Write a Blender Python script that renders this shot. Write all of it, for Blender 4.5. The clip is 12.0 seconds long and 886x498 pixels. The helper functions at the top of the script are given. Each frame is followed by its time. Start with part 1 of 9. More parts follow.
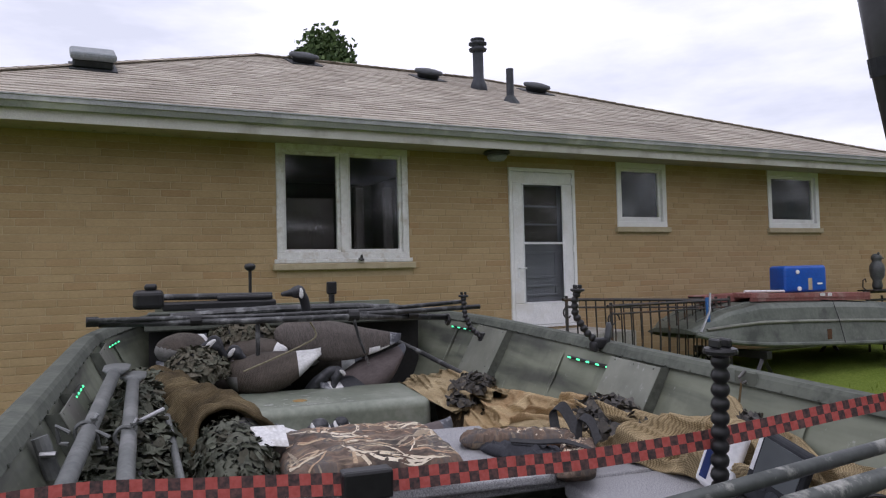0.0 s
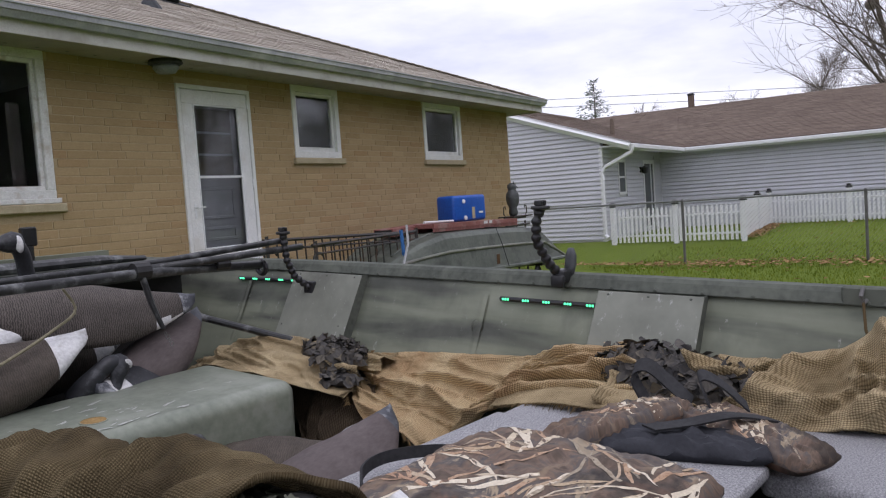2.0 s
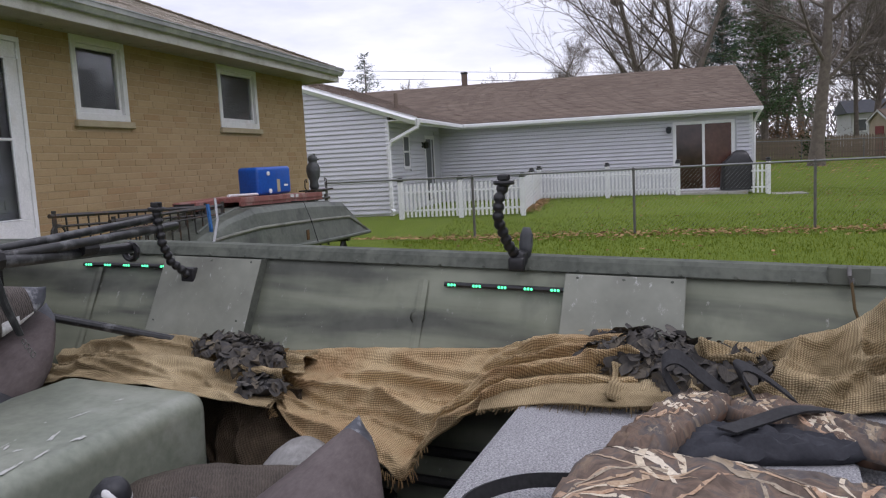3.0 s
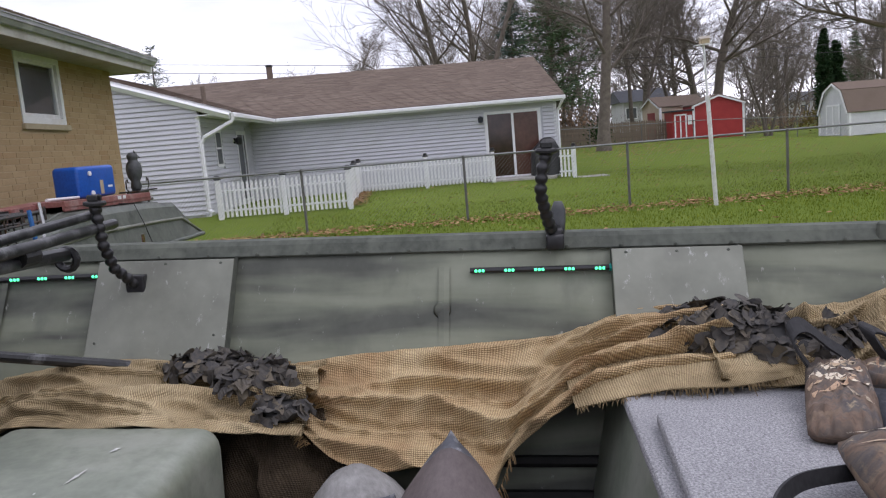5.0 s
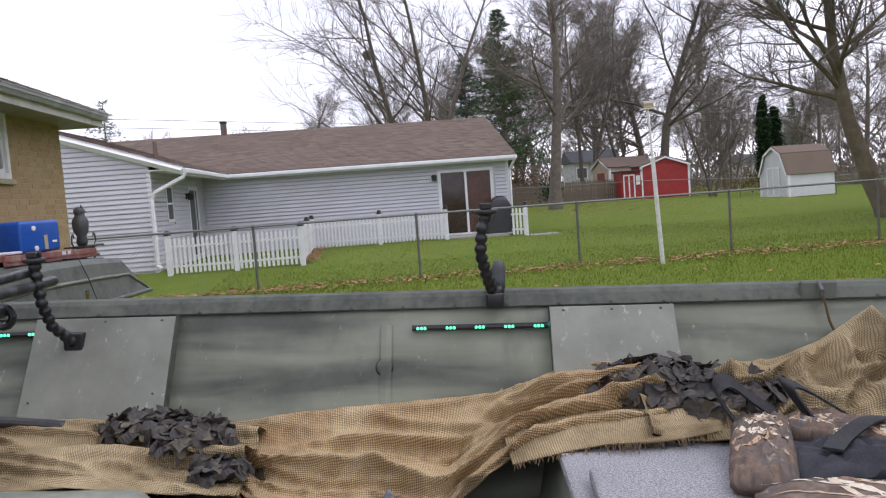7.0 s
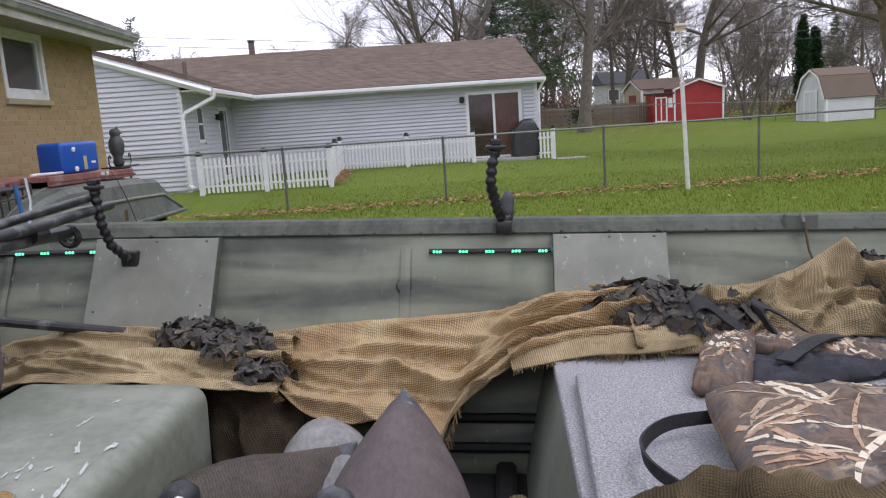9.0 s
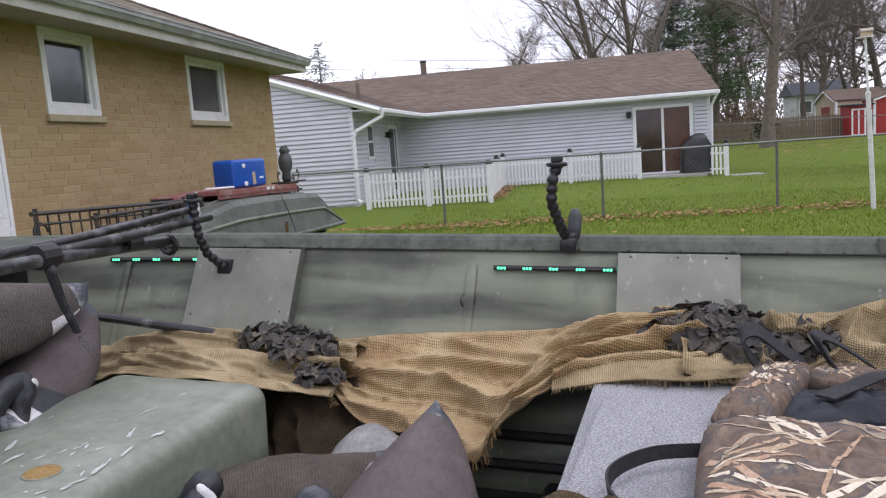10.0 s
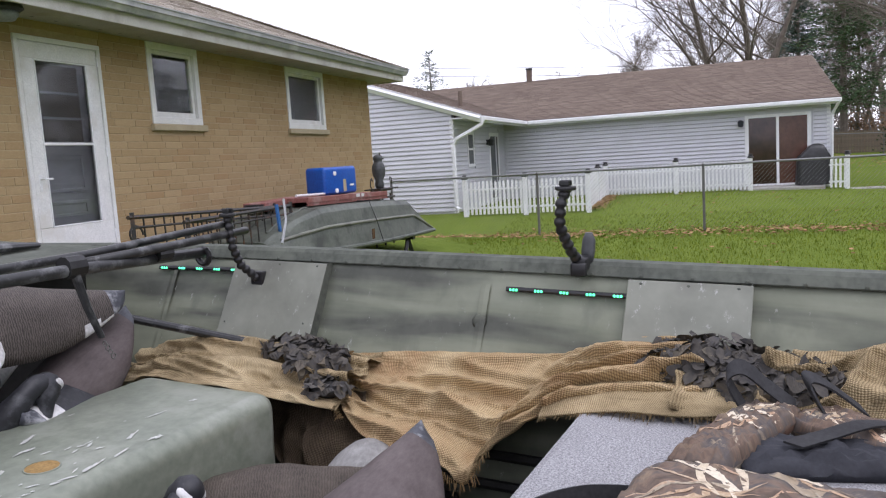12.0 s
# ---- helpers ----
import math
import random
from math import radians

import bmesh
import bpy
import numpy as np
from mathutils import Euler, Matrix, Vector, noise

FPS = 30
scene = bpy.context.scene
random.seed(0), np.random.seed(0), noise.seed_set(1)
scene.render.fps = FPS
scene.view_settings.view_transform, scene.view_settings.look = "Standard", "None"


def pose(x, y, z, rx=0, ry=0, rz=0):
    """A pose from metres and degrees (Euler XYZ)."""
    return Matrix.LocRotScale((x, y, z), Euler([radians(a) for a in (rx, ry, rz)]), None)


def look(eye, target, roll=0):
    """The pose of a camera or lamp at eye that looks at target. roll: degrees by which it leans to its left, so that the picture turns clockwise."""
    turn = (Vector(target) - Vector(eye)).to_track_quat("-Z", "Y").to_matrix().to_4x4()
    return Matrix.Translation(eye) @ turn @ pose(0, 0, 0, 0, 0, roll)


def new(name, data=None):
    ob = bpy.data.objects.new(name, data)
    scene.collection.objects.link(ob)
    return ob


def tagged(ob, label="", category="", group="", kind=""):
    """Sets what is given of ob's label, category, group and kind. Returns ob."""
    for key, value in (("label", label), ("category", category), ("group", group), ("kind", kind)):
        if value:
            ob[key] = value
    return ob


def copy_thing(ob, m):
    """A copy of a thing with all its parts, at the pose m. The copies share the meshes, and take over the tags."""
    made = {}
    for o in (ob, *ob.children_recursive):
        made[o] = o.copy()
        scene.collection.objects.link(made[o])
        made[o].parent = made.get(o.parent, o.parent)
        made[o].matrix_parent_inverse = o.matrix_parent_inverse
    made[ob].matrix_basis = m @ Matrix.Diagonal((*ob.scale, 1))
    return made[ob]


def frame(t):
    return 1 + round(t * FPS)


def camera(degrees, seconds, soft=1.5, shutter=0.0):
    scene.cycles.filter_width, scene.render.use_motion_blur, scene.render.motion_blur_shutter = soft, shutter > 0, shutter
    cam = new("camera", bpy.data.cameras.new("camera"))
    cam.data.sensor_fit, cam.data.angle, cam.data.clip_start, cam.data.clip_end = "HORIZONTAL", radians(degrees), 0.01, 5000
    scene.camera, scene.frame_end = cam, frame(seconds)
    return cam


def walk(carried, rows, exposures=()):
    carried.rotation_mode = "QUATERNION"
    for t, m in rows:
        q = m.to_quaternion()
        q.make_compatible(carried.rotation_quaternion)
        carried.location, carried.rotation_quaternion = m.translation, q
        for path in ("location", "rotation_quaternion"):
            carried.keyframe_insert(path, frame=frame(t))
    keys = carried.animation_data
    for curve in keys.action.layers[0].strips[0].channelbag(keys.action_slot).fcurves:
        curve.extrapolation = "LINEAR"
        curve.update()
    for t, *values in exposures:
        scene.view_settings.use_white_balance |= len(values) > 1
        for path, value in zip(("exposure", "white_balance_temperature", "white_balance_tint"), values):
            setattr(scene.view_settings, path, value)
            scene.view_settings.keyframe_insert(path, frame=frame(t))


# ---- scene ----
cam = camera(60.0, 12.0, soft=1.2)
PATH_ROWS = [
    (0, -0.248, -0.245, 1.629, -26.81, 2.09, 1.49),
    (0.5, -0.487, 0.195, 1.588, -36.51, 1.32, 3.27),
    (1, -0.684, 0.638, 1.597, -43.73, 0.47, 0.67),
    (1.5, -0.690, 1.102, 1.615, -52.80, -2.84, 1.92),
    (2, -0.522, 1.561, 1.599, -58.73, -3.58, 4.10),
    (2.5, -0.471, 1.927, 1.608, -64.49, -4.36, 2.36),
    (3, -0.435, 2.265, 1.632, -76.28, -6.64, 2.97),
    (3.2, -0.404, 2.383, 1.632, -78.46, -5.91, 2.10),
    (4.8, -0.220, 2.978, 1.611, -90.84, -6.63, 6.81),
    (5, -0.203, 2.981, 1.602, -91.41, -8.00, 4.76),
    (5.5, -0.257, 2.975, 1.599, -91.72, -8.42, 3.25),
    (6, -0.202, 2.961, 1.591, -92.98, -7.86, 3.96),
    (6.5, -0.207, 2.945, 1.600, -95.23, -6.60, 5.23),
    (7, -0.250, 2.947, 1.609, -94.78, -4.03, 4.20),
    (7.2, -0.221, 2.950, 1.607, -94.64, -3.31, 4.83),
    (8.8, -0.445, 2.903, 1.631, -92.57, -8.03, 5.68),
    (9, -0.492, 2.919, 1.654, -92.64, -9.71, 3.75),
    (9.5, -0.601, 2.844, 1.665, -86.34, -9.17, 1.83),
    (10, -0.503, 2.565, 1.634, -79.73, -7.63, 4.20),
    (10.5, -0.436, 2.446, 1.628, -84.94, -9.55, 1.16),
    (11, -0.348, 2.439, 1.654, -78.74, -7.48, 1.78),
    (11.5, -0.319, 2.334, 1.649, -72.97, -7.48, 1.65),
    (12, -0.449, 2.249, 1.663, -71.47, -6.64, 3.57),
]
walk(cam, [(t, pose(x, y, z, 90 + pitch, roll, yaw)) for t, x, y, z, yaw, pitch, roll in PATH_ROWS],
     [(0.0, 0.03, 6000, 21), (1.5, 0.05, 6000, 21), (2.5, 0.07, 6000, 21), (5.0, 0.27, 6000, 21), (7.0, 0.38, 6000, 21), (9.0, 0.42, 6000, 21), (10.5, 0.52, 6000, 21), (12.0, 0.59, 6000, 21)])

# ---- light: bright overcast afternoon ----
world = bpy.data.worlds.new("overcast")
scene.world = world
world.use_nodes = True
wn, wl = world.node_tree.nodes, world.node_tree.links
wbg = wn["Background"]
sky = wn.new("ShaderNodeTexSky")
sky.sky_type, sky.sun_disc = "NISHITA", False
sky.sun_elevation, sky.sun_rotation = radians(38), radians(200)
sky.air_density, sky.dust_density = 1.0, 2.0
skyscale = wn.new("ShaderNodeMixRGB")
skyscale.blend_type = "MULTIPLY"
skyscale.inputs["Fac"].default_value = 1.0
skyscale.inputs["Color2"].default_value = (0.10, 0.10, 0.10, 1)
wl.new(sky.outputs["Color"], skyscale.inputs["Color1"])
wtc = wn.new("ShaderNodeTexCoord")
wmap = wn.new("ShaderNodeMapping")
wmap.inputs["Scale"].default_value = (1.6, 1.6, 5.5)
wl.new(wtc.outputs["Generated"], wmap.inputs["Vector"])
cloud = wn.new("ShaderNodeTexNoise")
cloud.inputs["Scale"].default_value = 1.7
cloud.inputs["Detail"].default_value = 6
cloud.inputs["Roughness"].default_value = 0.55
wl.new(wmap.outputs["Vector"], cloud.inputs["Vector"])
cramp = wn.new("ShaderNodeValToRGB")
cramp.color_ramp.elements[0].position, cramp.color_ramp.elements[0].color = 0.33, (0.68, 0.70, 0.735, 1)
cramp.color_ramp.elements[1].position, cramp.color_ramp.elements[1].color = 0.58, (1.0, 1.0, 1.01, 1)
wl.new(cloud.outputs["Fac"], cramp.inputs["Fac"])
wmix = wn.new("ShaderNodeMixRGB")
wmix.inputs["Fac"].default_value = 0.92
wl.new(skyscale.outputs["Color"], wmix.inputs["Color1"])
wl.new(cramp.outputs["Color"], wmix.inputs["Color2"])
wl.new(wmix.outputs["Color"], wbg.inputs["Color"])
wbg.inputs["Strength"].default_value = 1.15

sun_data = bpy.data.lights.new("sun", "SUN")
sun_data.energy, sun_data.angle, sun_data.color = 0.7, radians(25), (1.0, 0.97, 0.92)
sun = new("sun", sun_data)
sun.matrix_world = look((0, 0, 30), (9, 13, 0))


# ---- material makers ----
def rgb(c):
    return (c[0], c[1], c[2], 1.0)


class Mat:
    """A node material with a few shortcuts."""

    def __init__(self, name, rough=0.7, metal=0.0, spec=0.5):
        self.m = bpy.data.materials.new(name)
        self.m.use_nodes = True
        self.n, self.l = self.m.node_tree.nodes, self.m.node_tree.links
        self.b = self.n["Principled BSDF"]
        self.b.inputs["Roughness"].default_value = rough
        self.b.inputs["Metallic"].default_value = metal
        self.b.inputs["Specular IOR Level"].default_value = spec
        self.tc = self.n.new("ShaderNodeTexCoord")

    def coords(self, scale=(1, 1, 1), kind="Object"):
        mp = self.n.new("ShaderNodeMapping")
        mp.inputs["Scale"].default_value = scale
        self.l.new(self.tc.outputs[kind], mp.inputs["Vector"])
        return mp.outputs["Vector"]

    def noise(self, scale, detail=4, rough=0.55, vec=None, dist=0.0):
        nd = self.n.new("ShaderNodeTexNoise")
        nd.inputs["Scale"].default_value, nd.inputs["Detail"].default_value = scale, detail
        nd.inputs["Roughness"].default_value, nd.inputs["Distortion"].default_value = rough, dist
        self.l.new(vec if vec is not None else self.tc.outputs["Object"], nd.inputs["Vector"])
        return nd.outputs["Fac"]

    def ramp(self, fac, stops):
        r = self.n.new("ShaderNodeValToRGB")
        el = r.color_ramp.elements
        while len(el) < len(stops):
            el.new(0.5)
        for e, (p, c) in zip(el, stops):
            e.position, e.color = p, rgb(c)
        self.l.new(fac, r.inputs["Fac"])
        return r.outputs["Color"]

    def mix(self, fac, a, b, mode="MIX"):
        x = self.n.new("ShaderNodeMixRGB")
        x.blend_type = mode
        for key, v in (("Fac", fac), ("Color1", a), ("Color2", b)):
            if isinstance(v, (int, float)):
                x.inputs[key].default_value = v
            elif isinstance(v, tuple):
                x.inputs[key].default_value = rgb(v)
            else:
                self.l.new(v, x.inputs[key])
        return x.outputs["Color"]

    def math(self, op, a, b=0.5):
        x = self.n.new("ShaderNodeMath")
        x.operation = op
        for i, v in enumerate((a, b)):
            if isinstance(v, (int, float)):
                x.inputs[i].default_value = v
            else:
                self.l.new(v, x.inputs[i])
        return x.outputs[0]

    def color(self, c):
        if isinstance(c, tuple):
            self.b.inputs["Base Color"].default_value = rgb(c)
        else:
            self.l.new(c, self.b.inputs["Base Color"])

    def bump(self, h, strength=0.3, dist=0.01):
        bp = self.n.new("ShaderNodeBump")
        bp.inputs["Strength"].default_value, bp.inputs["Distance"].default_value = strength, dist
        self.l.new(h, bp.inputs["Height"])
        self.l.new(bp.outputs["Normal"], self.b.inputs["Normal"])

    def rand(self):
        return self.n.new("ShaderNodeObjectInfo").outputs["Random"]

    def island(self):
        return self.n.new("ShaderNodeNewGeometry").outputs["Random Per Island"]

    def rough(self, sock):
        self.l.new(sock, self.b.inputs["Roughness"])


def plain(name, c1, c2, scale=6.0, rough=0.7, metal=0.0, bump=0.15, fine=60.0, stain=None, stain_scale=1.2, spec=0.5):
    """Two-scale mottled surface: broad patches, fine grain, optional stains."""
    k = Mat(name, rough, metal, spec)
    a = k.ramp(k.noise(scale, 5), [(0.35, c1), (0.68, c2)])
    g = k.noise(fine, 3)
    col = k.mix(0.30, a, k.ramp(g, [(0.3, tuple(0.6 * v for v in c1)), (0.7, tuple(min(1, 1.25 * v) for v in c2))]))
    if stain:
        f = k.ramp(k.noise(stain_scale, 6, 0.65), [(0.52, (0, 0, 0)), (0.66, (1, 1, 1))])
        col = k.mix(f, col, stain)
    k.color(col)
    k.bump(g, bump, 0.004)
    return k.m


# ---- mesh helpers ----
def part(name, bm, material, parent=None, label="", smooth=False, matrix=None):
    me = bpy.data.meshes.new(name)
    bmesh.ops.recalc_face_normals(bm, faces=bm.faces)
    if smooth:
        for f in bm.faces:
            f.smooth = True
    bm.to_mesh(me)
    bm.free()
    me.materials.append(material)
    ob = new(name, me)
    if matrix is not None:
        ob.matrix_basis = matrix
    if parent is not None:
        ob.parent = parent
    if label:
        ob["label"] = label
    return ob


def pydata(name, verts, faces, material, parent=None, smooth=False, label=""):
    me = bpy.data.meshes.new(name)
    me.from_pydata(verts, [], faces)
    if smooth:
        me.polygons.foreach_set("use_smooth", [True] * len(me.polygons))
    me.materials.append(material)
    me.update()
    ob = new(name, me)
    if parent is not None:
        ob.parent = parent
    if label:
        ob["label"] = label
    return ob


def thing(name, matrix=None, label="", category="", group="", kind=""):
    e = new(name)
    e.empty_display_size = 0.1
    if matrix is not None:
        e.matrix_basis = matrix
    return tagged(e, label, category, group, kind)


def box(bm, x0, x1, y0, y1, z0, z1, bevel=0.0, seg=1, m=None):
    r = bmesh.ops.create_cube(bm, size=1.0)
    vs = r["verts"]
    bmesh.ops.scale(bm, verts=vs, vec=(x1 - x0, y1 - y0, z1 - z0))
    bmesh.ops.translate(bm, verts=vs, vec=((x0 + x1) / 2, (y0 + y1) / 2, (z0 + z1) / 2))
    if m is not None:
        bmesh.ops.transform(bm, matrix=m, verts=vs)
    if bevel > 0:
        es = {e for v in vs for e in v.link_edges}
        bmesh.ops.bevel(bm, geom=list(es), offset=bevel, segments=seg, affect="EDGES", profile=0.5)
    return bm


def boxed(x0, x1, y0, y1, z0, z1, bevel=0.0, seg=1):
    return box(bmesh.new(), x0, x1, y0, y1, z0, z1, bevel, seg)


def sweep(bm, pts, radii, n=8, cap=True, squash=1.0):
    """A round tube along points; radii a number or one for each point."""
    pts = [Vector(p) for p in pts]
    if isinstance(radii, (int, float)):
        radii = [radii] * len(pts)
    rings = []
    up = None
    for i, p in enumerate(pts):
        d = (pts[min(i + 1, len(pts) - 1)] - pts[max(i - 1, 0)]).normalized()
        if up is None:
            up = Vector((0, 0, 1)) if abs(d.z) < 0.9 else Vector((1, 0, 0))
        s = d.cross(up)
        if s.length < 1e-4:
            s = d.orthogonal()
        s.normalize()
        up = s.cross(d).normalized()
        ring = []
        for k in range(n):
            a = 2 * math.pi * k / n
            ring.append(bm.verts.new(p + radii[i] * (math.cos(a) * s + squash * math.sin(a) * up)))
        rings.append(ring)
    for a, b in zip(rings, rings[1:]):
        for k in range(n):
            bm.faces.new((a[k], a[(k + 1) % n], b[(k + 1) % n], b[k]))
    if cap:
        bm.faces.new(rings[0][::-1])
        bm.faces.new(rings[-1])
    return bm


def tube(pts, radii, n=8, squash=1.0):
    return sweep(bmesh.new(), pts, radii, n, True, squash)


def lathe(bm, profile, n=16, m=None):
    """Revolve (radius, z) pairs about z."""
    rings = []
    for r, z in profile:
        rings.append([bm.verts.new(Vector((r * math.cos(2 * math.pi * k / n), r * math.sin(2 * math.pi * k / n), z))) for k in range(n)])
    for a, b in zip(rings, rings[1:]):
        for k in range(n):
            bm.faces.new((a[k], a[(k + 1) % n], b[(k + 1) % n], b[k]))
    bm.faces.new(rings[0][::-1])
    bm.faces.new(rings[-1])
    if m is not None:
        bmesh.ops.transform(bm, matrix=m, verts=[v for r in rings for v in r])
    return bm


def smoothstep(a, b, x):
    t = min(1.0, max(0.0, (x - a) / (b - a)))
    return t * t * (3 - 2 * t)


def ground_z(x, y):
    z = 0.40 * smoothstep(4.6, 7.6, y) * (1 - smoothstep(11.5, 15.0, x))
    z += 0.25 * smoothstep(15.5, 19.0, x) * smoothstep(-9.0, 2.0, y)
    z -= 0.12 * smoothstep(-10.0, -28.0, y) * smoothstep(12.0, 40.0, x)
    z += 0.50 * smoothstep(24.0, 48.0, x) * smoothstep(-26.0, -10.0, y)
    return z

# ---- materials ----
def brick_material(source):
    k = Mat("buff_brick_" + source, 0.9, spec=0.2)
    r = k.rand() if source == "single" else k.island()
    base = k.ramp(r, [(0.0, (0.358, 0.255, 0.136)), (0.22, (0.391, 0.284, 0.154)), (0.5, (0.418, 0.308, 0.171)), (0.8, (0.446, 0.332, 0.187)), (0.97, (0.369, 0.244, 0.127))])
    base = k.mix(0.30, base, k.ramp(k.noise(38, 5, vec=k.coords((1, 1, 2.4))), [(0.3, (0.225, 0.15, 0.075)), (0.7, (0.44, 0.325, 0.178))]))
    dirt = k.ramp(k.noise(1.1, 5, 0.6), [(0.45, (0, 0, 0)), (0.75, (0.45, 0.45, 0.45))])
    k.color(k.mix(dirt, base, (0.215, 0.143, 0.076)))
    k.bump(k.noise(130, 3), 0.35, 0.004)
    return k.m


M_BRICK1 = brick_material("single")
M_BRICK = brick_material("joined")
M_MORTAR = plain("mortar", (0.40, 0.31, 0.19), (0.47, 0.37, 0.235), 14, 0.95, bump=0.4, fine=160, spec=0.1)
M_SILL = plain("sill_stone", (0.36, 0.30, 0.19), (0.45, 0.385, 0.26), 9, 0.85, fine=120)
M_CONC = plain("concrete", (0.30, 0.29, 0.26), (0.42, 0.41, 0.38), 4, 0.9, bump=0.4, fine=90, stain=(0.2, 0.19, 0.17))
M_WHITE = plain("white_paint", (0.70, 0.71, 0.70), (0.80, 0.80, 0.79), 7, 0.5, fine=90, bump=0.08, stain=(0.64, 0.63, 0.59), stain_scale=2.2)
M_WORN = plain("worn_white_paint", (0.60, 0.60, 0.58), (0.76, 0.76, 0.74), 16, 0.6, fine=120, bump=0.25, stain=(0.52, 0.48, 0.42), stain_scale=9)
M_FASCIA = plain("cream_fascia", (0.52, 0.51, 0.47), (0.60, 0.59, 0.55), 3, 0.55, fine=80, bump=0.08, stain=(0.40, 0.38, 0.34), stain_scale=2.5)
M_GUTTER = plain("gutter_grey", (0.30, 0.31, 0.33), (0.40, 0.41, 0.43), 3, 0.45, fine=60, bump=0.06, stain=(0.52, 0.53, 0.53), stain_scale=1.8)
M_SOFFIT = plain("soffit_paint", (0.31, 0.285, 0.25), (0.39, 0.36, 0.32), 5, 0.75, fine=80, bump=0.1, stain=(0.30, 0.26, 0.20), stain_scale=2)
M_PIPE = plain("dark_grey_pipe", (0.028, 0.031, 0.038), (0.055, 0.060, 0.070), 9, 0.55, fine=90, spec=0.25)
M_VENT = plain("roof_vent_metal", (0.028, 0.031, 0.034), (0.055, 0.060, 0.065), 9, 0.55, fine=70, spec=0.25)
M_VENTTOP = plain("weathered_vent_top", (0.15, 0.17, 0.18), (0.24, 0.26, 0.27), 12, 0.5, fine=70)
M_IRON = plain("black_iron", (0.018, 0.018, 0.018), (0.04, 0.036, 0.032), 14, 0.5, fine=80, stain=(0.10, 0.05, 0.025), stain_scale=9)
M_CHAIN = plain("galvanised", (0.16, 0.17, 0.165), (0.24, 0.245, 0.24), 8, 0.5, 0.6, fine=70)
M_SIDING = plain("grey_vinyl_siding", (0.54, 0.545, 0.585), (0.58, 0.585, 0.625), 1.5, 0.5, fine=50, bump=0.08, stain=(0.52, 0.525, 0.555), stain_scale=0.8)
M_VINYL = plain("white_vinyl", (0.74, 0.75, 0.76), (0.82, 0.83, 0.84), 3, 0.4, fine=50, bump=0.05)
M_GALV_DARK = plain("weathered_post", (0.10, 0.10, 0.095), (0.16, 0.155, 0.145), 9, 0.7, 0.2, fine=70)
M_BARK = plain("bark", (0.10, 0.083, 0.067), (0.175, 0.148, 0.122), 5, 0.95, bump=0.8, fine=35)
M_TWIG = plain("twigs", (0.135, 0.113, 0.098), (0.21, 0.18, 0.155), 3, 0.95, bump=0.2, fine=30)
M_BARK2 = plain("pale_bark", (0.105, 0.082, 0.052), (0.17, 0.138, 0.092), 4, 0.95, bump=0.8, fine=30)


def needle_mat(name, c1, c2):
    k = Mat(name, 0.9, spec=0.08)
    k.color(k.ramp(k.island(), [(0.0, c1), (1.0, c2)]))
    return k.m


M_PINE = needle_mat("pine_needles", (0.045, 0.078, 0.042), (0.115, 0.165, 0.085))
M_SPRUCE = needle_mat("spruce_needles", (0.05, 0.075, 0.062), (0.12, 0.155, 0.13))
M_CEDAR = needle_mat("cedar_foliage", (0.012, 0.030, 0.012), (0.04, 0.075, 0.03))
M_DRYLEAF = needle_mat("dry_leaves", (0.14, 0.078, 0.034), (0.42, 0.27, 0.14))
M_SHRUB = needle_mat("shrub_leaves", (0.10, 0.08, 0.03), (0.24, 0.19, 0.06))
M_RUSSET = needle_mat("russet_leaves", (0.15, 0.095, 0.06), (0.27, 0.185, 0.12))


def roof_material(name, cs, sx=0.33, sy=0.14):
    """Shingle tabs: one tone for each tab, set by the pattern, with grit."""
    k = Mat(name, 0.95, spec=0.15)
    r = k.island()
    base = k.ramp(r, [(i / (len(cs) - 1), c) for i, c in enumerate(cs)])
    base = k.mix(0.35, base, k.ramp(k.noise(70, 3), [(0.3, tuple(0.55 * v for v in cs[0])), (0.7, tuple(min(1, 1.3 * v) for v in cs[-1]))]))
    k.color(k.mix(k.ramp(k.noise(0.6, 5), [(0.5, (0, 0, 0)), (0.8, (0.35, 0.35, 0.35))]), base, tuple(0.7 * v for v in cs[0])))
    k.bump(k.noise(220, 2), 0.4, 0.004)
    return k.m


M_ROOF = roof_material("tan_shingles", [(0.24, 0.207, 0.172), (0.43, 0.388, 0.328), (0.315, 0.272, 0.225), (0.54, 0.497, 0.425)])
M_ROOF2 = roof_material("brown_shingles", [(0.112, 0.084, 0.066), (0.175, 0.135, 0.108), (0.136, 0.103, 0.081), (0.205, 0.163, 0.132)])


def glass_material(name, tint, rough=0.03):
    k = Mat(name, rough, spec=0.8)
    k.color(tint)
    k.b.inputs["Transmission Weight"].default_value = 1.0
    k.b.inputs["IOR"].default_value = 1.45
    return k.m


M_GLASS = glass_material("window_glass", (0.86, 0.88, 0.88))
# room dimness and some grey pane reflection are put into these two colours
M_ROOM = plain("room_shade", (0.07, 0.062, 0.056), (0.10, 0.09, 0.08), 2, 0.9)
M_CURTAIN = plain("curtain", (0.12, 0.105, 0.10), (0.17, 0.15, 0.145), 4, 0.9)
# dark screen lifted to grey-blue: the sky's reflection is in its colour
M_SCREEN = plain("insect_screen_sky_tint", (0.075, 0.083, 0.088), (0.105, 0.114, 0.12), 20, 0.6)


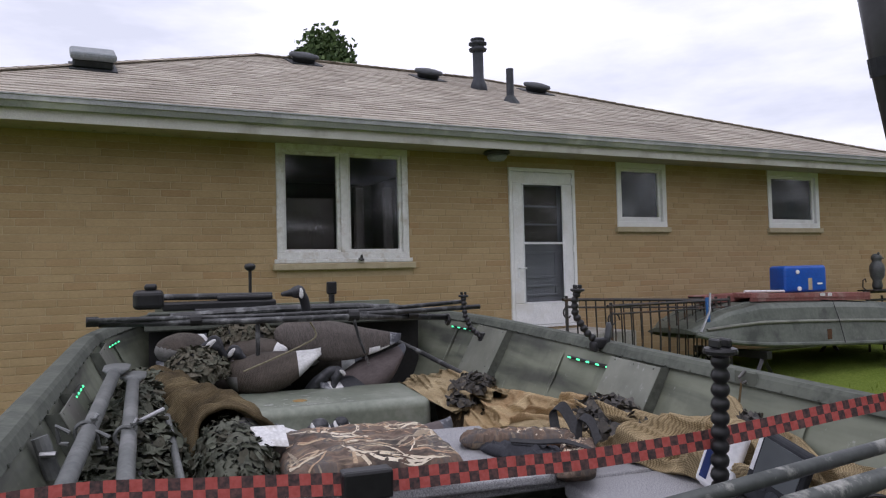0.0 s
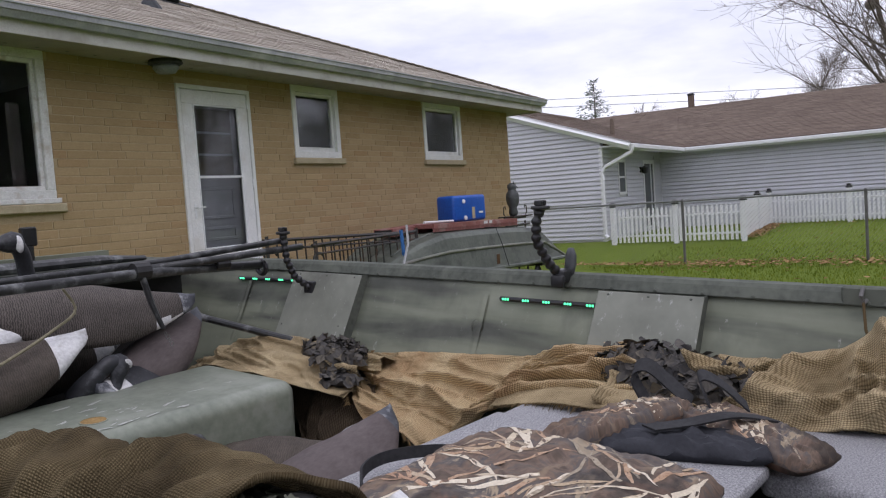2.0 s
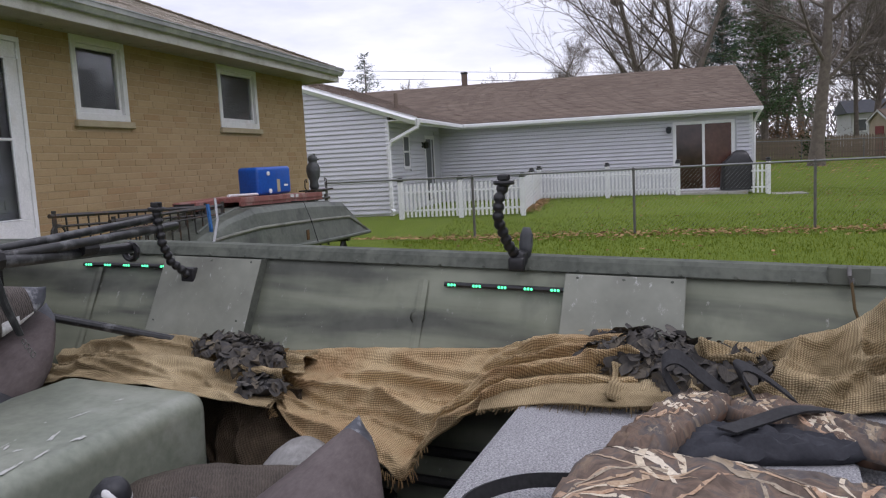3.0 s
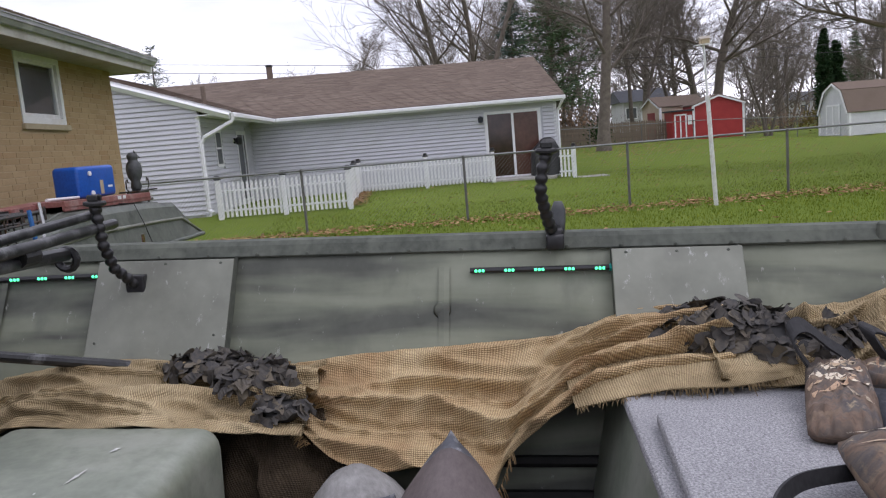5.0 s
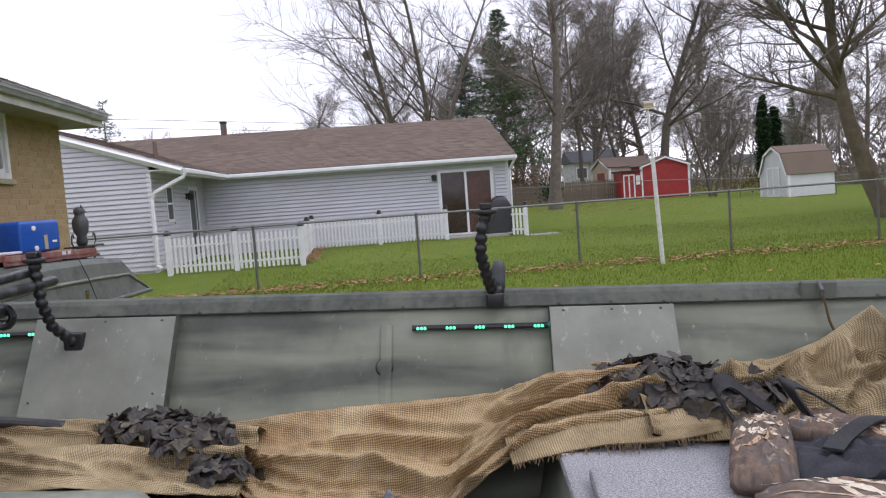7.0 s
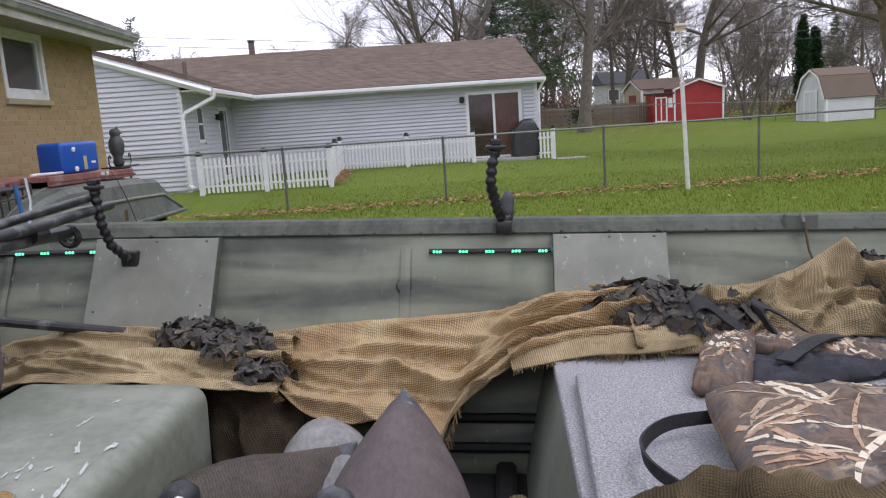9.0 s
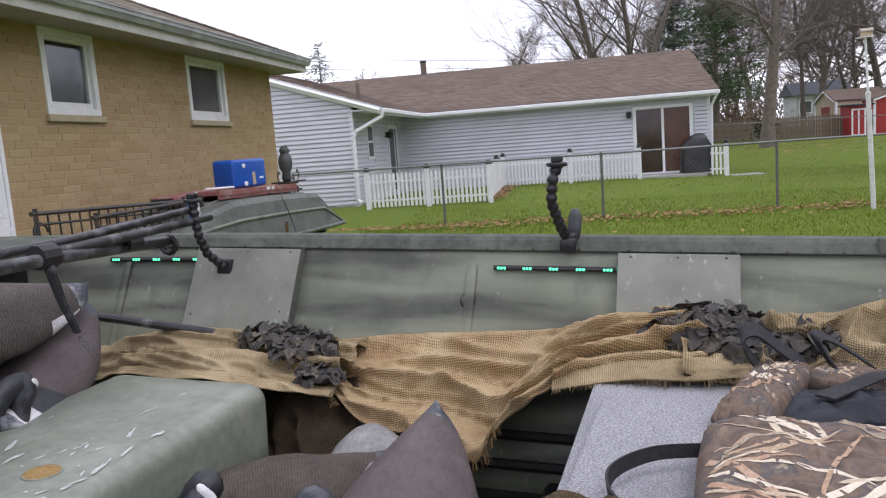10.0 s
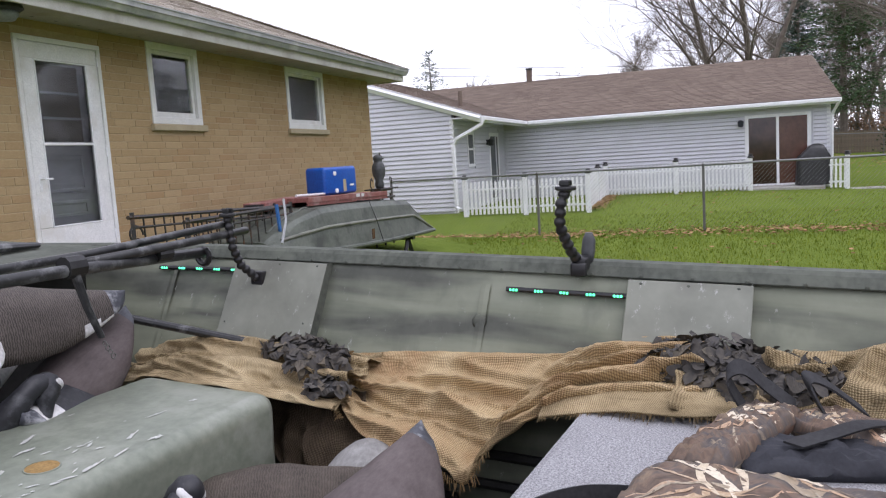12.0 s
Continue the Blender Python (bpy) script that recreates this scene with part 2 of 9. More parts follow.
def grass_material():
    k = Mat("lawn", 1.0, spec=0.03)
    big = k.noise(0.28, 4)
    mid = k.noise(2.3, 5, 0.6)
    fine = k.noise(34, 4, 0.7)
    c = k.ramp(mid, [(0.3, (0.098, 0.138, 0.019)), (0.55, (0.145, 0.192, 0.029)), (0.75, (0.205, 0.245, 0.046))])
    c = k.mix(k.ramp(big, [(0.4, (0, 0, 0)), (0.7, (0.5, 0.5, 0.5))]), c, (0.19, 0.215, 0.055))
    c = k.mix(0.5, c, k.ramp(fine, [(0.3, (0.045, 0.080, 0.012)), (0.7, (0.21, 0.285, 0.06))]))
    k.color(c)
    k.bump(fine, 0.9, 0.03)
    return k.m


M_GRASS = grass_material()


def hull_material():
    """Olive painted aluminium with soft dark sprayed bands, rub marks and scratches."""
    k = Mat("olive_hull_paint", 0.6, 0.1, 0.25)
    v = k.coords((0.35, 0.8, 6.0))
    band = k.noise(1.7, 4, 0.45, v, 0.3)
    c = k.ramp(band, [(0.36, (0.045, 0.048, 0.042)), (0.45, (0.120, 0.130, 0.098)), (0.54, (0.19, 0.206, 0.150)), (0.66, (0.235, 0.252, 0.19))])
    smudge = k.ramp(k.noise(2.6, 5, 0.55, k.coords((0.6, 1.6, 0.9))), [(0.56, (0, 0, 0)), (0.70, (0.7, 0.7, 0.7))])
    c = k.mix(smudge, c, (0.075, 0.080, 0.068))
    c = k.mix(0.25, c, k.ramp(k.noise(7, 5, 0.65), [(0.3, (0.10, 0.108, 0.082)), (0.7, (0.24, 0.25, 0.20))]))
    mark = k.ramp(k.noise(26, 6, 0.75, k.coords((1, 1, 0.45))), [(0.635, (0, 0, 0)), (0.70, (0.7, 0.7, 0.7))])
    c = k.mix(mark, c, (0.36, 0.37, 0.34))
    k.color(c)
    k.bump(k.noise(5, 3), 0.12, 0.01)
    k.rough(k.math("ADD", k.math("MULTIPLY", k.noise(9, 4), 0.35), 0.30))
    return k.m


M_HULL = hull_material()
M_RIM = plain("dark_olive_rim", (0.072, 0.079, 0.066), (0.118, 0.128, 0.106), 5, 0.8, 0.0, fine=40, stain=(0.125, 0.135, 0.110), stain_scale=6, spec=0.2)
k = Mat("worn_grey_green_plate", 0.5, 0.15, 0.35)
c = k.ramp(k.noise(3.2, 5, 0.6), [(0.32, (0.125, 0.125, 0.108)), (0.5, (0.19, 0.198, 0.162)), (0.7, (0.25, 0.26, 0.215))])
c = k.mix(k.ramp(k.noise(2.0, 4, 0.5, k.coords((1, 1.3, 0.8))), [(0.52, (0, 0, 0)), (0.68, (0.6, 0.6, 0.6))]), c, (0.135, 0.118, 0.118))
c = k.mix(k.ramp(k.noise(34, 6, 0.75, k.coords((1, 1, 0.35))), [(0.61, (0, 0, 0)), (0.68, (0.75, 0.75, 0.75))]), c, (0.42, 0.43, 0.40))
k.color(c)
k.bump(k.noise(30, 3), 0.1, 0.004)
M_PANEL = k.m
M_BOX = plain("worn_olive_seat_paint", (0.180, 0.203, 0.157), (0.250, 0.272, 0.215), 5, 0.36, 0.1, fine=35, stain=(0.29, 0.305, 0.255), stain_scale=5)
# black floor colour; inside the nets it stands for the shade in their gaps
M_FLOOR_AND_SHADE = plain("black_floor_and_net_shade", (0.010, 0.010, 0.010), (0.024, 0.023, 0.022), 9, 0.7, fine=60)
M_CHIP = plain("bare_chipped_paint", (0.48, 0.49, 0.46), (0.64, 0.65, 0.62), 30, 0.5, 0.3, fine=120)


def carpet_material():
    k = Mat("grey_marine_carpet", 0.97, spec=0.1)
    f = k.noise(210, 4, 0.75)
    c = k.ramp(f, [(0.32, (0.17, 0.17, 0.175)), (0.50, (0.36, 0.36, 0.37)), (0.68, (0.60, 0.60, 0.61))])
    c = k.mix(k.ramp(k.noise(5, 5), [(0.45, (0, 0, 0)), (0.75, (0.35, 0.35, 0.35))]), c, (0.27, 0.27, 0.28))
    k.color(c)
    k.bump(f, 0.9, 0.006)
    return k.m


M_CARPET = carpet_material()


def burlap_material(name, c1, c2, c3, thread=0.97, scale=52, wobble=1.2):
    k = Mat(name, 0.95, spec=0.1)
    uv = "UV"
    w1 = k.n.new("ShaderNodeTexWave")
    w1.bands_direction = "X"
    w1.inputs["Scale"].default_value, w1.inputs["Distortion"].default_value, w1.inputs["Detail Scale"].default_value = scale, wobble, 3
    k.l.new(k.tc.outputs[uv], w1.inputs["Vector"])
    w2 = k.n.new("ShaderNodeTexWave")
    w2.bands_direction = "Y"
    w2.inputs["Scale"].default_value, w2.inputs["Distortion"].default_value, w2.inputs["Detail Scale"].default_value = scale, wobble, 3
    k.l.new(k.tc.outputs[uv], w2.inputs["Vector"])
    weave = k.math("MULTIPLY", k.math("ADD", w1.outputs["Fac"], 0.25), k.math("ADD", w2.outputs["Fac"], 0.25))
    c = k.ramp(k.noise(4.5, 5, 0.6), [(0.30, c1), (0.52, c2), (0.74, c3)])
    c = k.mix(thread, c, k.ramp(weave, [(0.06, (0.46, 0.41, 0.345)), (0.45, (0.95, 0.95, 0.95)), (1.2, (1.30, 1.28, 1.24))]), "MULTIPLY")
    c = k.mix(k.ramp(k.noise(1.8, 5, 0.65), [(0.50, (0, 0, 0)), (0.72, (0.55, 0.55, 0.55))]), c, tuple(0.75 * v for v in c1))
    k.color(c)
    k.bump(weave, 0.7, 0.003)
    return k.m


M_BURLAP = burlap_material("burlap", (0.215, 0.168, 0.096), (0.42, 0.335, 0.200), (0.54, 0.45, 0.285))
M_BURLAP_RUST = burlap_material("rusty_burlap", (0.36, 0.235, 0.125), (0.48, 0.365, 0.210), (0.58, 0.47, 0.29))
M_BURLAP_BLACK = burlap_material("brown_black_burlap", (0.040, 0.032, 0.023), (0.075, 0.058, 0.040), (0.13, 0.10, 0.066))
M_BURLAP_DARK = burlap_material("damp_burlap", (0.13, 0.105, 0.066), (0.215, 0.170, 0.102), (0.30, 0.235, 0.145))
M_BURLAP_ROLL = burlap_material("coarse_brown_burlap", (0.052, 0.040, 0.023), (0.135, 0.106, 0.060), (0.285, 0.230, 0.132), 0.97, 72, 2.0)
M_TUBE = plain("grey_painted_tube", (0.10, 0.108, 0.105), (0.155, 0.162, 0.155), 8, 0.55, 0.2, fine=50, stain=(0.21, 0.215, 0.21), stain_scale=6)
M_CORD = plain("tan_cord", (0.16, 0.145, 0.085), (0.27, 0.245, 0.16), 60, 0.9, fine=200)
M_TUBE_DARK = plain("scuffed_grey_green_tube", (0.055, 0.062, 0.058), (0.095, 0.104, 0.098), 8, 0.5, 0.2, fine=50, stain=(0.34, 0.34, 0.31), stain_scale=14)
M_BLACKTUBE = plain("black_tube", (0.016, 0.017, 0.018), (0.045, 0.046, 0.046), 9, 0.42, 0.1, fine=50, stain=(0.17, 0.175, 0.175), stain_scale=10)
M_BLACK = plain("black_plastic", (0.010, 0.010, 0.011), (0.020, 0.020, 0.021), 10, 0.4, fine=60)
M_STEEL = plain("zinc_steel", (0.35, 0.36, 0.36), (0.5, 0.5, 0.5), 20, 0.35, 0.9, fine=90)

# ---- ground ----
def axis(breaks):
    out = []
    for a, b, step in breaks:
        n = max(1, round((b - a) / step))
        out += [a + (b - a) * i / n for i in range(n)]
    return out + [breaks[-1][1]]


gx = axis([(-600, -60, 60), (-60, -8, 6), (-8, 28, 0.5), (28, 80, 2), (80, 900, 60)])
gy = axis([(-600, -60, 60), (-60, -24, 2), (-24, 12, 0.5), (12, 60, 4), (60, 600, 60)])
gverts = [(x, y, ground_z(x, y) + 0.015 * noise.noise(Vector((x * 0.6, y * 0.6, 0)))) for y in gy for x in gx]
gw = len(gx)
gfaces = [(j * gw + i, j * gw + i + 1, (j + 1) * gw + i + 1, (j + 1) * gw + i) for j in range(len(gy) - 1) for i in range(gw - 1)]
tagged(pydata("ground", gverts, gfaces, M_GRASS, smooth=True), "green autumn lawn with scattered fallen leaves", "lawn", kind="structure")

# ---- brick house ----
WX0, WX1, WY, WY1 = -1.2, 12.13, 7.775, 15.0
SOFFIT, EAVE_Y, EAVE_X0, EAVE_X1 = 3.10, 7.25, -1.8, 12.54
# openings in the wall that faces the boat: x0, x1, z0, z1
OPEN = {"window_1": (1.85, 3.38, 1.86, 3.10), "door_1": (4.735, 5.73, 0.97, 2.96), "window_2": (6.42, 7.285, 2.236, 3.10), "window_3": (9.29, 10.42, 2.236, 3.10)}

house = thing("brick_house", None, "tan brick single-storey house with a hipped shingle roof", "house")


def grid_wall(x0, x1, z0, z1, y0, y1, opens):
    """One connected wall with its openings cut through."""
    xs = sorted({x0, x1, *[v for o in opens for v in o[:2]]})
    zs = sorted({z0, z1, *[v for o in opens for v in o[2:] if z0 < v < z1]})
    bm = bmesh.new()
    vt = {(i, j, k): bm.verts.new((x, y, z)) for i, x in enumerate(xs) for j, z in enumerate(zs) for k, y in enumerate((y0, y1))}

    def solid(i, j):
        if not (0 <= i < len(xs) - 1 and 0 <= j < len(zs) - 1):
            return False
        cx, cz = (xs[i] + xs[i + 1]) / 2, (zs[j] + zs[j + 1]) / 2
        return not any(o[0] < cx < o[1] and o[2] < cz < o[3] for o in opens)
    for i in range(len(xs) - 1):
        for j in range(len(zs) - 1):
            if not solid(i, j):
                continue
            for k in (0, 1):
                bm.faces.new((vt[i, j, k], vt[i + 1, j, k], vt[i + 1, j + 1, k], vt[i, j + 1, k]))
            for di, dj, e0, e1 in ((-1, 0, (i, j), (i, j + 1)), (1, 0, (i + 1, j), (i + 1, j + 1)), (0, -1, (i, j), (i + 1, j)), (0, 1, (i, j + 1), (i + 1, j + 1))):
                if not solid(i + di, j + dj):
                    bm.faces.new((vt[(*e0, 0)], vt[(*e1, 0)], vt[(*e1, 1)], vt[(*e0, 1)]))
    for v in [v for v in bm.verts if not v.link_faces]:
        bm.verts.remove(v)
    return bm


bm = grid_wall(WX0, WX1, 0.46, SOFFIT + 0.05, WY + 0.0032, WY + 0.24, list(OPEN.values()))
front_wall = part("wall", bm, M_MORTAR, house, "buff brick wall with recessed mortar joints")
for nm, dims in (("wall", (WX1 - 0.24, WX1, WY + 0.24, WY1)), ("wall", (WX0, WX0 + 0.24, WY + 0.24, WY1)), ("wall", (WX0, WX1, WY1, WY1 + 0.24))):
    part(nm, boxed(*dims, 0.46, SOFFIT + 0.05), M_BRICK, house)
part("foundation", boxed(WX0 + 0.02, WX1 - 0.02, WY + 0.03, WY1 + 0.2, -0.2, 0.46), M_CONC, house, "weathered concrete foundation")
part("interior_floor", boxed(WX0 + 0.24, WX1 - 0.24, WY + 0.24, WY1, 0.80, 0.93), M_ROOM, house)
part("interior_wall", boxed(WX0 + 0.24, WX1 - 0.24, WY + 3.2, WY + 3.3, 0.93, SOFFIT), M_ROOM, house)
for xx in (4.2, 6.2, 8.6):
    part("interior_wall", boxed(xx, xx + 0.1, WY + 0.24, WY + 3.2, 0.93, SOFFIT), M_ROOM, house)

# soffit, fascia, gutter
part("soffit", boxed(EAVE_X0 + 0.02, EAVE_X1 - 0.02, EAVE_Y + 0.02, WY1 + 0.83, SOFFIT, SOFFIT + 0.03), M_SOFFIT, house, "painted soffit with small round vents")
bm = bmesh.new()
for i in range(52):
    x = EAVE_X0 + 0.3 + i * 0.265
    bmesh.ops.create_circle(bm, cap_ends=True, radius=0.018, segments=8, matrix=Matrix.Translation((x, WY - 0.12, SOFFIT - 0.004)))
tagged(part("soffit_vent", bm, M_BLACK, house), kind="stuff")
bm = boxed(EAVE_X0, EAVE_X1, EAVE_Y, EAVE_Y + 0.025, SOFFIT - 0.02, SOFFIT + 0.17)
part("fascia", bm, M_FASCIA, house, "cream fascia board")
part("fascia", boxed(EAVE_X1 - 0.025, EAVE_X1, EAVE_Y + 0.025, WY1 + 0.85, SOFFIT - 0.02, SOFFIT + 0.17), M_FASCIA, house)
part("fascia", boxed(EAVE_X0, EAVE_X0 + 0.025, EAVE_Y + 0.025, WY1 + 0.85, SOFFIT - 0.02, SOFFIT + 0.17), M_FASCIA, house)
# ogee gutter profile swept along the eave
prof = [(0.0, 0.075), (0.0, 0.0), (-0.055, 0.0), (-0.068, 0.022), (-0.083, 0.045), (-0.098, 0.052), (-0.102, 0.092), (-0.112, 0.096), (-0.112, 0.108), (-0.096, 0.108), (-0.096, 0.098)]
bm = bmesh.new()
rings = []
for x in (EAVE_X0 - 0.02, 1.6, 5.0, 8.3, EAVE_X1 + 0.02):
    rings.append([bm.verts.new((x, EAVE_Y - 0.002 + py, SOFFIT + 0.082 + pz)) for py, pz in prof])
for a, b in zip(rings, rings[1:]):
    for k in range(len(prof) - 1):
        bm.faces.new((a[k], a[k + 1], b[k + 1], b[k]))
bm.faces.new(rings[0][::-1])
bm.faces.new(rings[-1])
part("gutter", bm, M_GUTTER, house, "grey metal ogee gutter")


def shingle_slope(name, p_left, p_right, q_left, q_right, rows, tab, mat, parent, label=""):
    """Overlapping rows of shingle tabs between an eave line and a top line, each tab a slab of its own."""
    pl, pr, ql, qr = map(Vector, (p_left, p_right, q_left, q_right))
    nrm = (pr - pl).cross(ql - pl).normalized()
    rnd = random.Random(7)
    verts, faces = [], []
    for r in range(rows):
        a0, a1 = pl.lerp(ql, r / rows), pr.lerp(qr, r / rows)
        f1 = min(1.0, (r + 1.25) / rows)
        b0, b1 = pl.lerp(ql, f1), pr.lerp(qr, f1)
        length = (a1 - a0).length
        n = max(1, int(length / tab))
        cuts, t = [0.0], rnd.uniform(0.2, 1.0) / n
        while t < 1.0:
            cuts.append(t)
            t += rnd.uniform(0.55, 1.3) / n
        cuts.append(1.0)
        for s0, s1 in zip(cuts, cuts[1:]):
            lift = nrm * (0.007 + rnd.uniform(0, 0.006))
            base = len(verts)
            e0, e1 = a0.lerp(a1, s0), a0.lerp(a1, s1)
            u0, u1 = b0.lerp(b1, s0), b0.lerp(b1, s1)
            verts += [e0, e1, e0 + lift, e1 + lift, u0 + nrm * 0.002, u1 + nrm * 0.002]
            faces += [(base, base + 1, base + 3, base + 2), (base + 2, base + 3, base + 5, base + 4)]
    ob = pydata(name, [tuple(v) for v in verts], faces, mat, parent, label=label)
    return tagged(ob, kind="stuff")


RZ, RIDGE_Z, RIDGE_Y = SOFFIT + 0.175, 5.08, 11.4
ex0, ex1, ey0, ey1 = EAVE_X0 - 0.03, EAVE_X1 + 0.03, EAVE_Y - 0.04, 15.95
rl, rr = 2.5, 6.4
deck_v = [(ex0, ey0, RZ), (ex1, ey0, RZ), (ex1, ey1, RZ), (ex0, ey1, RZ), (rl, RIDGE_Y, RIDGE_Z), (rr, RIDGE_Y, RIDGE_Z)]
roof = pydata("roof", deck_v, [(0, 1, 5, 4), (1, 2, 5), (2, 3, 4, 5), (3, 0, 4), (3, 2, 1, 0)], M_ROOF, house, label="weathered tan asphalt shingle roof")
up = Vector((0, 0, 0.012))
shingle_slope("shingles", Vector(deck_v[0]) + up, Vector(deck_v[1]) + up, Vector(deck_v[4]) + up, Vector(deck_v[5]) + up, 34, 0.30, M_ROOF, roof)
shingle_slope("shingles", Vector(deck_v[1]) + up, Vector(deck_v[2]) + up, Vector(deck_v[5]) + up, Vector(deck_v[5]) + up, 34, 0.30, M_ROOF, roof)
shingle_slope("shingles", Vector(deck_v[3]) + up, Vector(deck_v[0]) + up, Vector(deck_v[4]) + up, Vector(deck_v[4]) + up, 34, 0.30, M_ROOF, roof)
for a, b in ((4, 5), (1, 5), (0, 4)):
    pa, pb = Vector(deck_v[a]), Vector(deck_v[b])
    n = int((pb - pa).length / 0.16)
    bm = bmesh.new()
    for i in range(n):
        p, q = pa.lerp(pb, i / n), pa.lerp(pb, min(1, (i + 1.3) / n))
        sweep(bm, [p + Vector((0, 0, 0.022)), q + Vector((0, 0, 0.012))], 0.10, 6, True, 0.22)
    tagged(part("ridge_cap", bm, M_ROOF, roof), kind="stuff")


def roof_at(y):
    return RZ + (y - ey0) * (RIDGE_Z - RZ) / (RIDGE_Y - ey0)


def slant(x, y):
    return pose(x, y, roof_at(y) + 0.02, math.degrees(math.atan2(RIDGE_Z - RZ, RIDGE_Y - ey0)))


# roof fittings
def turtle_vent(x, y, open_side=False):
    m = slant(x, y)
    v = thing("roof_vent", m, "dark low-profile roof vent with a weathered flat top" if open_side else "rounded black roof vent", "roof vent", "roof vents")
    part("flange", boxed(-0.24, 0.24, -0.24, 0.24, -0.02, 0.012), M_VENT, v)
    if open_side:
        part("hood", boxed(-0.20, 0.20, -0.15, 0.22, 0.012, 0.10, 0.015), M_VENT, v)
        part("top", boxed(-0.23, 0.23, -0.22, 0.24, 0.10, 0.185, 0.03, 2), M_VENTTOP, v, "sun-bleached grey metal top")
    else:
        bm = bmesh.new()
        lathe(bm, [(0.17, 0.0), (0.18, 0.07), (0.22, 0.08), (0.235, 0.10), (0.22, 0.13), (0.12, 0.15), (0.02, 0.155)], 18)
        part("hood", bm, M_VENT, v, smooth=True)
    return v


turtle_vent(0.14, 8.9, True)
turtle_vent(3.18, 11.1)
turtle_vent(5.15, 10.8)
turtle_vent(7.03, 10.5)
zz = roof_at(10.25)
flue = thing("roof_flue", pose(5.78, 10.25, zz), "dark metal flue pipe with a ringed rain cap", "flue")
bm = lathe(bmesh.new(), [(0.16, -0.12), (0.13, 0.06), (0.092, 0.16), (0.085, 0.17), (0.085, 0.56), (0.085, 0.60)], 18)
part("pipe", bm, M_PIPE, flue, smooth=True)
bm = lathe(bmesh.new(), [(0.085, 0.60), (0.135, 0.62), (0.145, 0.65), (0.10, 0.67), (0.10, 0.70), (0.145, 0.72), (0.145, 0.745), (0.09, 0.77), (0.115, 0.79), (0.115, 0.81), (0.02, 0.83)], 18)
part("cap", bm, M_PIPE, flue, "ringed grey rain cap", smooth=True)
zz = roof_at(9.29)
vp = thing("plumbing_vent", pose(5.76, 9.29, zz), "slim dark grey plumbing vent pipe with a boot", "vent pipe")
part("pipe", lathe(bmesh.new(), [(0.055, -0.05), (0.055, 0.50), (0.045, 0.50), (0.045, 0.47)], 12), M_PIPE, vp)
part("boot", lathe(bmesh.new(), [(0.16, -0.05), (0.11, 0.03), (0.06, 0.10)], 12), M_VENT, vp)


# windows and doors of the brick house
def frame_bm(x0, x1, z0, z1, w, y0, y1, bev=0.004, bottom=None):
    """Four mitre-free frame members about an opening."""
    wb = bottom or w
    bm = boxed(x0, x0 + w, y0, y1, z0 + wb, z1 - w, bev)
    box(bm, x1 - w, x1, y0, y1, z0 + wb, z1 - w, bev)
    box(bm, x0, x1, y0, y1, z1 - w, z1, bev)
    box(bm, x0, x1, y0, y1, z0, z0 + wb, bev)
    return bm


def pane(x0, x1, z0, z1, y, parent):
    p = part("pane", boxed(x0, x1, y, y + 0.006, z0, z1), M_GLASS, parent)
    p.visible_shadow = False
    return p


x0, x1, z0, z1 = OPEN["window_1"]
w1 = tagged(thing("window_1"), "two-pane casement window in peeling white paint above a brick sill", "window", kind="structure")
part("window_frame", frame_bm(x0, x1, z0, z1, 0.075, WY - 0.012, WY + 0.13, bottom=0.07), M_WORN, w1)
mid = (x0 + x1) / 2 - 0.005
part("mullion", boxed(mid - 0.045, mid + 0.045, WY - 0.008, WY + 0.12, z0 + 0.07, z1 - 0.075, 0.006), M_WORN, w1)
for a, b in ((x0 + 0.075, mid - 0.045), (mid + 0.045, x1 - 0.075)):
    part("sash", frame_bm(a, b, z0 + 0.07, z1 - 0.075, 0.035, WY + 0.02, WY + 0.07), M_WORN, w1)
    pane(a + 0.035, b - 0.035, z0 + 0.105, z1 - 0.11, WY + 0.045, w1)
part("window_sill", boxed(x0 - 0.03, x1 + 0.03, WY - 0.035, WY + 0.10, z0 - 0.045, z0 + 0.0, 0.006), M_WORN, w1, "peeling white wooden sill")
part("brick_sill", boxed(x0 - 0.05, x1 + 0.06, WY - 0.055, WY + 0.1, z0 - 0.12, z0 - 0.047, 0.008), M_SILL, w1)
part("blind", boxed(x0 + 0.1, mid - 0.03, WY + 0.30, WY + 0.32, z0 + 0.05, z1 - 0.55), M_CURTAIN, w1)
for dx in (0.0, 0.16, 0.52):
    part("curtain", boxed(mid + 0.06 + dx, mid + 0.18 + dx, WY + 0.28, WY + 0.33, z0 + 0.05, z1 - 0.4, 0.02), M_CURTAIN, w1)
part("crank", lathe(bmesh.new(), [(0.03, 0.0), (0.034, 0.012), (0.016, 0.03), (0.012, 0.06)], 10, pose(mid + 0.16, WY - 0.06, z0 - 0.02, 20, 0, 0)), M_IRON, w1, "dark metal window crank")

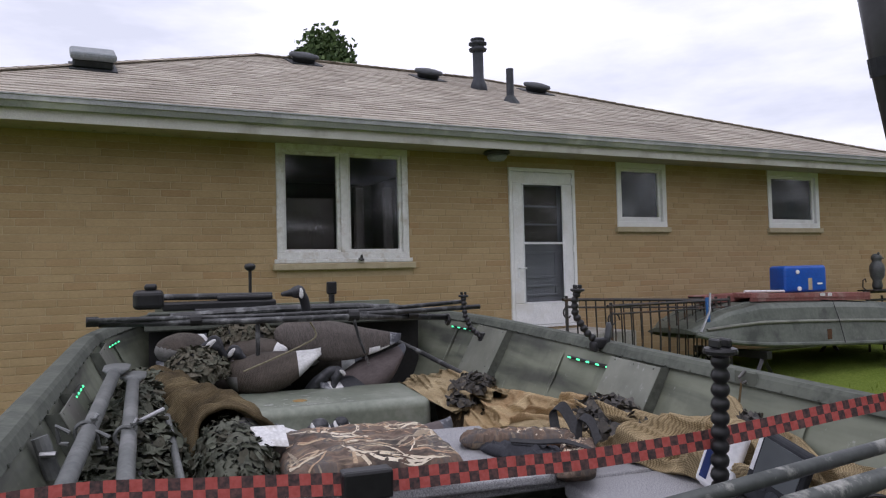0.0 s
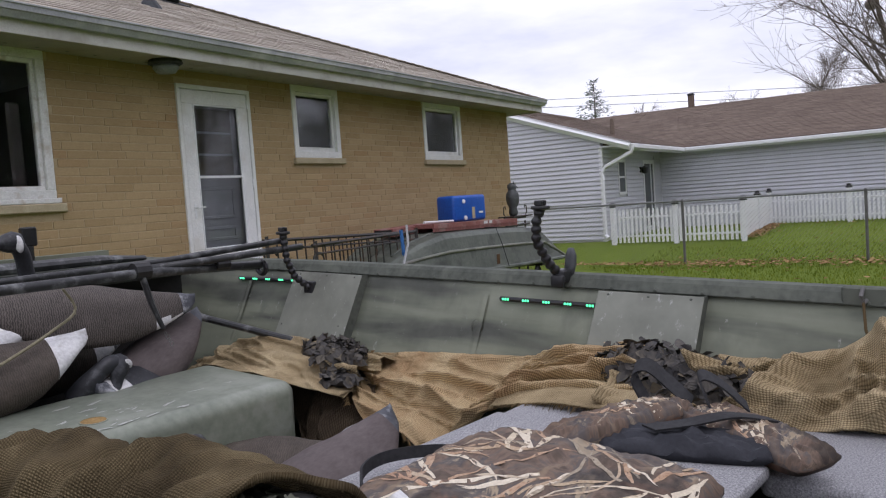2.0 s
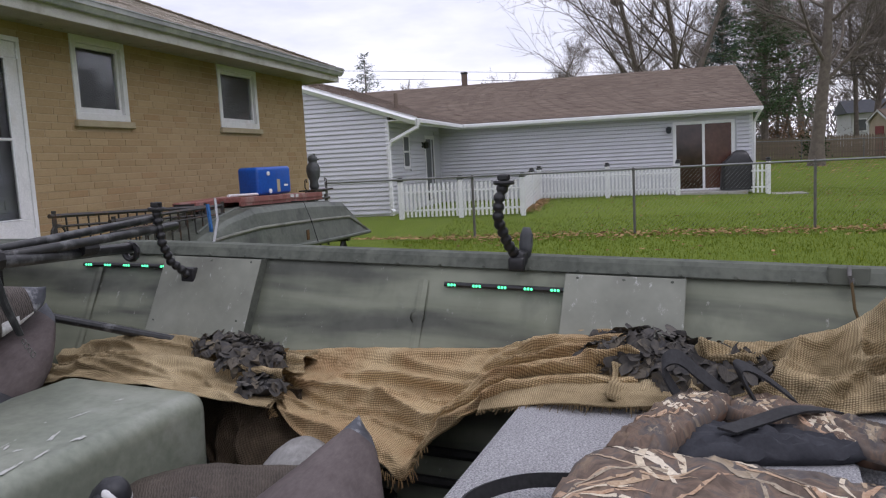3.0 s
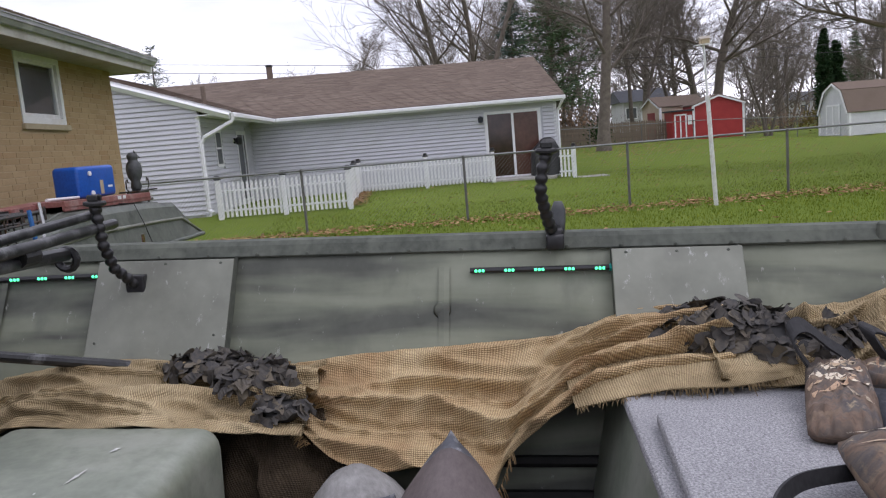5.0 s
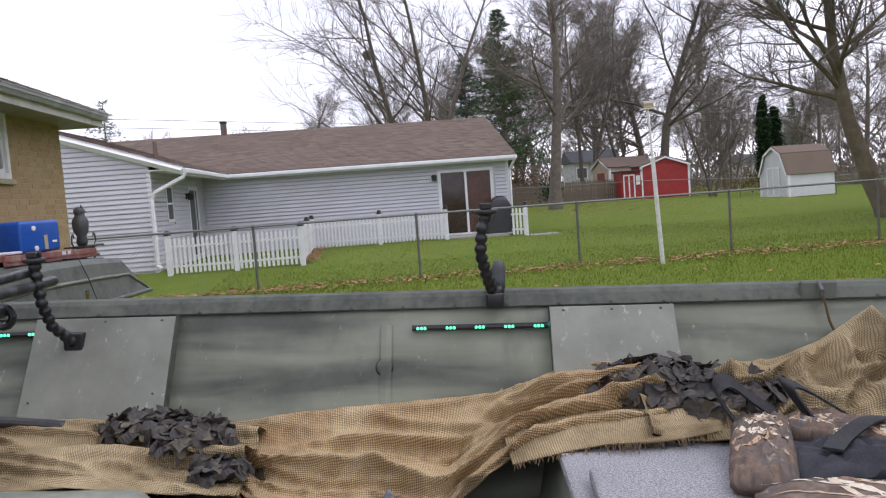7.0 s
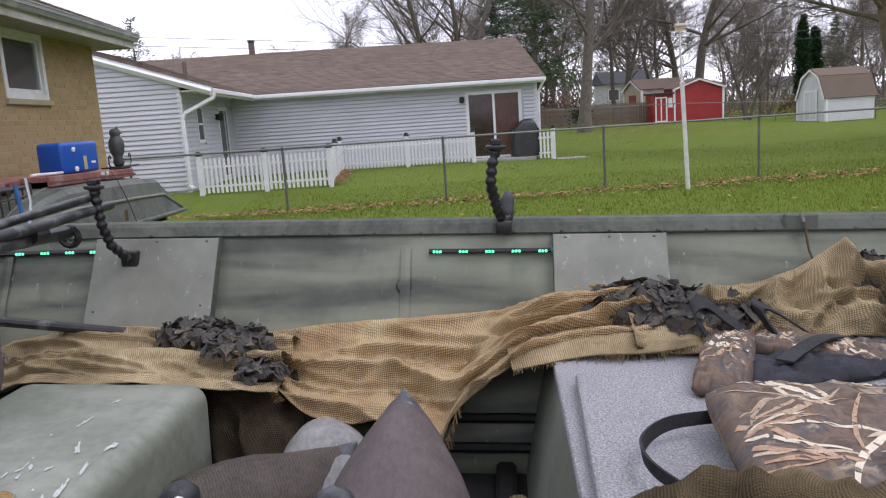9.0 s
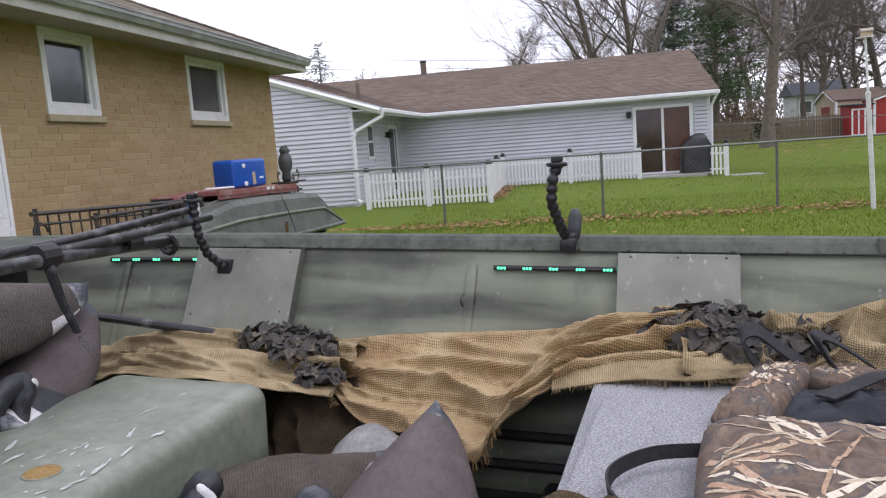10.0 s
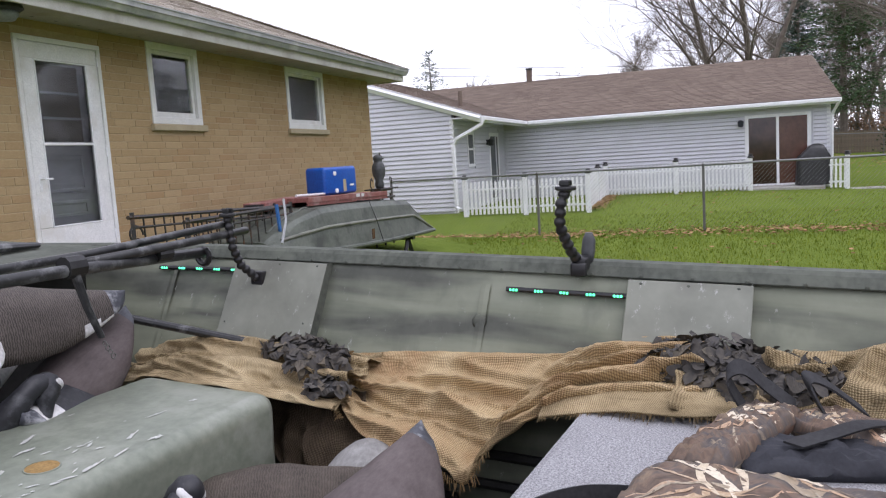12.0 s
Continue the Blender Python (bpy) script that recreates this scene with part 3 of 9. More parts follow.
for nm in ("window_2", "window_3"):
    x0, x1, z0, z1 = OPEN[nm]
    wv = tagged(thing(nm), "small high window with an insect screen in a white frame", "window", kind="structure")
    part("window_frame", frame_bm(x0, x1, z0, z1, 0.075, WY - 0.012, WY + 0.13), M_WHITE, wv)
    part("sash", frame_bm(x0 + 0.075, x1 - 0.075, z0 + 0.075, z1 - 0.075, 0.04, WY + 0.03, WY + 0.08, bottom=0.06), M_WHITE, wv)
    pane(x0 + 0.115, x1 - 0.115, z0 + 0.135, z1 - 0.115, WY + 0.05, wv)
    part("screen", boxed(x0 + 0.115, x1 - 0.115, WY + 0.075, WY + 0.078, z0 + 0.135, z1 - 0.115), M_SCREEN, wv, "dark insect screen")
    part("brick_sill", boxed(x0 - 0.04, x1 + 0.04, WY - 0.05, WY + 0.1, z0 - 0.075, z0 - 0.003, 0.008), M_SILL, wv)

x0, x1, z0, z1 = OPEN["door_1"]
d1 = tagged(thing("door_1"), "white storm door with a two-part full-length glass", "door", kind="structure")
part("door_frame", frame_bm(x0, x1, z0, z1, 0.045, WY - 0.02, WY + 0.14, bottom=0.03), M_WHITE, d1)
leaf = part("door_leaf", frame_bm(x0 + 0.05, x1 - 0.05, z0 + 0.035, z1 - 0.05, 0.145, WY - 0.012, WY + 0.03, 0.006, bottom=0.27), M_WHITE, d1)
gx0, gx1, gz0, gz1 = x0 + 0.195, x1 - 0.195, z0 + 0.305, z1 - 0.195
part("glazing_bead", frame_bm(gx0, gx1, gz0, gz1, 0.014, WY - 0.016, WY - 0.002), M_VINYL, leaf)
part("middle_rail", boxed(gx0 + 0.014, gx1 - 0.014, WY - 0.015, WY + 0.02, 2.008, 2.033, 0.003), M_VINYL, leaf)
pane(gx0, gx1, 2.033, gz1, WY + 0.004, d1)
pane(gx0, gx1, gz0, 2.008, WY + 0.008, d1)
M_INNER = plain("grey_inner_door_paint", (0.20, 0.205, 0.235), (0.26, 0.265, 0.295), 6, 0.5)
inner = part("inner_door", boxed(x0 + 0.05, x1 - 0.05, WY + 0.10, WY + 0.14, z0 + 0.03, z1 - 0.05), M_INNER, d1, "grey panelled inner door")
for za, zb in ((z0 + 0.38, 1.50), (1.58, 1.92)):
    part("panel", frame_bm(x0 + 0.24, x1 - 0.24, za, zb, 0.035, WY + 0.088, WY + 0.101), M_INNER, inner)
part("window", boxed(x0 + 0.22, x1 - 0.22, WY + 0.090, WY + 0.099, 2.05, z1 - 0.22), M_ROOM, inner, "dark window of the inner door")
for zz in (2.25, 2.48):
    part("window_bar", boxed(x0 + 0.22, x1 - 0.22, WY + 0.082, WY + 0.0895, zz, zz + 0.022), M_INNER, inner)
hb = tube([(x0 + 0.11, WY - 0.015, 1.71), (x0 + 0.11, WY - 0.06, 1.71), (x0 + 0.20, WY - 0.065, 1.71)], 0.009, 8)
box(hb, x0 + 0.095, x0 + 0.125, WY - 0.02, WY - 0.011, 1.60, 1.75, 0.003)
part("door_handle", hb, M_VINYL, leaf, "white lever handle")
for zz in (1.10, 1.9, 2.76):
    part("hinge", boxed(x1 - 0.062, x1 - 0.042, WY - 0.026, WY - 0.010, zz, zz + 0.09, 0.003), M_VINYL, d1)

porch = thing("porch_light", pose(4.42, 7.50, SOFFIT), "dark flush porch light under the soffit", "porch light")
part("base", lathe(bmesh.new(), [(0.15, 0.0), (0.16, -0.03), (0.13, -0.05)], 16), M_PIPE, porch)
part("shade", lathe(bmesh.new(), [(0.115, -0.05), (0.12, -0.075), (0.09, -0.115), (0.03, -0.125)], 16), M_VENTTOP, porch, "frosted grey glass", smooth=True)

# ---- neighbouring grey house ----
nb = thing("grey_house", None, "grey vinyl-sided ranch house with a brown shingle roof", "house")
NX, NY, LX, LY0 = 18.75, 8.38, 24.2, -1.22   # wing front, wing side, long wall, its far end
NZ0, NZ1 = 0.28, 2.70
SLOPE, SLOPE_M = 0.335, 0.295   # wing roof, main roof
WING_RIDGE_Y, MAIN_RIDGE_X = 13.2, 29.9
OVER_W, OVER_M = 0.80, 0.36     # eave overhangs


def siding_run(parent, a, b, z0, z1, inward, step=0.165, top=None, holes=()):
    """Lapped boards along a wall from a to b (plan points), each a wedge-shaped strip; top(s) limits height at distance s."""
    a, b = Vector(a), Vector(b)
    length = (b - a).length
    d = (b - a).normalized()
    out = -Vector(inward).normalized()
    z = z0
    while z < (top(None) if top else z1) - 0.01:
        zt = min(z + step, z1 if not top else top(None))
        s0, s1 = 0.0, length
        if top:
            lo, hi = top((z + zt) / 2)
            s0, s1 = max(s0, lo), min(s1, hi)
        spans = [(s0, s1)]
        for h0, h1, hz0, hz1 in holes:
            if zt > hz0 + 0.01 and z < hz1 - 0.01:
                nxt = []
                for p, q in spans:
                    if h1 <= p or h0 >= q:
                        nxt.append((p, q))
                    else:
                        if h0 > p:
                            nxt.append((p, h0))
                        if h1 < q:
                            nxt.append((h1, q))
                spans = nxt
        for p, q in spans:
            if q - p < 0.02:
                continue
            bm = bmesh.new()
            vs = []
            for s in (p, q):
                base = a + d * s
                for off, zz in ((0.0, z + 0.020), (0.040, z + 0.020), (0.040, z + 0.034), (0.016, zt + 0.001), (0.0, zt + 0.001)):
                    vs.append(bm.verts.new((base.x + out.x * off, base.y + out.y * off, zz)))
            n = 5
            for k in range(n):
                bm.faces.new((vs[k], vs[(k + 1) % n], vs[n + (k + 1) % n], vs[n + k]))
            bm.faces.new(vs[:n][::-1])
            bm.faces.new(vs[n:])
            part("board", bm, M_SIDING, parent)
        z += step


wing_wall = part("wall", boxed(NX + 0.001, NX + 0.16, NY, 18.0, 0.0, NZ1), M_SIDING, nb)
GZ = NZ1 + SLOPE * OVER_W - 0.03      # gable wall height at its corners, under the rake
bmg = bmesh.new()
gab = [(NY, NZ1), (18.0, NZ1), (18.0, GZ), (WING_RIDGE_Y, GZ + SLOPE * (WING_RIDGE_Y - NY)), (NY, GZ)]
ga, gb = [bmg.verts.new((NX + 0.001, y, z)) for y, z in gab], [bmg.verts.new((NX + 0.16, y, z)) for y, z in gab]
bmg.faces.new(ga)
bmg.faces.new(gb[::-1])
for i in range(5):
    bmg.faces.new((ga[i], ga[(i + 1) % 5], gb[(i + 1) % 5], gb[i]))
part("gable", bmg, M_SIDING, nb)


def gable_top(z):
    if z is None:
        return GZ + SLOPE * (WING_RIDGE_Y - NY)
    s = max(0.0, (z + 0.03 - GZ) / SLOPE)
    return (s, 9.6 - s)


siding_run(wing_wall, (NX, NY, 0), (NX, 18.0, 0), NZ0, 0, (1, 0, 0), 0.118, gable_top)
side_wall = part("wall", boxed(NX + 0.16, LX + 0.1, NY + 0.001, NY + 0.16, 0.0, NZ1), M_SIDING, nb)
siding_run(side_wall, (NX, NY, 0), (LX, NY, 0), NZ0, NZ1, (0, 1, 0), 0.118, None, [(1.20, 1.90, 1.38, 2.42), (3.50, 4.70, 0.35, 2.42)])
long_wall = part("wall", boxed(LX + 0.001, LX + 0.16, LY0, NY, 0.0, NZ1), M_SIDING, nb)
siding_run(long_wall, (LX, LY0, 0), (LX, NY, 0), NZ0, NZ1, (1, 0, 0), 0.115, None, [(0.42, 2.26, 0.3, 2.42)])
end_wall = part("wall", boxed(LX + 0.16, 34.4, LY0, LY0 + 0.16, 0.0, NZ1), M_SIDING, nb)
for nm, (cx, cy) in (("corner_trim", (NX, NY)), ("corner_trim", (LX, LY0)), ("corner_trim", (LX, NY))):
    part(nm, boxed(cx - 0.03, cx + 0.07, cy - 0.03, cy + 0.07, NZ0 - 0.05, NZ1, 0.004), M_VINYL, nb)
# roofs


def quad(bm, pts):
    bm.faces.new([bm.verts.new(p) for p in pts])


ridge_z = NZ1 + 0.02 + SLOPE_M * (MAIN_RIDGE_X - LX + OVER_M)
mz0 = NZ1 + 0.02
wy_e = NY - OVER_W
wing_rz = mz0 + SLOPE * (WING_RIDGE_Y - wy_e)
main_roof = pydata("roof", [(LX - OVER_M, LY0 - 0.22, mz0), (LX - OVER_M, 22, mz0), (MAIN_RIDGE_X, 22, ridge_z), (MAIN_RIDGE_X, LY0 - 0.22, ridge_z), (2 * MAIN_RIDGE_X - LX + OVER_M, LY0 - 0.22, mz0), (2 * MAIN_RIDGE_X - LX + OVER_M, 22, mz0)],
                   [(0, 1, 2, 3), (3, 2, 5, 4), (0, 3, 4)], M_ROOF2, nb, label="brown asphalt shingle roof")
shingle_slope("shingles", (LX - OVER_M - 0.02, 14.0, mz0 + 0.012), (LX - OVER_M - 0.02, LY0 - 0.25, mz0 + 0.012), (MAIN_RIDGE_X, 14.0, ridge_z + 0.012), (MAIN_RIDGE_X, LY0 - 0.25, ridge_z + 0.012), 38, 0.34, M_ROOF2, main_roof)
wing_roof = pydata("roof", [(NX - 0.12, wy_e, mz0 + 0.006), (LX + 3.6, wy_e, mz0 + 0.006), (LX + 4.6, WING_RIDGE_Y, wing_rz), (NX - 0.12, WING_RIDGE_Y, wing_rz), (NX - 0.12, 18.6, mz0), (LX + 3.6, 18.6, mz0)],
                   [(0, 1, 2, 3), (3, 2, 5, 4)], M_ROOF2, nb)
shingle_slope("shingles", (NX - 0.15, wy_e - 0.02, mz0 + 0.016), (LX - OVER_M + 0.05, wy_e - 0.02, mz0 + 0.016), (NX - 0.15, WING_RIDGE_Y, wing_rz + 0.012), (LX - OVER_M + 0.05 + (WING_RIDGE_Y - wy_e), WING_RIDGE_Y, wing_rz + 0.012), 38, 0.34, M_ROOF2, wing_roof)
# rake, fascia and gutters
part("rake_board", sweep(bmesh.new(), [(NX - 0.11, wy_e, mz0 - 0.07), (NX - 0.11, WING_RIDGE_Y, wing_rz - 0.07)], 0.10, 4, True, 1.0), M_VINYL, nb, "white rake trim")
bm = boxed(NX - 0.12, LX - OVER_M, wy_e + 0.0, wy_e + 0.03, mz0 - 0.17, mz0 - 0.01)
box(bm, NX - 0.10, LX - OVER_M, wy_e - 0.11, wy_e - 0.002, mz0 - 0.13, mz0 - 0.01, 0.02)
part("gutter", bm, M_VINYL, nb, "white gutter")
bm = boxed(LX - OVER_M, LX - OVER_M + 0.03, LY0 - 0.22, wy_e, mz0 - 0.17, mz0 - 0.01)
box(bm, LX - OVER_M - 0.11, LX - OVER_M - 0.002, LY0 - 0.26, wy_e - 0.11, mz0 - 0.13, mz0 - 0.01, 0.02)
part("gutter", bm, M_VINYL, nb, "white gutter")
part("soffit", boxed(NX - 0.10, LX + 0.1, wy_e + 0.03, NY, NZ1 - 0.02, NZ1 + 0.01), M_VINYL, nb)
part("soffit", boxed(LX - OVER_M + 0.03, LX, LY0 - 0.20, wy_e, NZ1 - 0.02, NZ1 + 0.01), M_VINYL, nb)
part("downspout", tube([(NX - 0.06, wy_e - 0.06, mz0 - 0.10), (NX - 0.06, wy_e - 0.02, mz0 - 0.22), (NX - 0.08, NY - 0.12, mz0 - 0.55), (NX - 0.07, NY - 0.03, mz0 - 0.70), (NX - 0.07, NY - 0.03, 0.42), (NX - 0.22, NY - 0.16, 0.33)], 0.052, 6), M_VINYL, nb, "white downspout")
part("downspout", tube([(LX - 0.45, LY0 - 0.20, mz0 - 0.10), (LX - 0.10, LY0 - 0.06, mz0 - 0.45), (LX - 0.06, LY0 - 0.05, 0.4)], 0.045, 6), M_VINYL, nb)
# small window and glazed door on the wing's side, sliding door on the long wall
x0, x1, z0, z1 = NX + 1.22, NX + 1.88, 1.42, 2.39
w4 = tagged(thing("window_4"), "small white vinyl double-hung window", "window", kind="structure")
part("window_frame", frame_bm(x0, x1, z0, z1, 0.08, NY - 0.03, NY + 0.02), M_VINYL, w4)
part("meeting_rail", boxed(x0 + 0.08, x1 - 0.08, NY - 0.02, NY + 0.01, 1.88, 1.93), M_VINYL, w4)
part("pane", boxed(x0 + 0.08, x1 - 0.08, NY - 0.012, NY - 0.004, z0 + 0.08, z1 - 0.08), M_SCREEN, w4, "dark glass")
x0, x1, z0, z1 = NX + 3.52, NX + 4.68, 0.36, 2.39
d2 = tagged(thing("door_2"), "half-open glazed door in a white frame", "door", kind="structure")
part("door_frame", frame_bm(x0, x1, z0, z1, 0.11, NY - 0.03, NY + 0.03, bottom=0.04), M_VINYL, d2)
part("pane", boxed(x0 + 0.11, x1 - 0.11, NY - 0.008, NY - 0.002, z0 + 0.04, z1 - 0.11), M_SCREEN, d2, "dark glass with a hanging blind")
part("door_edge", boxed(x1 - 0.42, x1 - 0.34, NY - 0.03, NY - 0.009, z0 + 0.04, z1 - 0.11), M_SIDING, d2)
wl2 = thing("wall_lantern", pose(NX + 3.25, NY - 0.03, 2.08), "small black wall lantern", "wall lamp")
part("bracket", boxed(-0.05, 0.05, -0.03, 0.03, -0.06, 0.1, 0.01), M_BLACK, wl2)
part("lantern", lathe(bmesh.new(), [(0.03, 0.12), (0.10, 0.08), (0.08, -0.08), (0.02, -0.10)], 8, pose(0, -0.12, 0)), M_BLACK, wl2)
y0, y1, z0, z1 = -0.64, 0.94, 0.36, 2.30
d3 = tagged(thing("door_3"), "brown sliding patio door in a white frame", "door", kind="structure")
bm = boxed(LX - 0.03, LX + 0.03, y0 - 0.10, y0, z0, z1)
box(bm, LX - 0.03, LX + 0.03, y1, y1 + 0.10, z0, z1)
box(bm, LX - 0.03, LX + 0.03, y0 - 0.10, y1 + 0.10, z1, z1 + 0.09)
box(bm, LX - 0.03, LX + 0.03, y0 - 0.10, y1 + 0.10, z0 - 0.06, z0)
part("door_frame", bm, M_VINYL, d3)
part("stile", boxed(LX - 0.035, LX + 0.02, 0.115, 0.19, z0, z1), M_VINYL, d3)
M_DARKGLASS = plain("dark_glazing", (0.030, 0.017, 0.014), (0.055, 0.030, 0.024), 2, 0.08, fine=4, bump=0.0)
M_DARKGLASS2 = plain("curtained_glazing", (0.075, 0.036, 0.027), (0.11, 0.052, 0.038), 2, 0.15, fine=9, bump=0.0)
part("pane", boxed(LX - 0.012, LX - 0.004, 0.19, y1, z0, z1), M_DARKGLASS, d3, "dark brown glass")
part("pane", boxed(LX - 0.018, LX - 0.010, y0, 0.115, z0, z1), M_DARKGLASS2, d3, "reddish curtain behind glass")
wl3 = thing("wall_lantern", pose(LX - 0.03, 1.16, 2.17, 0, 0, -90), "small grey wall lantern", "wall lamp")
part("bracket", boxed(-0.05, 0.05, -0.03, 0.03, -0.06, 0.1, 0.01), M_PIPE, wl3)
part("lantern", lathe(bmesh.new(), [(0.03, 0.10), (0.09, 0.06), (0.07, -0.09), (0.02, -0.11)], 8, pose(0, -0.11, 0)), M_PIPE, wl3)
tagged(part("stoop", boxed(LX - 1.2, LX - 0.03, -0.95, 1.25, 0.05, 0.31, 0.015), M_CONC), "low concrete stoop below the sliding door", "step")
ch = thing("roof_flue", pose(29.85, 8.62, ridge_z - 0.10), "short brown chimney with a dark cap", "chimney")
part("stack", boxed(-0.10, 0.10, -0.10, 0.10, -0.3, 0.52, 0.01), M_ROOF2, ch)
part("cap", boxed(-0.125, 0.125, -0.125, 0.125, 0.52, 0.60, 0.02), M_BLACK, ch)
vv = thing("plumbing_vent", pose(20.9, 8.77, mz0 + SLOPE * (8.77 - wy_e)), "dark brown plumbing vent pipe", "vent pipe")
part("pipe", lathe(bmesh.new(), [(0.07, -0.1), (0.055, 0.46), (0.04, 0.46)], 10), M_ROOF2, vv)

# ---- the hunting boat ----
BM = pose(0.83, 2.2, 0, 0, 0, -7) @ pose(0, 0, 0, 2.4)
HB, GW = 1.15, 1.276          # half beam at the gunwale, gunwale height
STERN, BOWV = -2.2, 2.15


def hull_u(w):
    """Half breadth of the inner side at height w."""
    return 0.80 + (HB - 0.80) * (w - 0.55) / (GW - 0.55)


def bow_in(v):
    """How far the sides draw in towards the bow."""
    return 0.0 if v < 1.7 else 0.32 * ((v - 1.7) / 1.6) ** 2


boat = thing("jon_boat", BM, "wide olive aluminium jon boat loaded with hunting gear", "boat")
for side in (1, -1):
    bm = bmesh.new()
    vs_list = [STERN + (3.3 - STERN) * i / 44 for i in range(45)]
    ws = [0.50, 0.62, 0.74, 0.86, 0.98, 1.10, 1.20, GW]
    inner, outer = [], []
    for v in vs_list:
        ri, ro = [], []
        for w in ws:
            crease = 0.010 * math.exp(-((w - 0.98) / 0.03) ** 2)
            u = hull_u(w) - bow_in(v) + 0.006 * noise.noise(Vector((v * 1.3, w * 2.0, side)))
            ri.append(bm.verts.new((side * (u - crease), v, w)))
            ro.append(bm.verts.new((side * (u + 0.035), v, w)))
        inner.append(ri)
        outer.append(ro)
    for grid in (inner, outer):
        for a, b in zip(grid, grid[1:]):
            for k in range(len(ws) - 1):
                bm.faces.new((a[k], a[k + 1], b[k + 1], b[k]))
    for k in range(len(vs_list) - 1):
        bm.faces.new((inner[k][-1], outer[k][-1], outer[k + 1][-1], inner[k + 1][-1]))
        bm.faces.new((inner[k][0], outer[k][0], outer[k + 1][0], inner[k + 1][0]))
    part("hull_side", bm, M_HULL, boat, "olive aluminium side with faint camouflage bands", smooth=True)
    # gunwale rim: inner strip, rolled top
    bm = bmesh.new()
    prof = [(-0.012, -0.038), (-0.016, -0.034), (-0.014, -0.004), (-0.004, 0.008), (0.040, 0.010), (0.062, 0.002), (0.066, -0.03), (0.058, -0.045), (0.038, -0.04)]
    rings = []
    for v in vs_list:
        base = HB - bow_in(v)
        ring = []
        for pu, pw in prof:
            flare = (HB - 0.80) / (GW - 0.55) * min(0.0, pw)
            ring.append(bm.verts.new((side * (base + pu + flare), v, GW + pw)))
        rings.append(ring)
    for a, b in zip(rings, rings[1:]):
        for k in range(len(prof) - 1):
            bm.faces.new((a[k], a[k + 1], b[k + 1], b[k]))
    part("gunwale", bm, M_RIM, boat, "dark olive gunwale rim with rivets")
part("hull_bottom", boxed(-0.80, 0.80, STERN, 2.7, 0.46, 0.50), M_HULL, boat)
part("transom", boxed(-1.12, 1.12, STERN - 0.04, STERN, 0.48, 1.16, 0.01), M_HULL, boat)
part("floor_liner", boxed(-0.79, 0.79, STERN + 0.01, 2.65, 0.505, 0.55), M_FLOOR_AND_SHADE, boat, "black floor")
part("bow_plate", boxed(-0.85, 0.85, 3.24, 3.29, 0.9, 1.33), M_HULL, boat)
part("bow_deck", boxed(-0.9, 0.9, 2.45, 3.26, 1.24, 1.30, 0.01), M_RIM, boat, "dark bow deck")


# boat fittings
def quad_solid(pts, thick):
    """A plate from four corners with thickness along its normal."""
    bm = bmesh.new()
    p = [Vector(q) for q in pts]
    n = (p[1] - p[0]).cross(p[3] - p[0]).normalized() * thick
    a = [bm.verts.new(q) for q in p]
    b = [bm.verts.new(q + n) for q in p]
    bm.faces.new(a)
    bm.faces.new(b[::-1])
    for i in range(4):
        bm.faces.new((a[i], a[(i + 1) % 4], b[(i + 1) % 4], b[i]))
    bmesh.ops.bevel(bm, geom=list(bm.edges), offset=0.002, segments=1, affect="EDGES")
    return bm


def rivet(bm, u, v, w, side, r=0.009):
    bmesh.ops.create_uvsphere(bm, u_segments=8, v_segments=5, radius=r, matrix=pose(u, v, w) @ Matrix.Diagonal((0.5, 1, 1, 1)))


FL = (HB - 0.80) / (GW - 0.55)
for side in (1, -1):
    for v0, v1 in ((1.575, 2.0), (0.10, 0.462)):
        t0, t1, b0 = GW - 0.036, HB - 0.066, 0.90
        plate = part("gusset_plate", quad_solid([(side * t1, v0, t0), (side * t1, v1, t0), (side * b0, v1, 0.90), (side * b0, v0, 0.90)], 0.004 * side), M_PANEL, boat, "worn grey-green riveted gusset plate")
        for v in (v0 + 0.004, v1 - 0.004):
            bm = bmesh.new()
            tri = [bm.verts.new(q) for q in ((side * t1, v, t0), (side * b0, v, 0.90), (side * (hull_u(0.90) - 0.002), v, 0.90), (side * (hull_u(t0) - 0.002), v, t0))]
            bm.faces.new(tri)
            ext = bmesh.ops.extrude_face_region(bm, geom=bm.faces[:])
            bmesh.ops.translate(bm, vec=(0, 0.003, 0), verts=[g for g in ext["geom"] if isinstance(g, bmesh.types.BMVert)])
            part("gusset_end", bm, M_RIM, boat)
        bm = bmesh.new()
        for i in range(3):
            rivet(bm, side * (t1 - 0.008), v0 + 0.04 + (v1 - v0 - 0.08) * i / 2, t0 - 0.012, side, 0.007)
            rivet(bm, side * (t1 - 0.13), v0 + 0.03 + (v1 - v0 - 0.06) * (i % 2), t0 - 0.20 - 0.02 * i, side, 0.004)
        tagged(part("rivet", bm, M_RIM, boat), kind="stuff")
    bm = bmesh.new()
    v = STERN + 0.15
    while v < 3.1:
        rivet(bm, side * (HB - bow_in(v) - 0.034), v, GW - 0.030, side, 0.0065)
        v += 0.155
    tagged(part("rivet", bm, M_RIM, boat), kind="stuff")
    # vertical lap seam with its own rivets
    for v in (0.945, -0.62, 2.30):
        wv = [GW - 0.08, 1.1, 0.95, 0.75, 0.56]
        bm = bmesh.new()
        pts = [(side * (hull_u(w) - bow_in(v) - 0.012), v, w) for w in wv]
        sweep(bm, pts, 0.016, 4, True, 0.18)
        part("seam", bm, M_HULL, boat)
bm = bmesh.new()
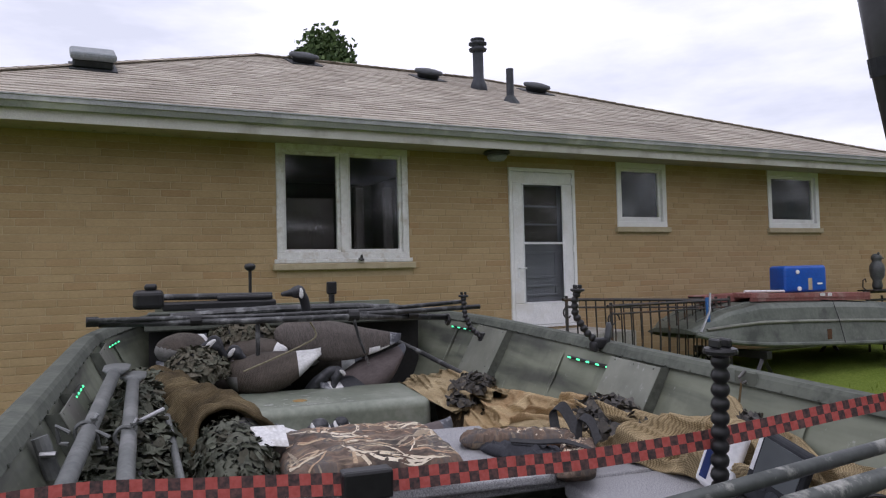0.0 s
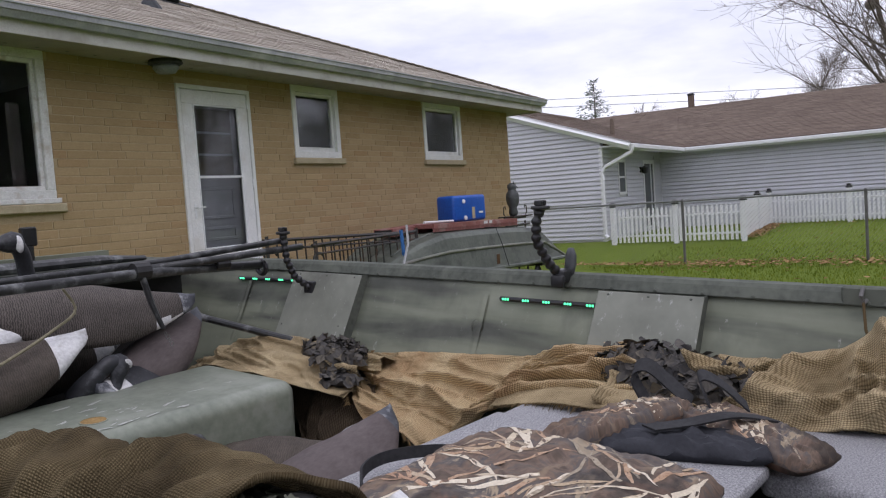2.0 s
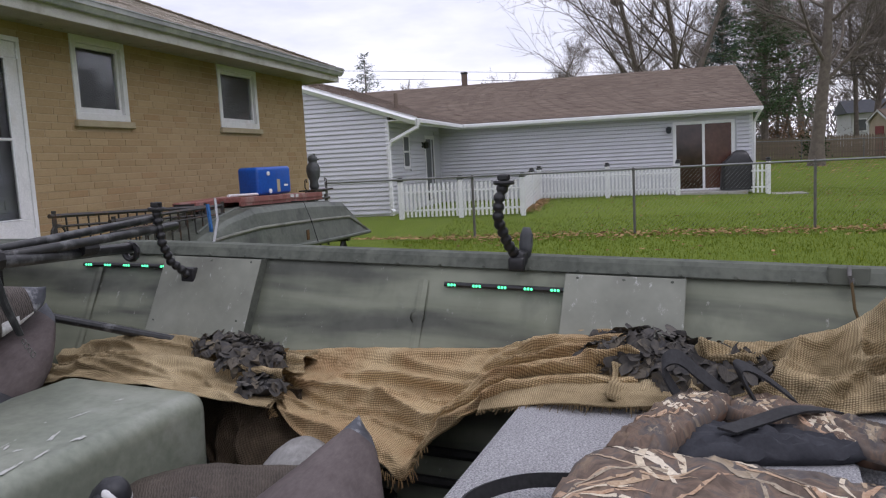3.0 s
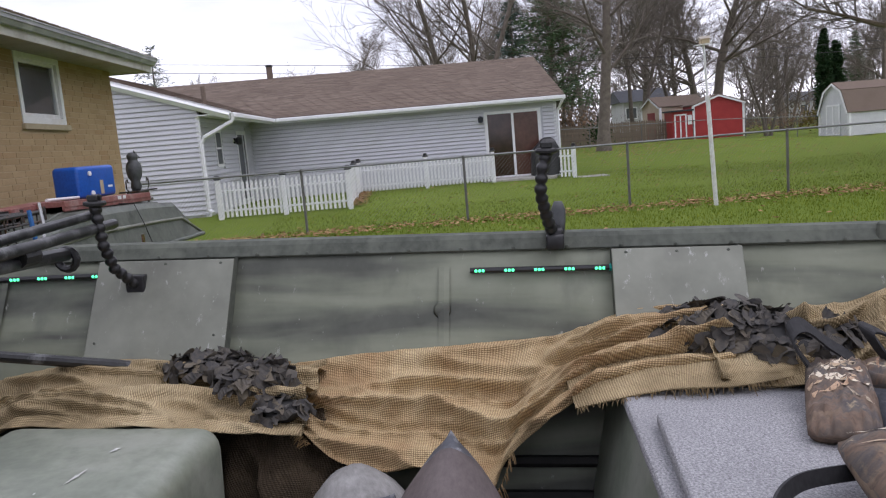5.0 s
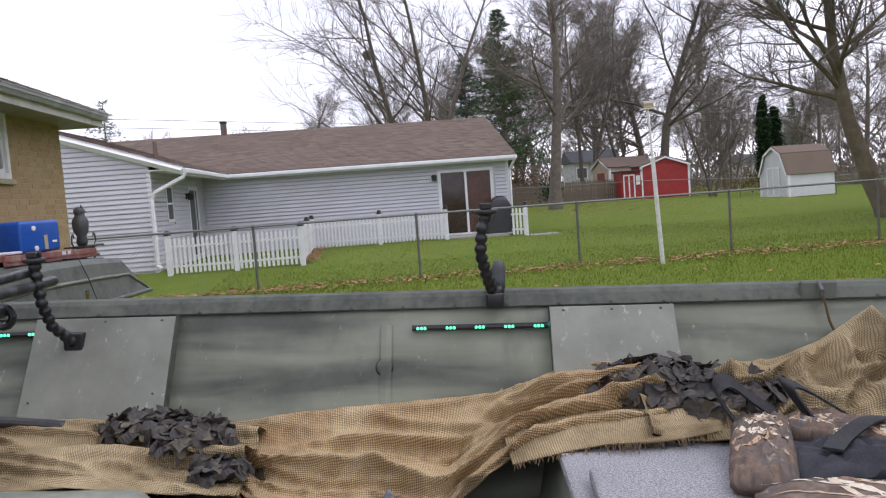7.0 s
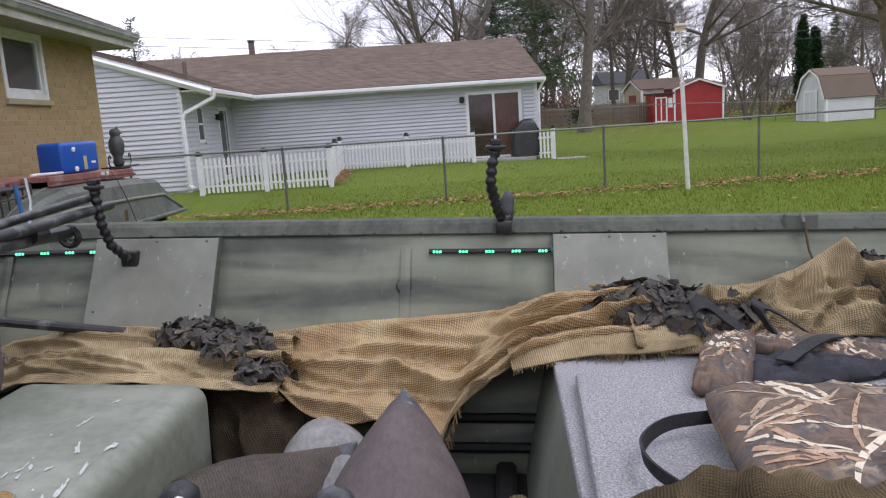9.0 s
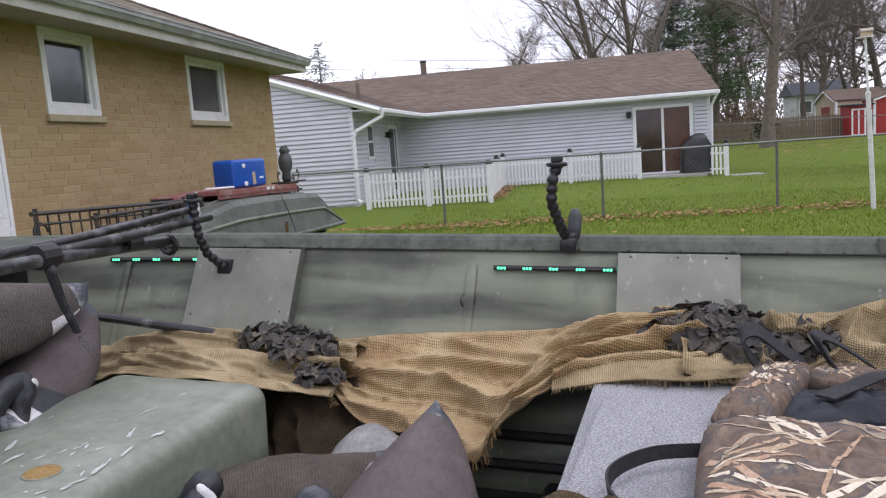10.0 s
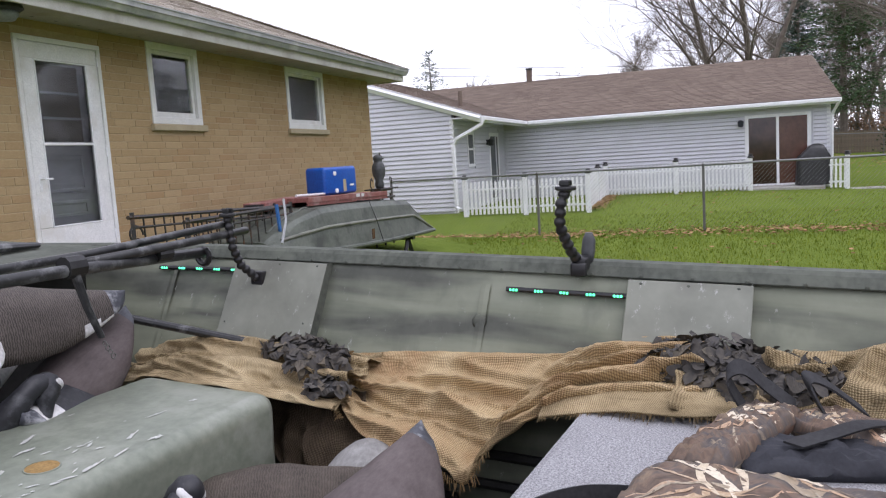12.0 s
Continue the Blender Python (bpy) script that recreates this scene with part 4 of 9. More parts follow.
lathe(bm, [(0.026, -0.003), (0.020, 0.0), (0.011, 0.0018), (0.003, 0.002)], 14, pose(hull_u(1.08) - 0.012, 0.95, 1.08, 0, -72, 0))
part("dimple", bm, M_HULL, boat, "small pressed dimple in the side", smooth=True)
# cross ribs on the floor and inner side
for v in (0.62, 0.95, 1.25):
    part("rib", boxed(0.30, 0.80, v - 0.03, v + 0.03, 0.55, 0.59, 0.012), M_FLOOR_AND_SHADE, boat)
for w in (0.62, 0.70):
    part("stringer", tube([(hull_u(w) - 0.012, -0.2, w), (hull_u(w) - 0.012, 2.2, w)], 0.016, 6), M_FLOOR_AND_SHADE, boat)

# box seat across the boat, softly rounded, with a worn drain hole
SX0, SX1, SY0, SY1, SZ = -0.80, 0.575, 1.43, 1.98, 0.925
bm = boxed(SX0, SX1, SY0, SY1, 0.55, SZ, 0.055, 5)
seatbox = part("box_seat", bm, M_BOX, boat, "chipped olive box seat with a round hole", smooth=True)
bm = lathe(bmesh.new(), [(0.038, 0.0), (0.0435, 0.0), (0.042, 0.003), (0.039, 0.003), (0.0385, 0.001)], 20, pose(-0.115, 1.60, SZ))
part("hole_rim", bm, M_BOX, seatbox)
M_FOAM = plain("yellowed_foam", (0.20, 0.12, 0.035), (0.33, 0.21, 0.075), 40, 0.9, fine=160)
bm = bmesh.new()
bmesh.ops.create_circle(bm, cap_ends=True, radius=0.039, segments=20, matrix=pose(-0.115, 1.60, SZ + 0.002))
part("hole", bm, M_FOAM, seatbox, "yellow foam inside the hole")
rnd = random.Random(11)
bm = bmesh.new()
for i in range(46):
    cu, cv = (rnd.uniform(-0.5, 0.45), rnd.uniform(SY0 + 0.07, SY1 - 0.07)) if i % 5 == 0 else (rnd.gauss(-0.08, 0.13), rnd.uniform(SY0 + 0.055, SY0 + 0.24))
    ln, wd, an = rnd.uniform(0.010, 0.040), rnd.uniform(0.004, 0.010), rnd.uniform(-0.5, 0.5)
    if i > 20:
        ln, wd = ln * 0.4, wd * 0.5
    if (cu + 0.115) ** 2 + (cv - 1.60) ** 2 < 0.0042:
        continue
    ring = []
    n = 14
    for k in range(n):
        a = 2 * math.pi * k / n
        rr_ = rnd.uniform(0.4, 1.25)
        x, y = ln * rr_ * math.cos(a), wd * rr_ * math.sin(a)
        ring.append(bm.verts.new((cu + x * math.cos(an) - y * math.sin(an), cv + x * math.sin(an) + y * math.cos(an), SZ + 0.0022)))
    bm.faces.new(ring)
tagged(part("paint_chip", bm, M_CHIP, seatbox), kind="stuff")

# carpeted rear deck in pieces, with a raised lid
deck_side = part("deck_front", quad_solid([(-0.80, 0.482, 0.93), (0.93, 0.482, 0.93), (0.80, 0.56, 0.552), (-0.80, 0.56, 0.552)], -0.02), M_BOX, boat, "olive painted face of the rear deck")
part("deck_front", boxed(0.48, 0.51, -1.6, -0.30, 0.55, 0.90, 0.004), M_FLOOR_AND_SHADE, boat)
part("deck_panel", boxed(-0.78, 0.95, -0.235, 0.49, 0.931, 0.962, 0.010, 2), M_CARPET, boat, "grey carpeted deck panel")
part("deck_panel", boxed(0.45, 0.96, -1.75, -0.242, 0.905, 0.957, 0.016, 3), M_CARPET, boat, "grey carpeted deck panel")
lid = part("deck_lid", box(bmesh.new(), -0.42, 0.425, -0.262, 0.462, 0.964, 0.996, 0.009, 2, pose(0.02, 0.09, 0, 0, 0, -2) @ pose(-0.02, -0.09, 0)), M_CARPET, boat, "raised grey carpeted hatch lid")
part("port_shelf", boxed(-1.02, -0.66, -1.4, 1.40, 0.60, 0.80, 0.01), M_FLOOR_AND_SHADE, boat)
part("bow_bulkhead", boxed(-0.88, 0.88, 2.62, 2.66, 0.55, 1.24), M_FLOOR_AND_SHADE, boat)

# light strips under the gunwale
k = Mat("green_diode", 0.4)
k.color((0.03, 0.5, 0.2))
k.b.inputs["Emission Color"].default_value = (0.10, 1.0, 0.38, 1)
k.b.inputs["Emission Strength"].default_value = 1.6
M_LED = k.m
M_TEAL = plain("teal_plug", (0.0, 0.27, 0.23), (0.01, 0.34, 0.29), 20, 0.4)


def light_strip(side, v0, v1, w):
    def at(v, out, dw=0.0):
        return (side * (hull_u(w + dw) - bow_in(v) - out), v, w + dw)
    th = thing("light_strip", BM, "slim black light strip with five lit green diode groups", "light strip", "light strips")
    part("strip", tube([at(v0, 0.016), at((v0 + v1) / 2, 0.017), at(v1, 0.016)], 0.0085, 8), M_BLACK, th)
    for i in range(5):
        c = v0 + (v1 - v0) * (0.07 + 0.215 * i)
        lens = part("lens", tube([at(c - 0.017, 0.0215), at(c + 0.017, 0.0215)], 0.0055, 8), M_BLACK, th)
        for j in (-1, 0, 1):
            bm = bmesh.new()
            bmesh.ops.create_uvsphere(bm, u_segments=8, v_segments=6, radius=0.0048, matrix=pose(*at(c + 0.0105 * j, 0.0255)))
            part("diode", bm, M_LED, lens, "glowing green diode")
    part("plug", tube([at(v0 - 0.020, 0.016), at(v0 + 0.001, 0.016)], 0.0115, 8), M_TEAL, th, "teal end plug")
    return th


light_strip(1, 0.466, 0.868, 1.186)
light_strip(1, 1.985, 2.37, 1.198)
light_strip(-1, 0.50, 0.87, 1.20)
light_strip(-1, 1.99, 2.37, 1.205)


M_DGREYP = plain("worn_grey_plastic", (0.04, 0.043, 0.046), (0.075, 0.08, 0.083), 10, 0.5, fine=60)

# segmented device mounts
def bead_arm(pts, r):
    """A chain of ball-and-cup links along a path."""
    bm = bmesh.new()
    ps = [Vector(p) for p in pts]
    total = sum((b - a).length for a, b in zip(ps, ps[1:]))
    n = max(4, round(total / (1.55 * r)))
    path, rad = [], []
    for i in range(n * 4 + 1):
        s = total * i / (n * 4)
        acc = 0.0
        for a, b in zip(ps, ps[1:]):
            L_ = (b - a).length
            if s <= acc + L_ + 1e-9:
                path.append(a.lerp(b, (s - acc) / L_))
                break
            acc += L_
        rad.append(r * (0.62, 0.95, 1.0, 0.90)[i % 4])
    return sweep(bm, path, rad, 12)


def device_mount(arm, r, clamp, label):
    th = thing("device_mount", BM, label, "mount", "device mounts")
    arm_o = part("arm", bead_arm(arm, r), M_BLACK, th, smooth=True)
    top = Vector(arm[-1])
    part("prong", boxed(top.x - r * 0.9, top.x - r * 0.45, top.y - r * 0.9, top.y + r * 0.9, top.z + 0.012, top.z + 0.030, 0.003), M_BLACK, th)
    part("prong", boxed(top.x + r * 0.45, top.x + r * 0.9, top.y - r * 0.9, top.y + r * 0.9, top.z + 0.012, top.z + 0.030, 0.003), M_BLACK, th)
    part("head", lathe(bmesh.new(), [(r * 0.7, -0.012), (r * 1.0, -0.004), (r * 1.75, 0.0), (r * 1.8, 0.006), (r * 1.7, 0.011), (r * 0.3, 0.012)], 18, Matrix.Translation(top)), M_BLACK, th, "flat black plate head")
    if clamp == "gunwale":
        b = Vector(arm[0])
        part("clamp", box(bmesh.new(), -0.030, 0.05, -0.024, 0.024, -0.020, 0.028, 0.009, 3, Matrix.Translation(b)), M_BLACK, th, smooth=True)
        part("clamp_jaw", box(bmesh.new(), -0.040, -0.018, -0.026, 0.026, -0.034, 0.012, 0.007, 2, Matrix.Translation(b)), M_BLACK, th, smooth=True)
        part("clamp_lever", tube([b + Vector((0.03, -0.012, 0.0)), b + Vector((0.042, -0.012, 0.04)), b + Vector((0.045, -0.014, 0.075)), b + Vector((0.044, -0.014, 0.10))], [0.018, 0.023, 0.022, 0.012], 12, 0.6), M_DGREYP, th, "worn grey clamp lever", True)
    else:
        b = Vector(arm[0])
        part("base_plate", box(bmesh.new(), -0.012, 0.02, -0.03, 0.03, -0.03, 0.03, 0.006, 2, Matrix.Translation(b)), M_BLACK, th)
    return th


device_mount([(1.115, 0.62, 1.275), (1.06, 0.64, 1.33), (1.015, 0.66, 1.41), (1.008, 0.655, 1.475), (1.017, 0.642, 1.522)], 0.0185, "gunwale", "black segmented mount clamped to the gunwale")
device_mount([(1.045, 1.87, 1.175), (0.985, 1.90, 1.235), (0.955, 1.91, 1.31), (0.950, 1.92, 1.425)], 0.0175, "plate", "black segmented mount screwed to the boat side")
device_mount([(0.275, -1.205, 0.50), (0.28, -1.21, 1.15), (0.272, -1.225, 1.36), (0.266, -1.235, 1.515)], 0.019, "plate", "thick black segmented mount standing on the deck")

# gunwale hook with a cord
hk = thing("gunwale_hook", BM, "dark olive metal hook plate with a dangling cord", "hook")
part("plate", box(bmesh.new(), -0.010, 0.004, -0.055, 0.055, -0.035, 0.02, 0.006, 1, pose(1.128, -0.33, 1.272)), M_RIM, hk)
part("hook", tube([(1.12, -0.33, 1.29), (1.095, -0.33, 1.268), (1.10, -0.335, 1.248), (1.118, -0.34, 1.255)], 0.006, 8), M_GALV_DARK, hk)
part("cord", tube([(1.10, -0.335, 1.255), (1.08, -0.345, 1.18), (1.06, -0.365, 1.12), (1.03, -0.39, 1.06)], 0.004, 6), M_BURLAP_DARK, hk, "thin brown cord")
bk = thing("rod_socket", BM, "olive tube socket bolted inside the gunwale", "socket")
part("tube", tube([(-1.095, -0.20, 1.24), (-1.06, -0.21, 1.13)], 0.022, 12), M_TUBE, bk)
part("bolt", tube([(-1.09, -0.23, 1.20), (-1.05, -0.24, 1.20)], 0.008, 6), M_STEEL, bk)


# ---- cloth ----
def spline(pts, n):
    """n+1 points along a smooth curve through pts."""
    p = [Vector(q) for q in pts]
    out = []
    for i in range(n + 1):
        s = i / n * (len(p) - 1)
        k = min(int(s), len(p) - 2)
        f = s - k
        p0, p1, p2, p3 = p[max(k - 1, 0)], p[k], p[k + 1], p[min(k + 2, len(p) - 1)]
        out.append(0.5 * ((2 * p1) + (p2 - p0) * f + (2 * p0 - 5 * p1 + 4 * p2 - p3) * f * f + (3 * p1 - p0 - 3 * p2 + p3) * f ** 3))
    return out


def drape(name, mat, top, bottom, ns, nt, bulge, fold, seed, parent, lean=6.0, freq=9.0, along=0.0):
    """A cloth between two edge curves: it bulges inboard, hangs in slanted folds, and turns under at its lower hem."""
    a, b = spline(top, ns), spline(bottom, ns)
    bm = bmesh.new()
    uvl = bm.loops.layers.uv.new("UVMap")
    grid = []
    dist = 0.0
    for i in range(ns + 1):
        if i:
            dist += (0.5 * (a[i] + b[i]) - 0.5 * (a[i - 1] + b[i - 1])).length
        row = []
        h = (a[i] - b[i]).length
        for j in range(nt + 1):
            t = j / nt
            p = a[i].lerp(b[i], t)
            env = math.sin(math.pi * min(1, t * 1.02)) ** 0.7
            warp = noise.noise(Vector((dist * 2.6, t * 1.4, seed * 7.1)))
            warp2 = noise.noise(Vector((dist * 4.3 + 5, t * 2.2, seed * 3.7)))
            ph = 2 * math.pi * freq * (dist + lean * t) + 3.4 * warp
            ph2 = 2 * math.pi * freq * 0.53 * (dist - 0.5 * lean * t) + 4.0 * warp2 + seed
            f = math.sin(ph)
            fold_a = max(0.0, 0.5 + 0.5 * f) ** 1.6 * (0.55 + 0.9 * warp2)
            fold_b = max(0.0, 0.5 + 0.5 * math.sin(ph2)) ** 2.2
            fine_ = noise.noise(Vector((dist * 17 + t * 5, t * 6, seed))) + 0.4 * noise.noise(Vector((dist * 41, t * 15, seed)))
            cz = Vector((dist * 6.5 + lean * t * 4, t * h * 8.0 + 0.6 * warp, seed * 2.3))
            crease = max(0.0, 1 - 2.3 * abs(noise.noise(cz))) ** 2 + 0.45 * max(0.0, 1 - 2.3 * abs(noise.noise(cz * 2.1 + Vector((7, 3, 0))))) ** 2
            if along:
                # long ridges that gather towards the far end of the sheet
                g_ = i / ns
                wv = noise.noise(Vector((dist * 1.3, t * 1.1, seed * 1.9)))
                ridge = 2 * math.pi * (along * t * (0.75 + 0.35 * g_) - 0.75 * dist) + 3.0 * wv + seed
                fold_a = max(0.0, 0.5 + 0.5 * math.sin(ridge)) ** 1.8 * (0.45 + 0.85 * g_)
                fold_b = max(0.0, 0.5 + 0.5 * math.sin(2.15 * ridge + 2.5 * warp2)) ** 2.5 * (0.12 + 0.45 * g_)
                cz = Vector((dist * 2.0 + 1.5 * t, t * h * 13.0 - 3.0 * dist, seed * 2.3))
                crease = 0.7 * max(0.0, 1 - 2.6 * abs(noise.noise(cz))) ** 2
                f *= 0.2
            off = bulge * env + fold * (0.9 * fold_a + 0.7 * fold_b - 0.75 + 0.20 * fine_ + 0.75 * crease) * (0.40 + 0.60 * env)
            p = p + Vector((-0.80, 0.15 * f, 0.62)) * off
            if j == 0:
                p = p + Vector((0.03, 0, -0.015))
            row.append((bm.verts.new(p), dist, t * h * 1.15))
        last = row[-1]
        row.append((bm.verts.new(last[0].co + Vector((0.025, 0.0, -0.012))), dist, last[2] + 0.02))
        row.append((bm.verts.new(last[0].co + Vector((0.06, 0.0, 0.006))), dist, last[2] + 0.05))
        grid.append(row)
    for r0, r1 in zip(grid, grid[1:]):
        for k in range(len(r0) - 1):
            f = bm.faces.new((r0[k][0], r0[k + 1][0], r1[k + 1][0], r1[k][0]))
            for lp, src in zip(f.loops, (r0[k], r0[k + 1], r1[k + 1], r1[k])):
                lp[uvl].uv = (src[1], src[2])
    return part(name, bm, mat, parent, smooth=True)


def fringe(pts, direction, length, n, seed, mat, parent):
    """Loose threads along an edge."""
    rnd = random.Random(seed)
    sp = spline(pts, 60)
    bm = bmesh.new()
    for i in range(n):
        p = sp[rnd.randrange(60)]
        d = Vector(direction) + Vector((rnd.uniform(-0.4, 0.4), rnd.uniform(-0.5, 0.5), rnd.uniform(-0.5, 0.3)))
        l_ = length * rnd.uniform(0.4, 1.2)
        sweep(bm, [p, p + d * l_ * 0.5 + Vector((0, 0, 0.1 * l_)), p + d * l_ + Vector((0, 0, -0.25 * l_))], 0.0011, 3, False)
    return tagged(part("fringe", bm, mat, parent), kind="stuff")


cl = thing("burlap_sheet", BM, "brown burlap sheet bunched over the box seat along the boat side", "burlap", "burlap sheets")
drape("cloth", M_BURLAP, [(0.99, 2.42, 0.88), (0.98, 2.08, 0.955), (0.985, 1.9, 0.975), (0.985, 1.73, 0.965), (0.98, 1.5, 0.945), (0.98, 1.28, 0.955)],
      [(0.56, 2.20, 0.84), (0.545, 1.96, 0.925), (0.535, 1.78, 0.925), (0.54, 1.62, 0.925), (0.565, 1.48, 0.900), (0.635, 1.27, 0.860)], 150, 40, 0.020, 0.075, 1, cl, -0.45, 5.5, 2.6)
# very dark brown-black length hanging from the sheet to the floor
drape("cloth", M_BURLAP_BLACK, [(0.76, 1.72, 0.93), (0.76, 1.48, 0.90), (0.82, 1.26, 0.88)], [(0.62, 1.42, 0.55), (0.60, 1.33, 0.555), (0.70, 1.14, 0.60)], 50, 22, 0.03, 0.040, 2, cl, 0.1, 8)
cl = thing("burlap_sheet", BM, "rust-stained burlap sheet with a frayed edge hanging in folds", "burlap", "burlap sheets")
rust_bottom = [(0.72, 1.33, 0.885), (0.64, 1.20, 0.81), (0.62, 1.08, 0.785), (0.60, 0.97, 0.80), (0.58, 0.87, 0.765), (0.57, 0.81, 0.735), (0.60, 0.76, 0.83), (0.64, 0.65, 0.915), (0.69, 0.52, 0.975), (0.72, 0.36, 0.99), (0.77, 0.2, 0.995)]
drape("cloth", M_BURLAP_RUST, [(0.965, 1.37, 0.955), (0.97, 1.25, 0.975), (0.975, 1.12, 0.985), (0.98, 0.98, 0.992), (0.985, 0.86, 1.0), (0.99, 0.72, 1.015), (0.995, 0.6, 1.035), (1.0, 0.50, 1.065), (1.0, 0.42, 1.085), (1.0, 0.33, 1.095), (1.0, 0.2, 1.10)], rust_bottom, 200, 56, 0.018, 0.088, 3, cl, 0.42, 5.5, 2.8)
fringe([(0.93, 1.375, 0.965), (0.84, 1.36, 0.95), (0.76, 1.35, 0.91), (0.72, 1.335, 0.885), (0.66, 1.25, 0.83)], (-0.1, 1, -0.3), 0.022, 160, 4, M_BURLAP_RUST, cl)
fringe([(0.60, 0.95, 0.80), (0.57, 0.81, 0.735), (0.61, 0.75, 0.84)], (-0.2, -0.2, -1), 0.022, 60, 5, M_BURLAP_RUST, cl)
cl = thing("burlap_sheet", BM, "ragged burlap strip lying along the deck edge", "burlap", "burlap sheets")
drape("cloth", M_BURLAP, [(0.78, 0.62, 0.965), (0.80, 0.40, 1.01), (0.82, 0.1, 1.015), (0.86, -0.05, 1.01)], [(0.61, 0.60, 0.94), (0.62, 0.40, 0.978), (0.63, 0.22, 0.985), (0.72, 0.04, 0.985)], 60, 20, 0.010, 0.014, 6, cl, 0.3, 6, 1.6)
fringe([(0.61, 0.60, 0.94), (0.62, 0.40, 0.978), (0.63, 0.22, 0.985), (0.72, 0.04, 0.985)], (-1, 0, -0.1), 0.02, 120, 8, M_BURLAP, cl)
cl = thing("burlap_sheet", BM, "olive-brown burlap sheet heaped on the deck against the side", "burlap", "burlap sheets")
drape("cloth", M_BURLAP, [(1.0, 0.26, 1.04), (1.0, 0.06, 1.06), (1.0, -0.09, 1.08), (1.01, -0.2, 1.10), (1.02, -0.32, 1.16), (1.02, -0.41, 1.205), (1.02, -0.48, 1.14), (1.02, -0.62, 1.16), (1.01, -0.78, 1.10), (1.0, -1.0, 1.13), (1.0, -1.35, 1.06)],
      [(0.66, 0.26, 0.985), (0.64, 0.08, 0.985), (0.68, -0.03, 0.985), (0.745, -0.14, 0.972), (0.79, -0.28, 0.970), (0.84, -0.44, 0.970), (0.86, -0.60, 0.970), (0.85, -0.80, 0.970), (0.82, -1.0, 0.970), (0.82, -1.2, 0.970), (0.85, -1.38, 0.970)], 190, 44, 0.02, 0.095, 9, cl, 0.12, 4.2)


# ---- leafy camouflage netting ----
def net_material(name, cs):
    k = Mat(name, 0.8, spec=0.25)
    c = k.ramp(k.island(), [(i / (len(cs) - 1), c) for i, c in enumerate(cs)])
    k.color(k.mix(0.25, c, k.ramp(k.noise(60, 4), [(0.35, tuple(0.5 * v for v in cs[0])), (0.7, tuple(1.3 * v for v in cs[-1]))])))
    return k.m


M_NET_DARK = net_material("dark_net_leaf", [(0.034, 0.034, 0.036), (0.070, 0.069, 0.070), (0.055, 0.051, 0.045), (0.085, 0.082, 0.080), (0.15, 0.125, 0.085)])
M_NET = net_material("green_net_leaf", [(0.034, 0.040, 0.028), (0.086, 0.094, 0.066), (0.122, 0.130, 0.096), (0.064, 0.056, 0.038), (0.092, 0.097, 0.072)])
M_NET_MIX = net_material("mixed_net_leaf", [(0.042, 0.048, 0.034), (0.11, 0.095, 0.065), (0.085, 0.095, 0.065), (0.16, 0.145, 0.11)])


def leaf_net(spots, size, seed, mat, parent, curl=0.9):
    """Cut-out leaves of net cloth: each a curled, notched scrap, at spots (place, normal)."""
    rnd = random.Random(seed)
    verts, faces = [], []
    for p, nrm in spots:
        nrm = (Vector(nrm) + Vector((rnd.uniform(-0.38, 0.38), rnd.uniform(-0.38, 0.38), rnd.uniform(-0.1, 0.35)))).normalized()
        t1 = nrm.orthogonal().normalized()
        t2 = nrm.cross(t1)
        an = rnd.uniform(0, 6.28)
        e1 = t1 * math.cos(an) + t2 * math.sin(an)
        e2 = nrm.cross(e1)
        s = size * rnd.uniform(0.65, 1.35)
        cu = curl * rnd.uniform(0.3, 1.3)
        wid, bow_ = rnd.uniform(0.75, 1.25), rnd.uniform(-0.3, 0.3)
        base = len(verts)
        if rnd.random() < 0.62:
            # a curled strip left between two punched arcs
            arc, rad_, wd = rnd.uniform(1.7, 3.6), rnd.uniform(0.55, 0.9), rnd.uniform(0.26, 0.46)
            turn_, n_ = rnd.choice((-1, 1)), 7
            for k in range(n_ + 1):
                f = k / n_
                a_ = (f - 0.5) * arc * (1 if f < 0.5 else turn_)
                w_ = wd * (0.25 + math.sin(math.pi * f) ** 0.7) * rnd.uniform(0.85, 1.15)
                c_ = e1 * (rad_ * math.sin((f - 0.5) * arc)) * 1.35 + e2 * (rad_ * (1 - math.cos(a_))) * (1 if f < 0.5 else turn_)
                for sg in (-1, 1):
                    verts.append(tuple(Vector(p) + s * (c_ + e2 * sg * w_ + nrm * (0.15 + cu * 0.45 * (f - 0.5) ** 2 * 4 * (1 if sg > 0 else 0.3) + 0.25 * sg * math.sin(5 * f)))))
            for k in range(n_):
                faces.append((base + 2 * k, base + 2 * k + 1, base + 2 * k + 3, base + 2 * k + 2))
            continue
        outline = [(-1.0, 0.0), (-0.82, 0.36), (-0.42, 0.50), (0.0, 0.36), (0.35, 0.55), (0.75, 0.42), (1.0, 0.06), (0.78, -0.30), (0.38, -0.40), (0.05, -0.24), (-0.35, -0.48), (-0.78, -0.34)]
        mid = len(outline)
        for x, y in outline:
            x, y = x + rnd.uniform(-0.09, 0.09), (y + rnd.uniform(-0.09, 0.09)) * wid + bow_ * x * x
            lift = cu * (0.5 * x * x * (1 if x > 0 else -0.15) + 0.4 * y * y)
            q = Vector(p) + s * (e1 * x + e2 * y + nrm * (lift + 0.1))
            verts.append(tuple(q))
        verts.append(tuple(Vector(p) + nrm * s * 0.06))
        for k in range(mid):
            faces.append((base + k, base + (k + 1) % mid, base + mid))
    ob = pydata("leaves", verts, faces, mat, parent)
    return tagged(ob, kind="stuff")


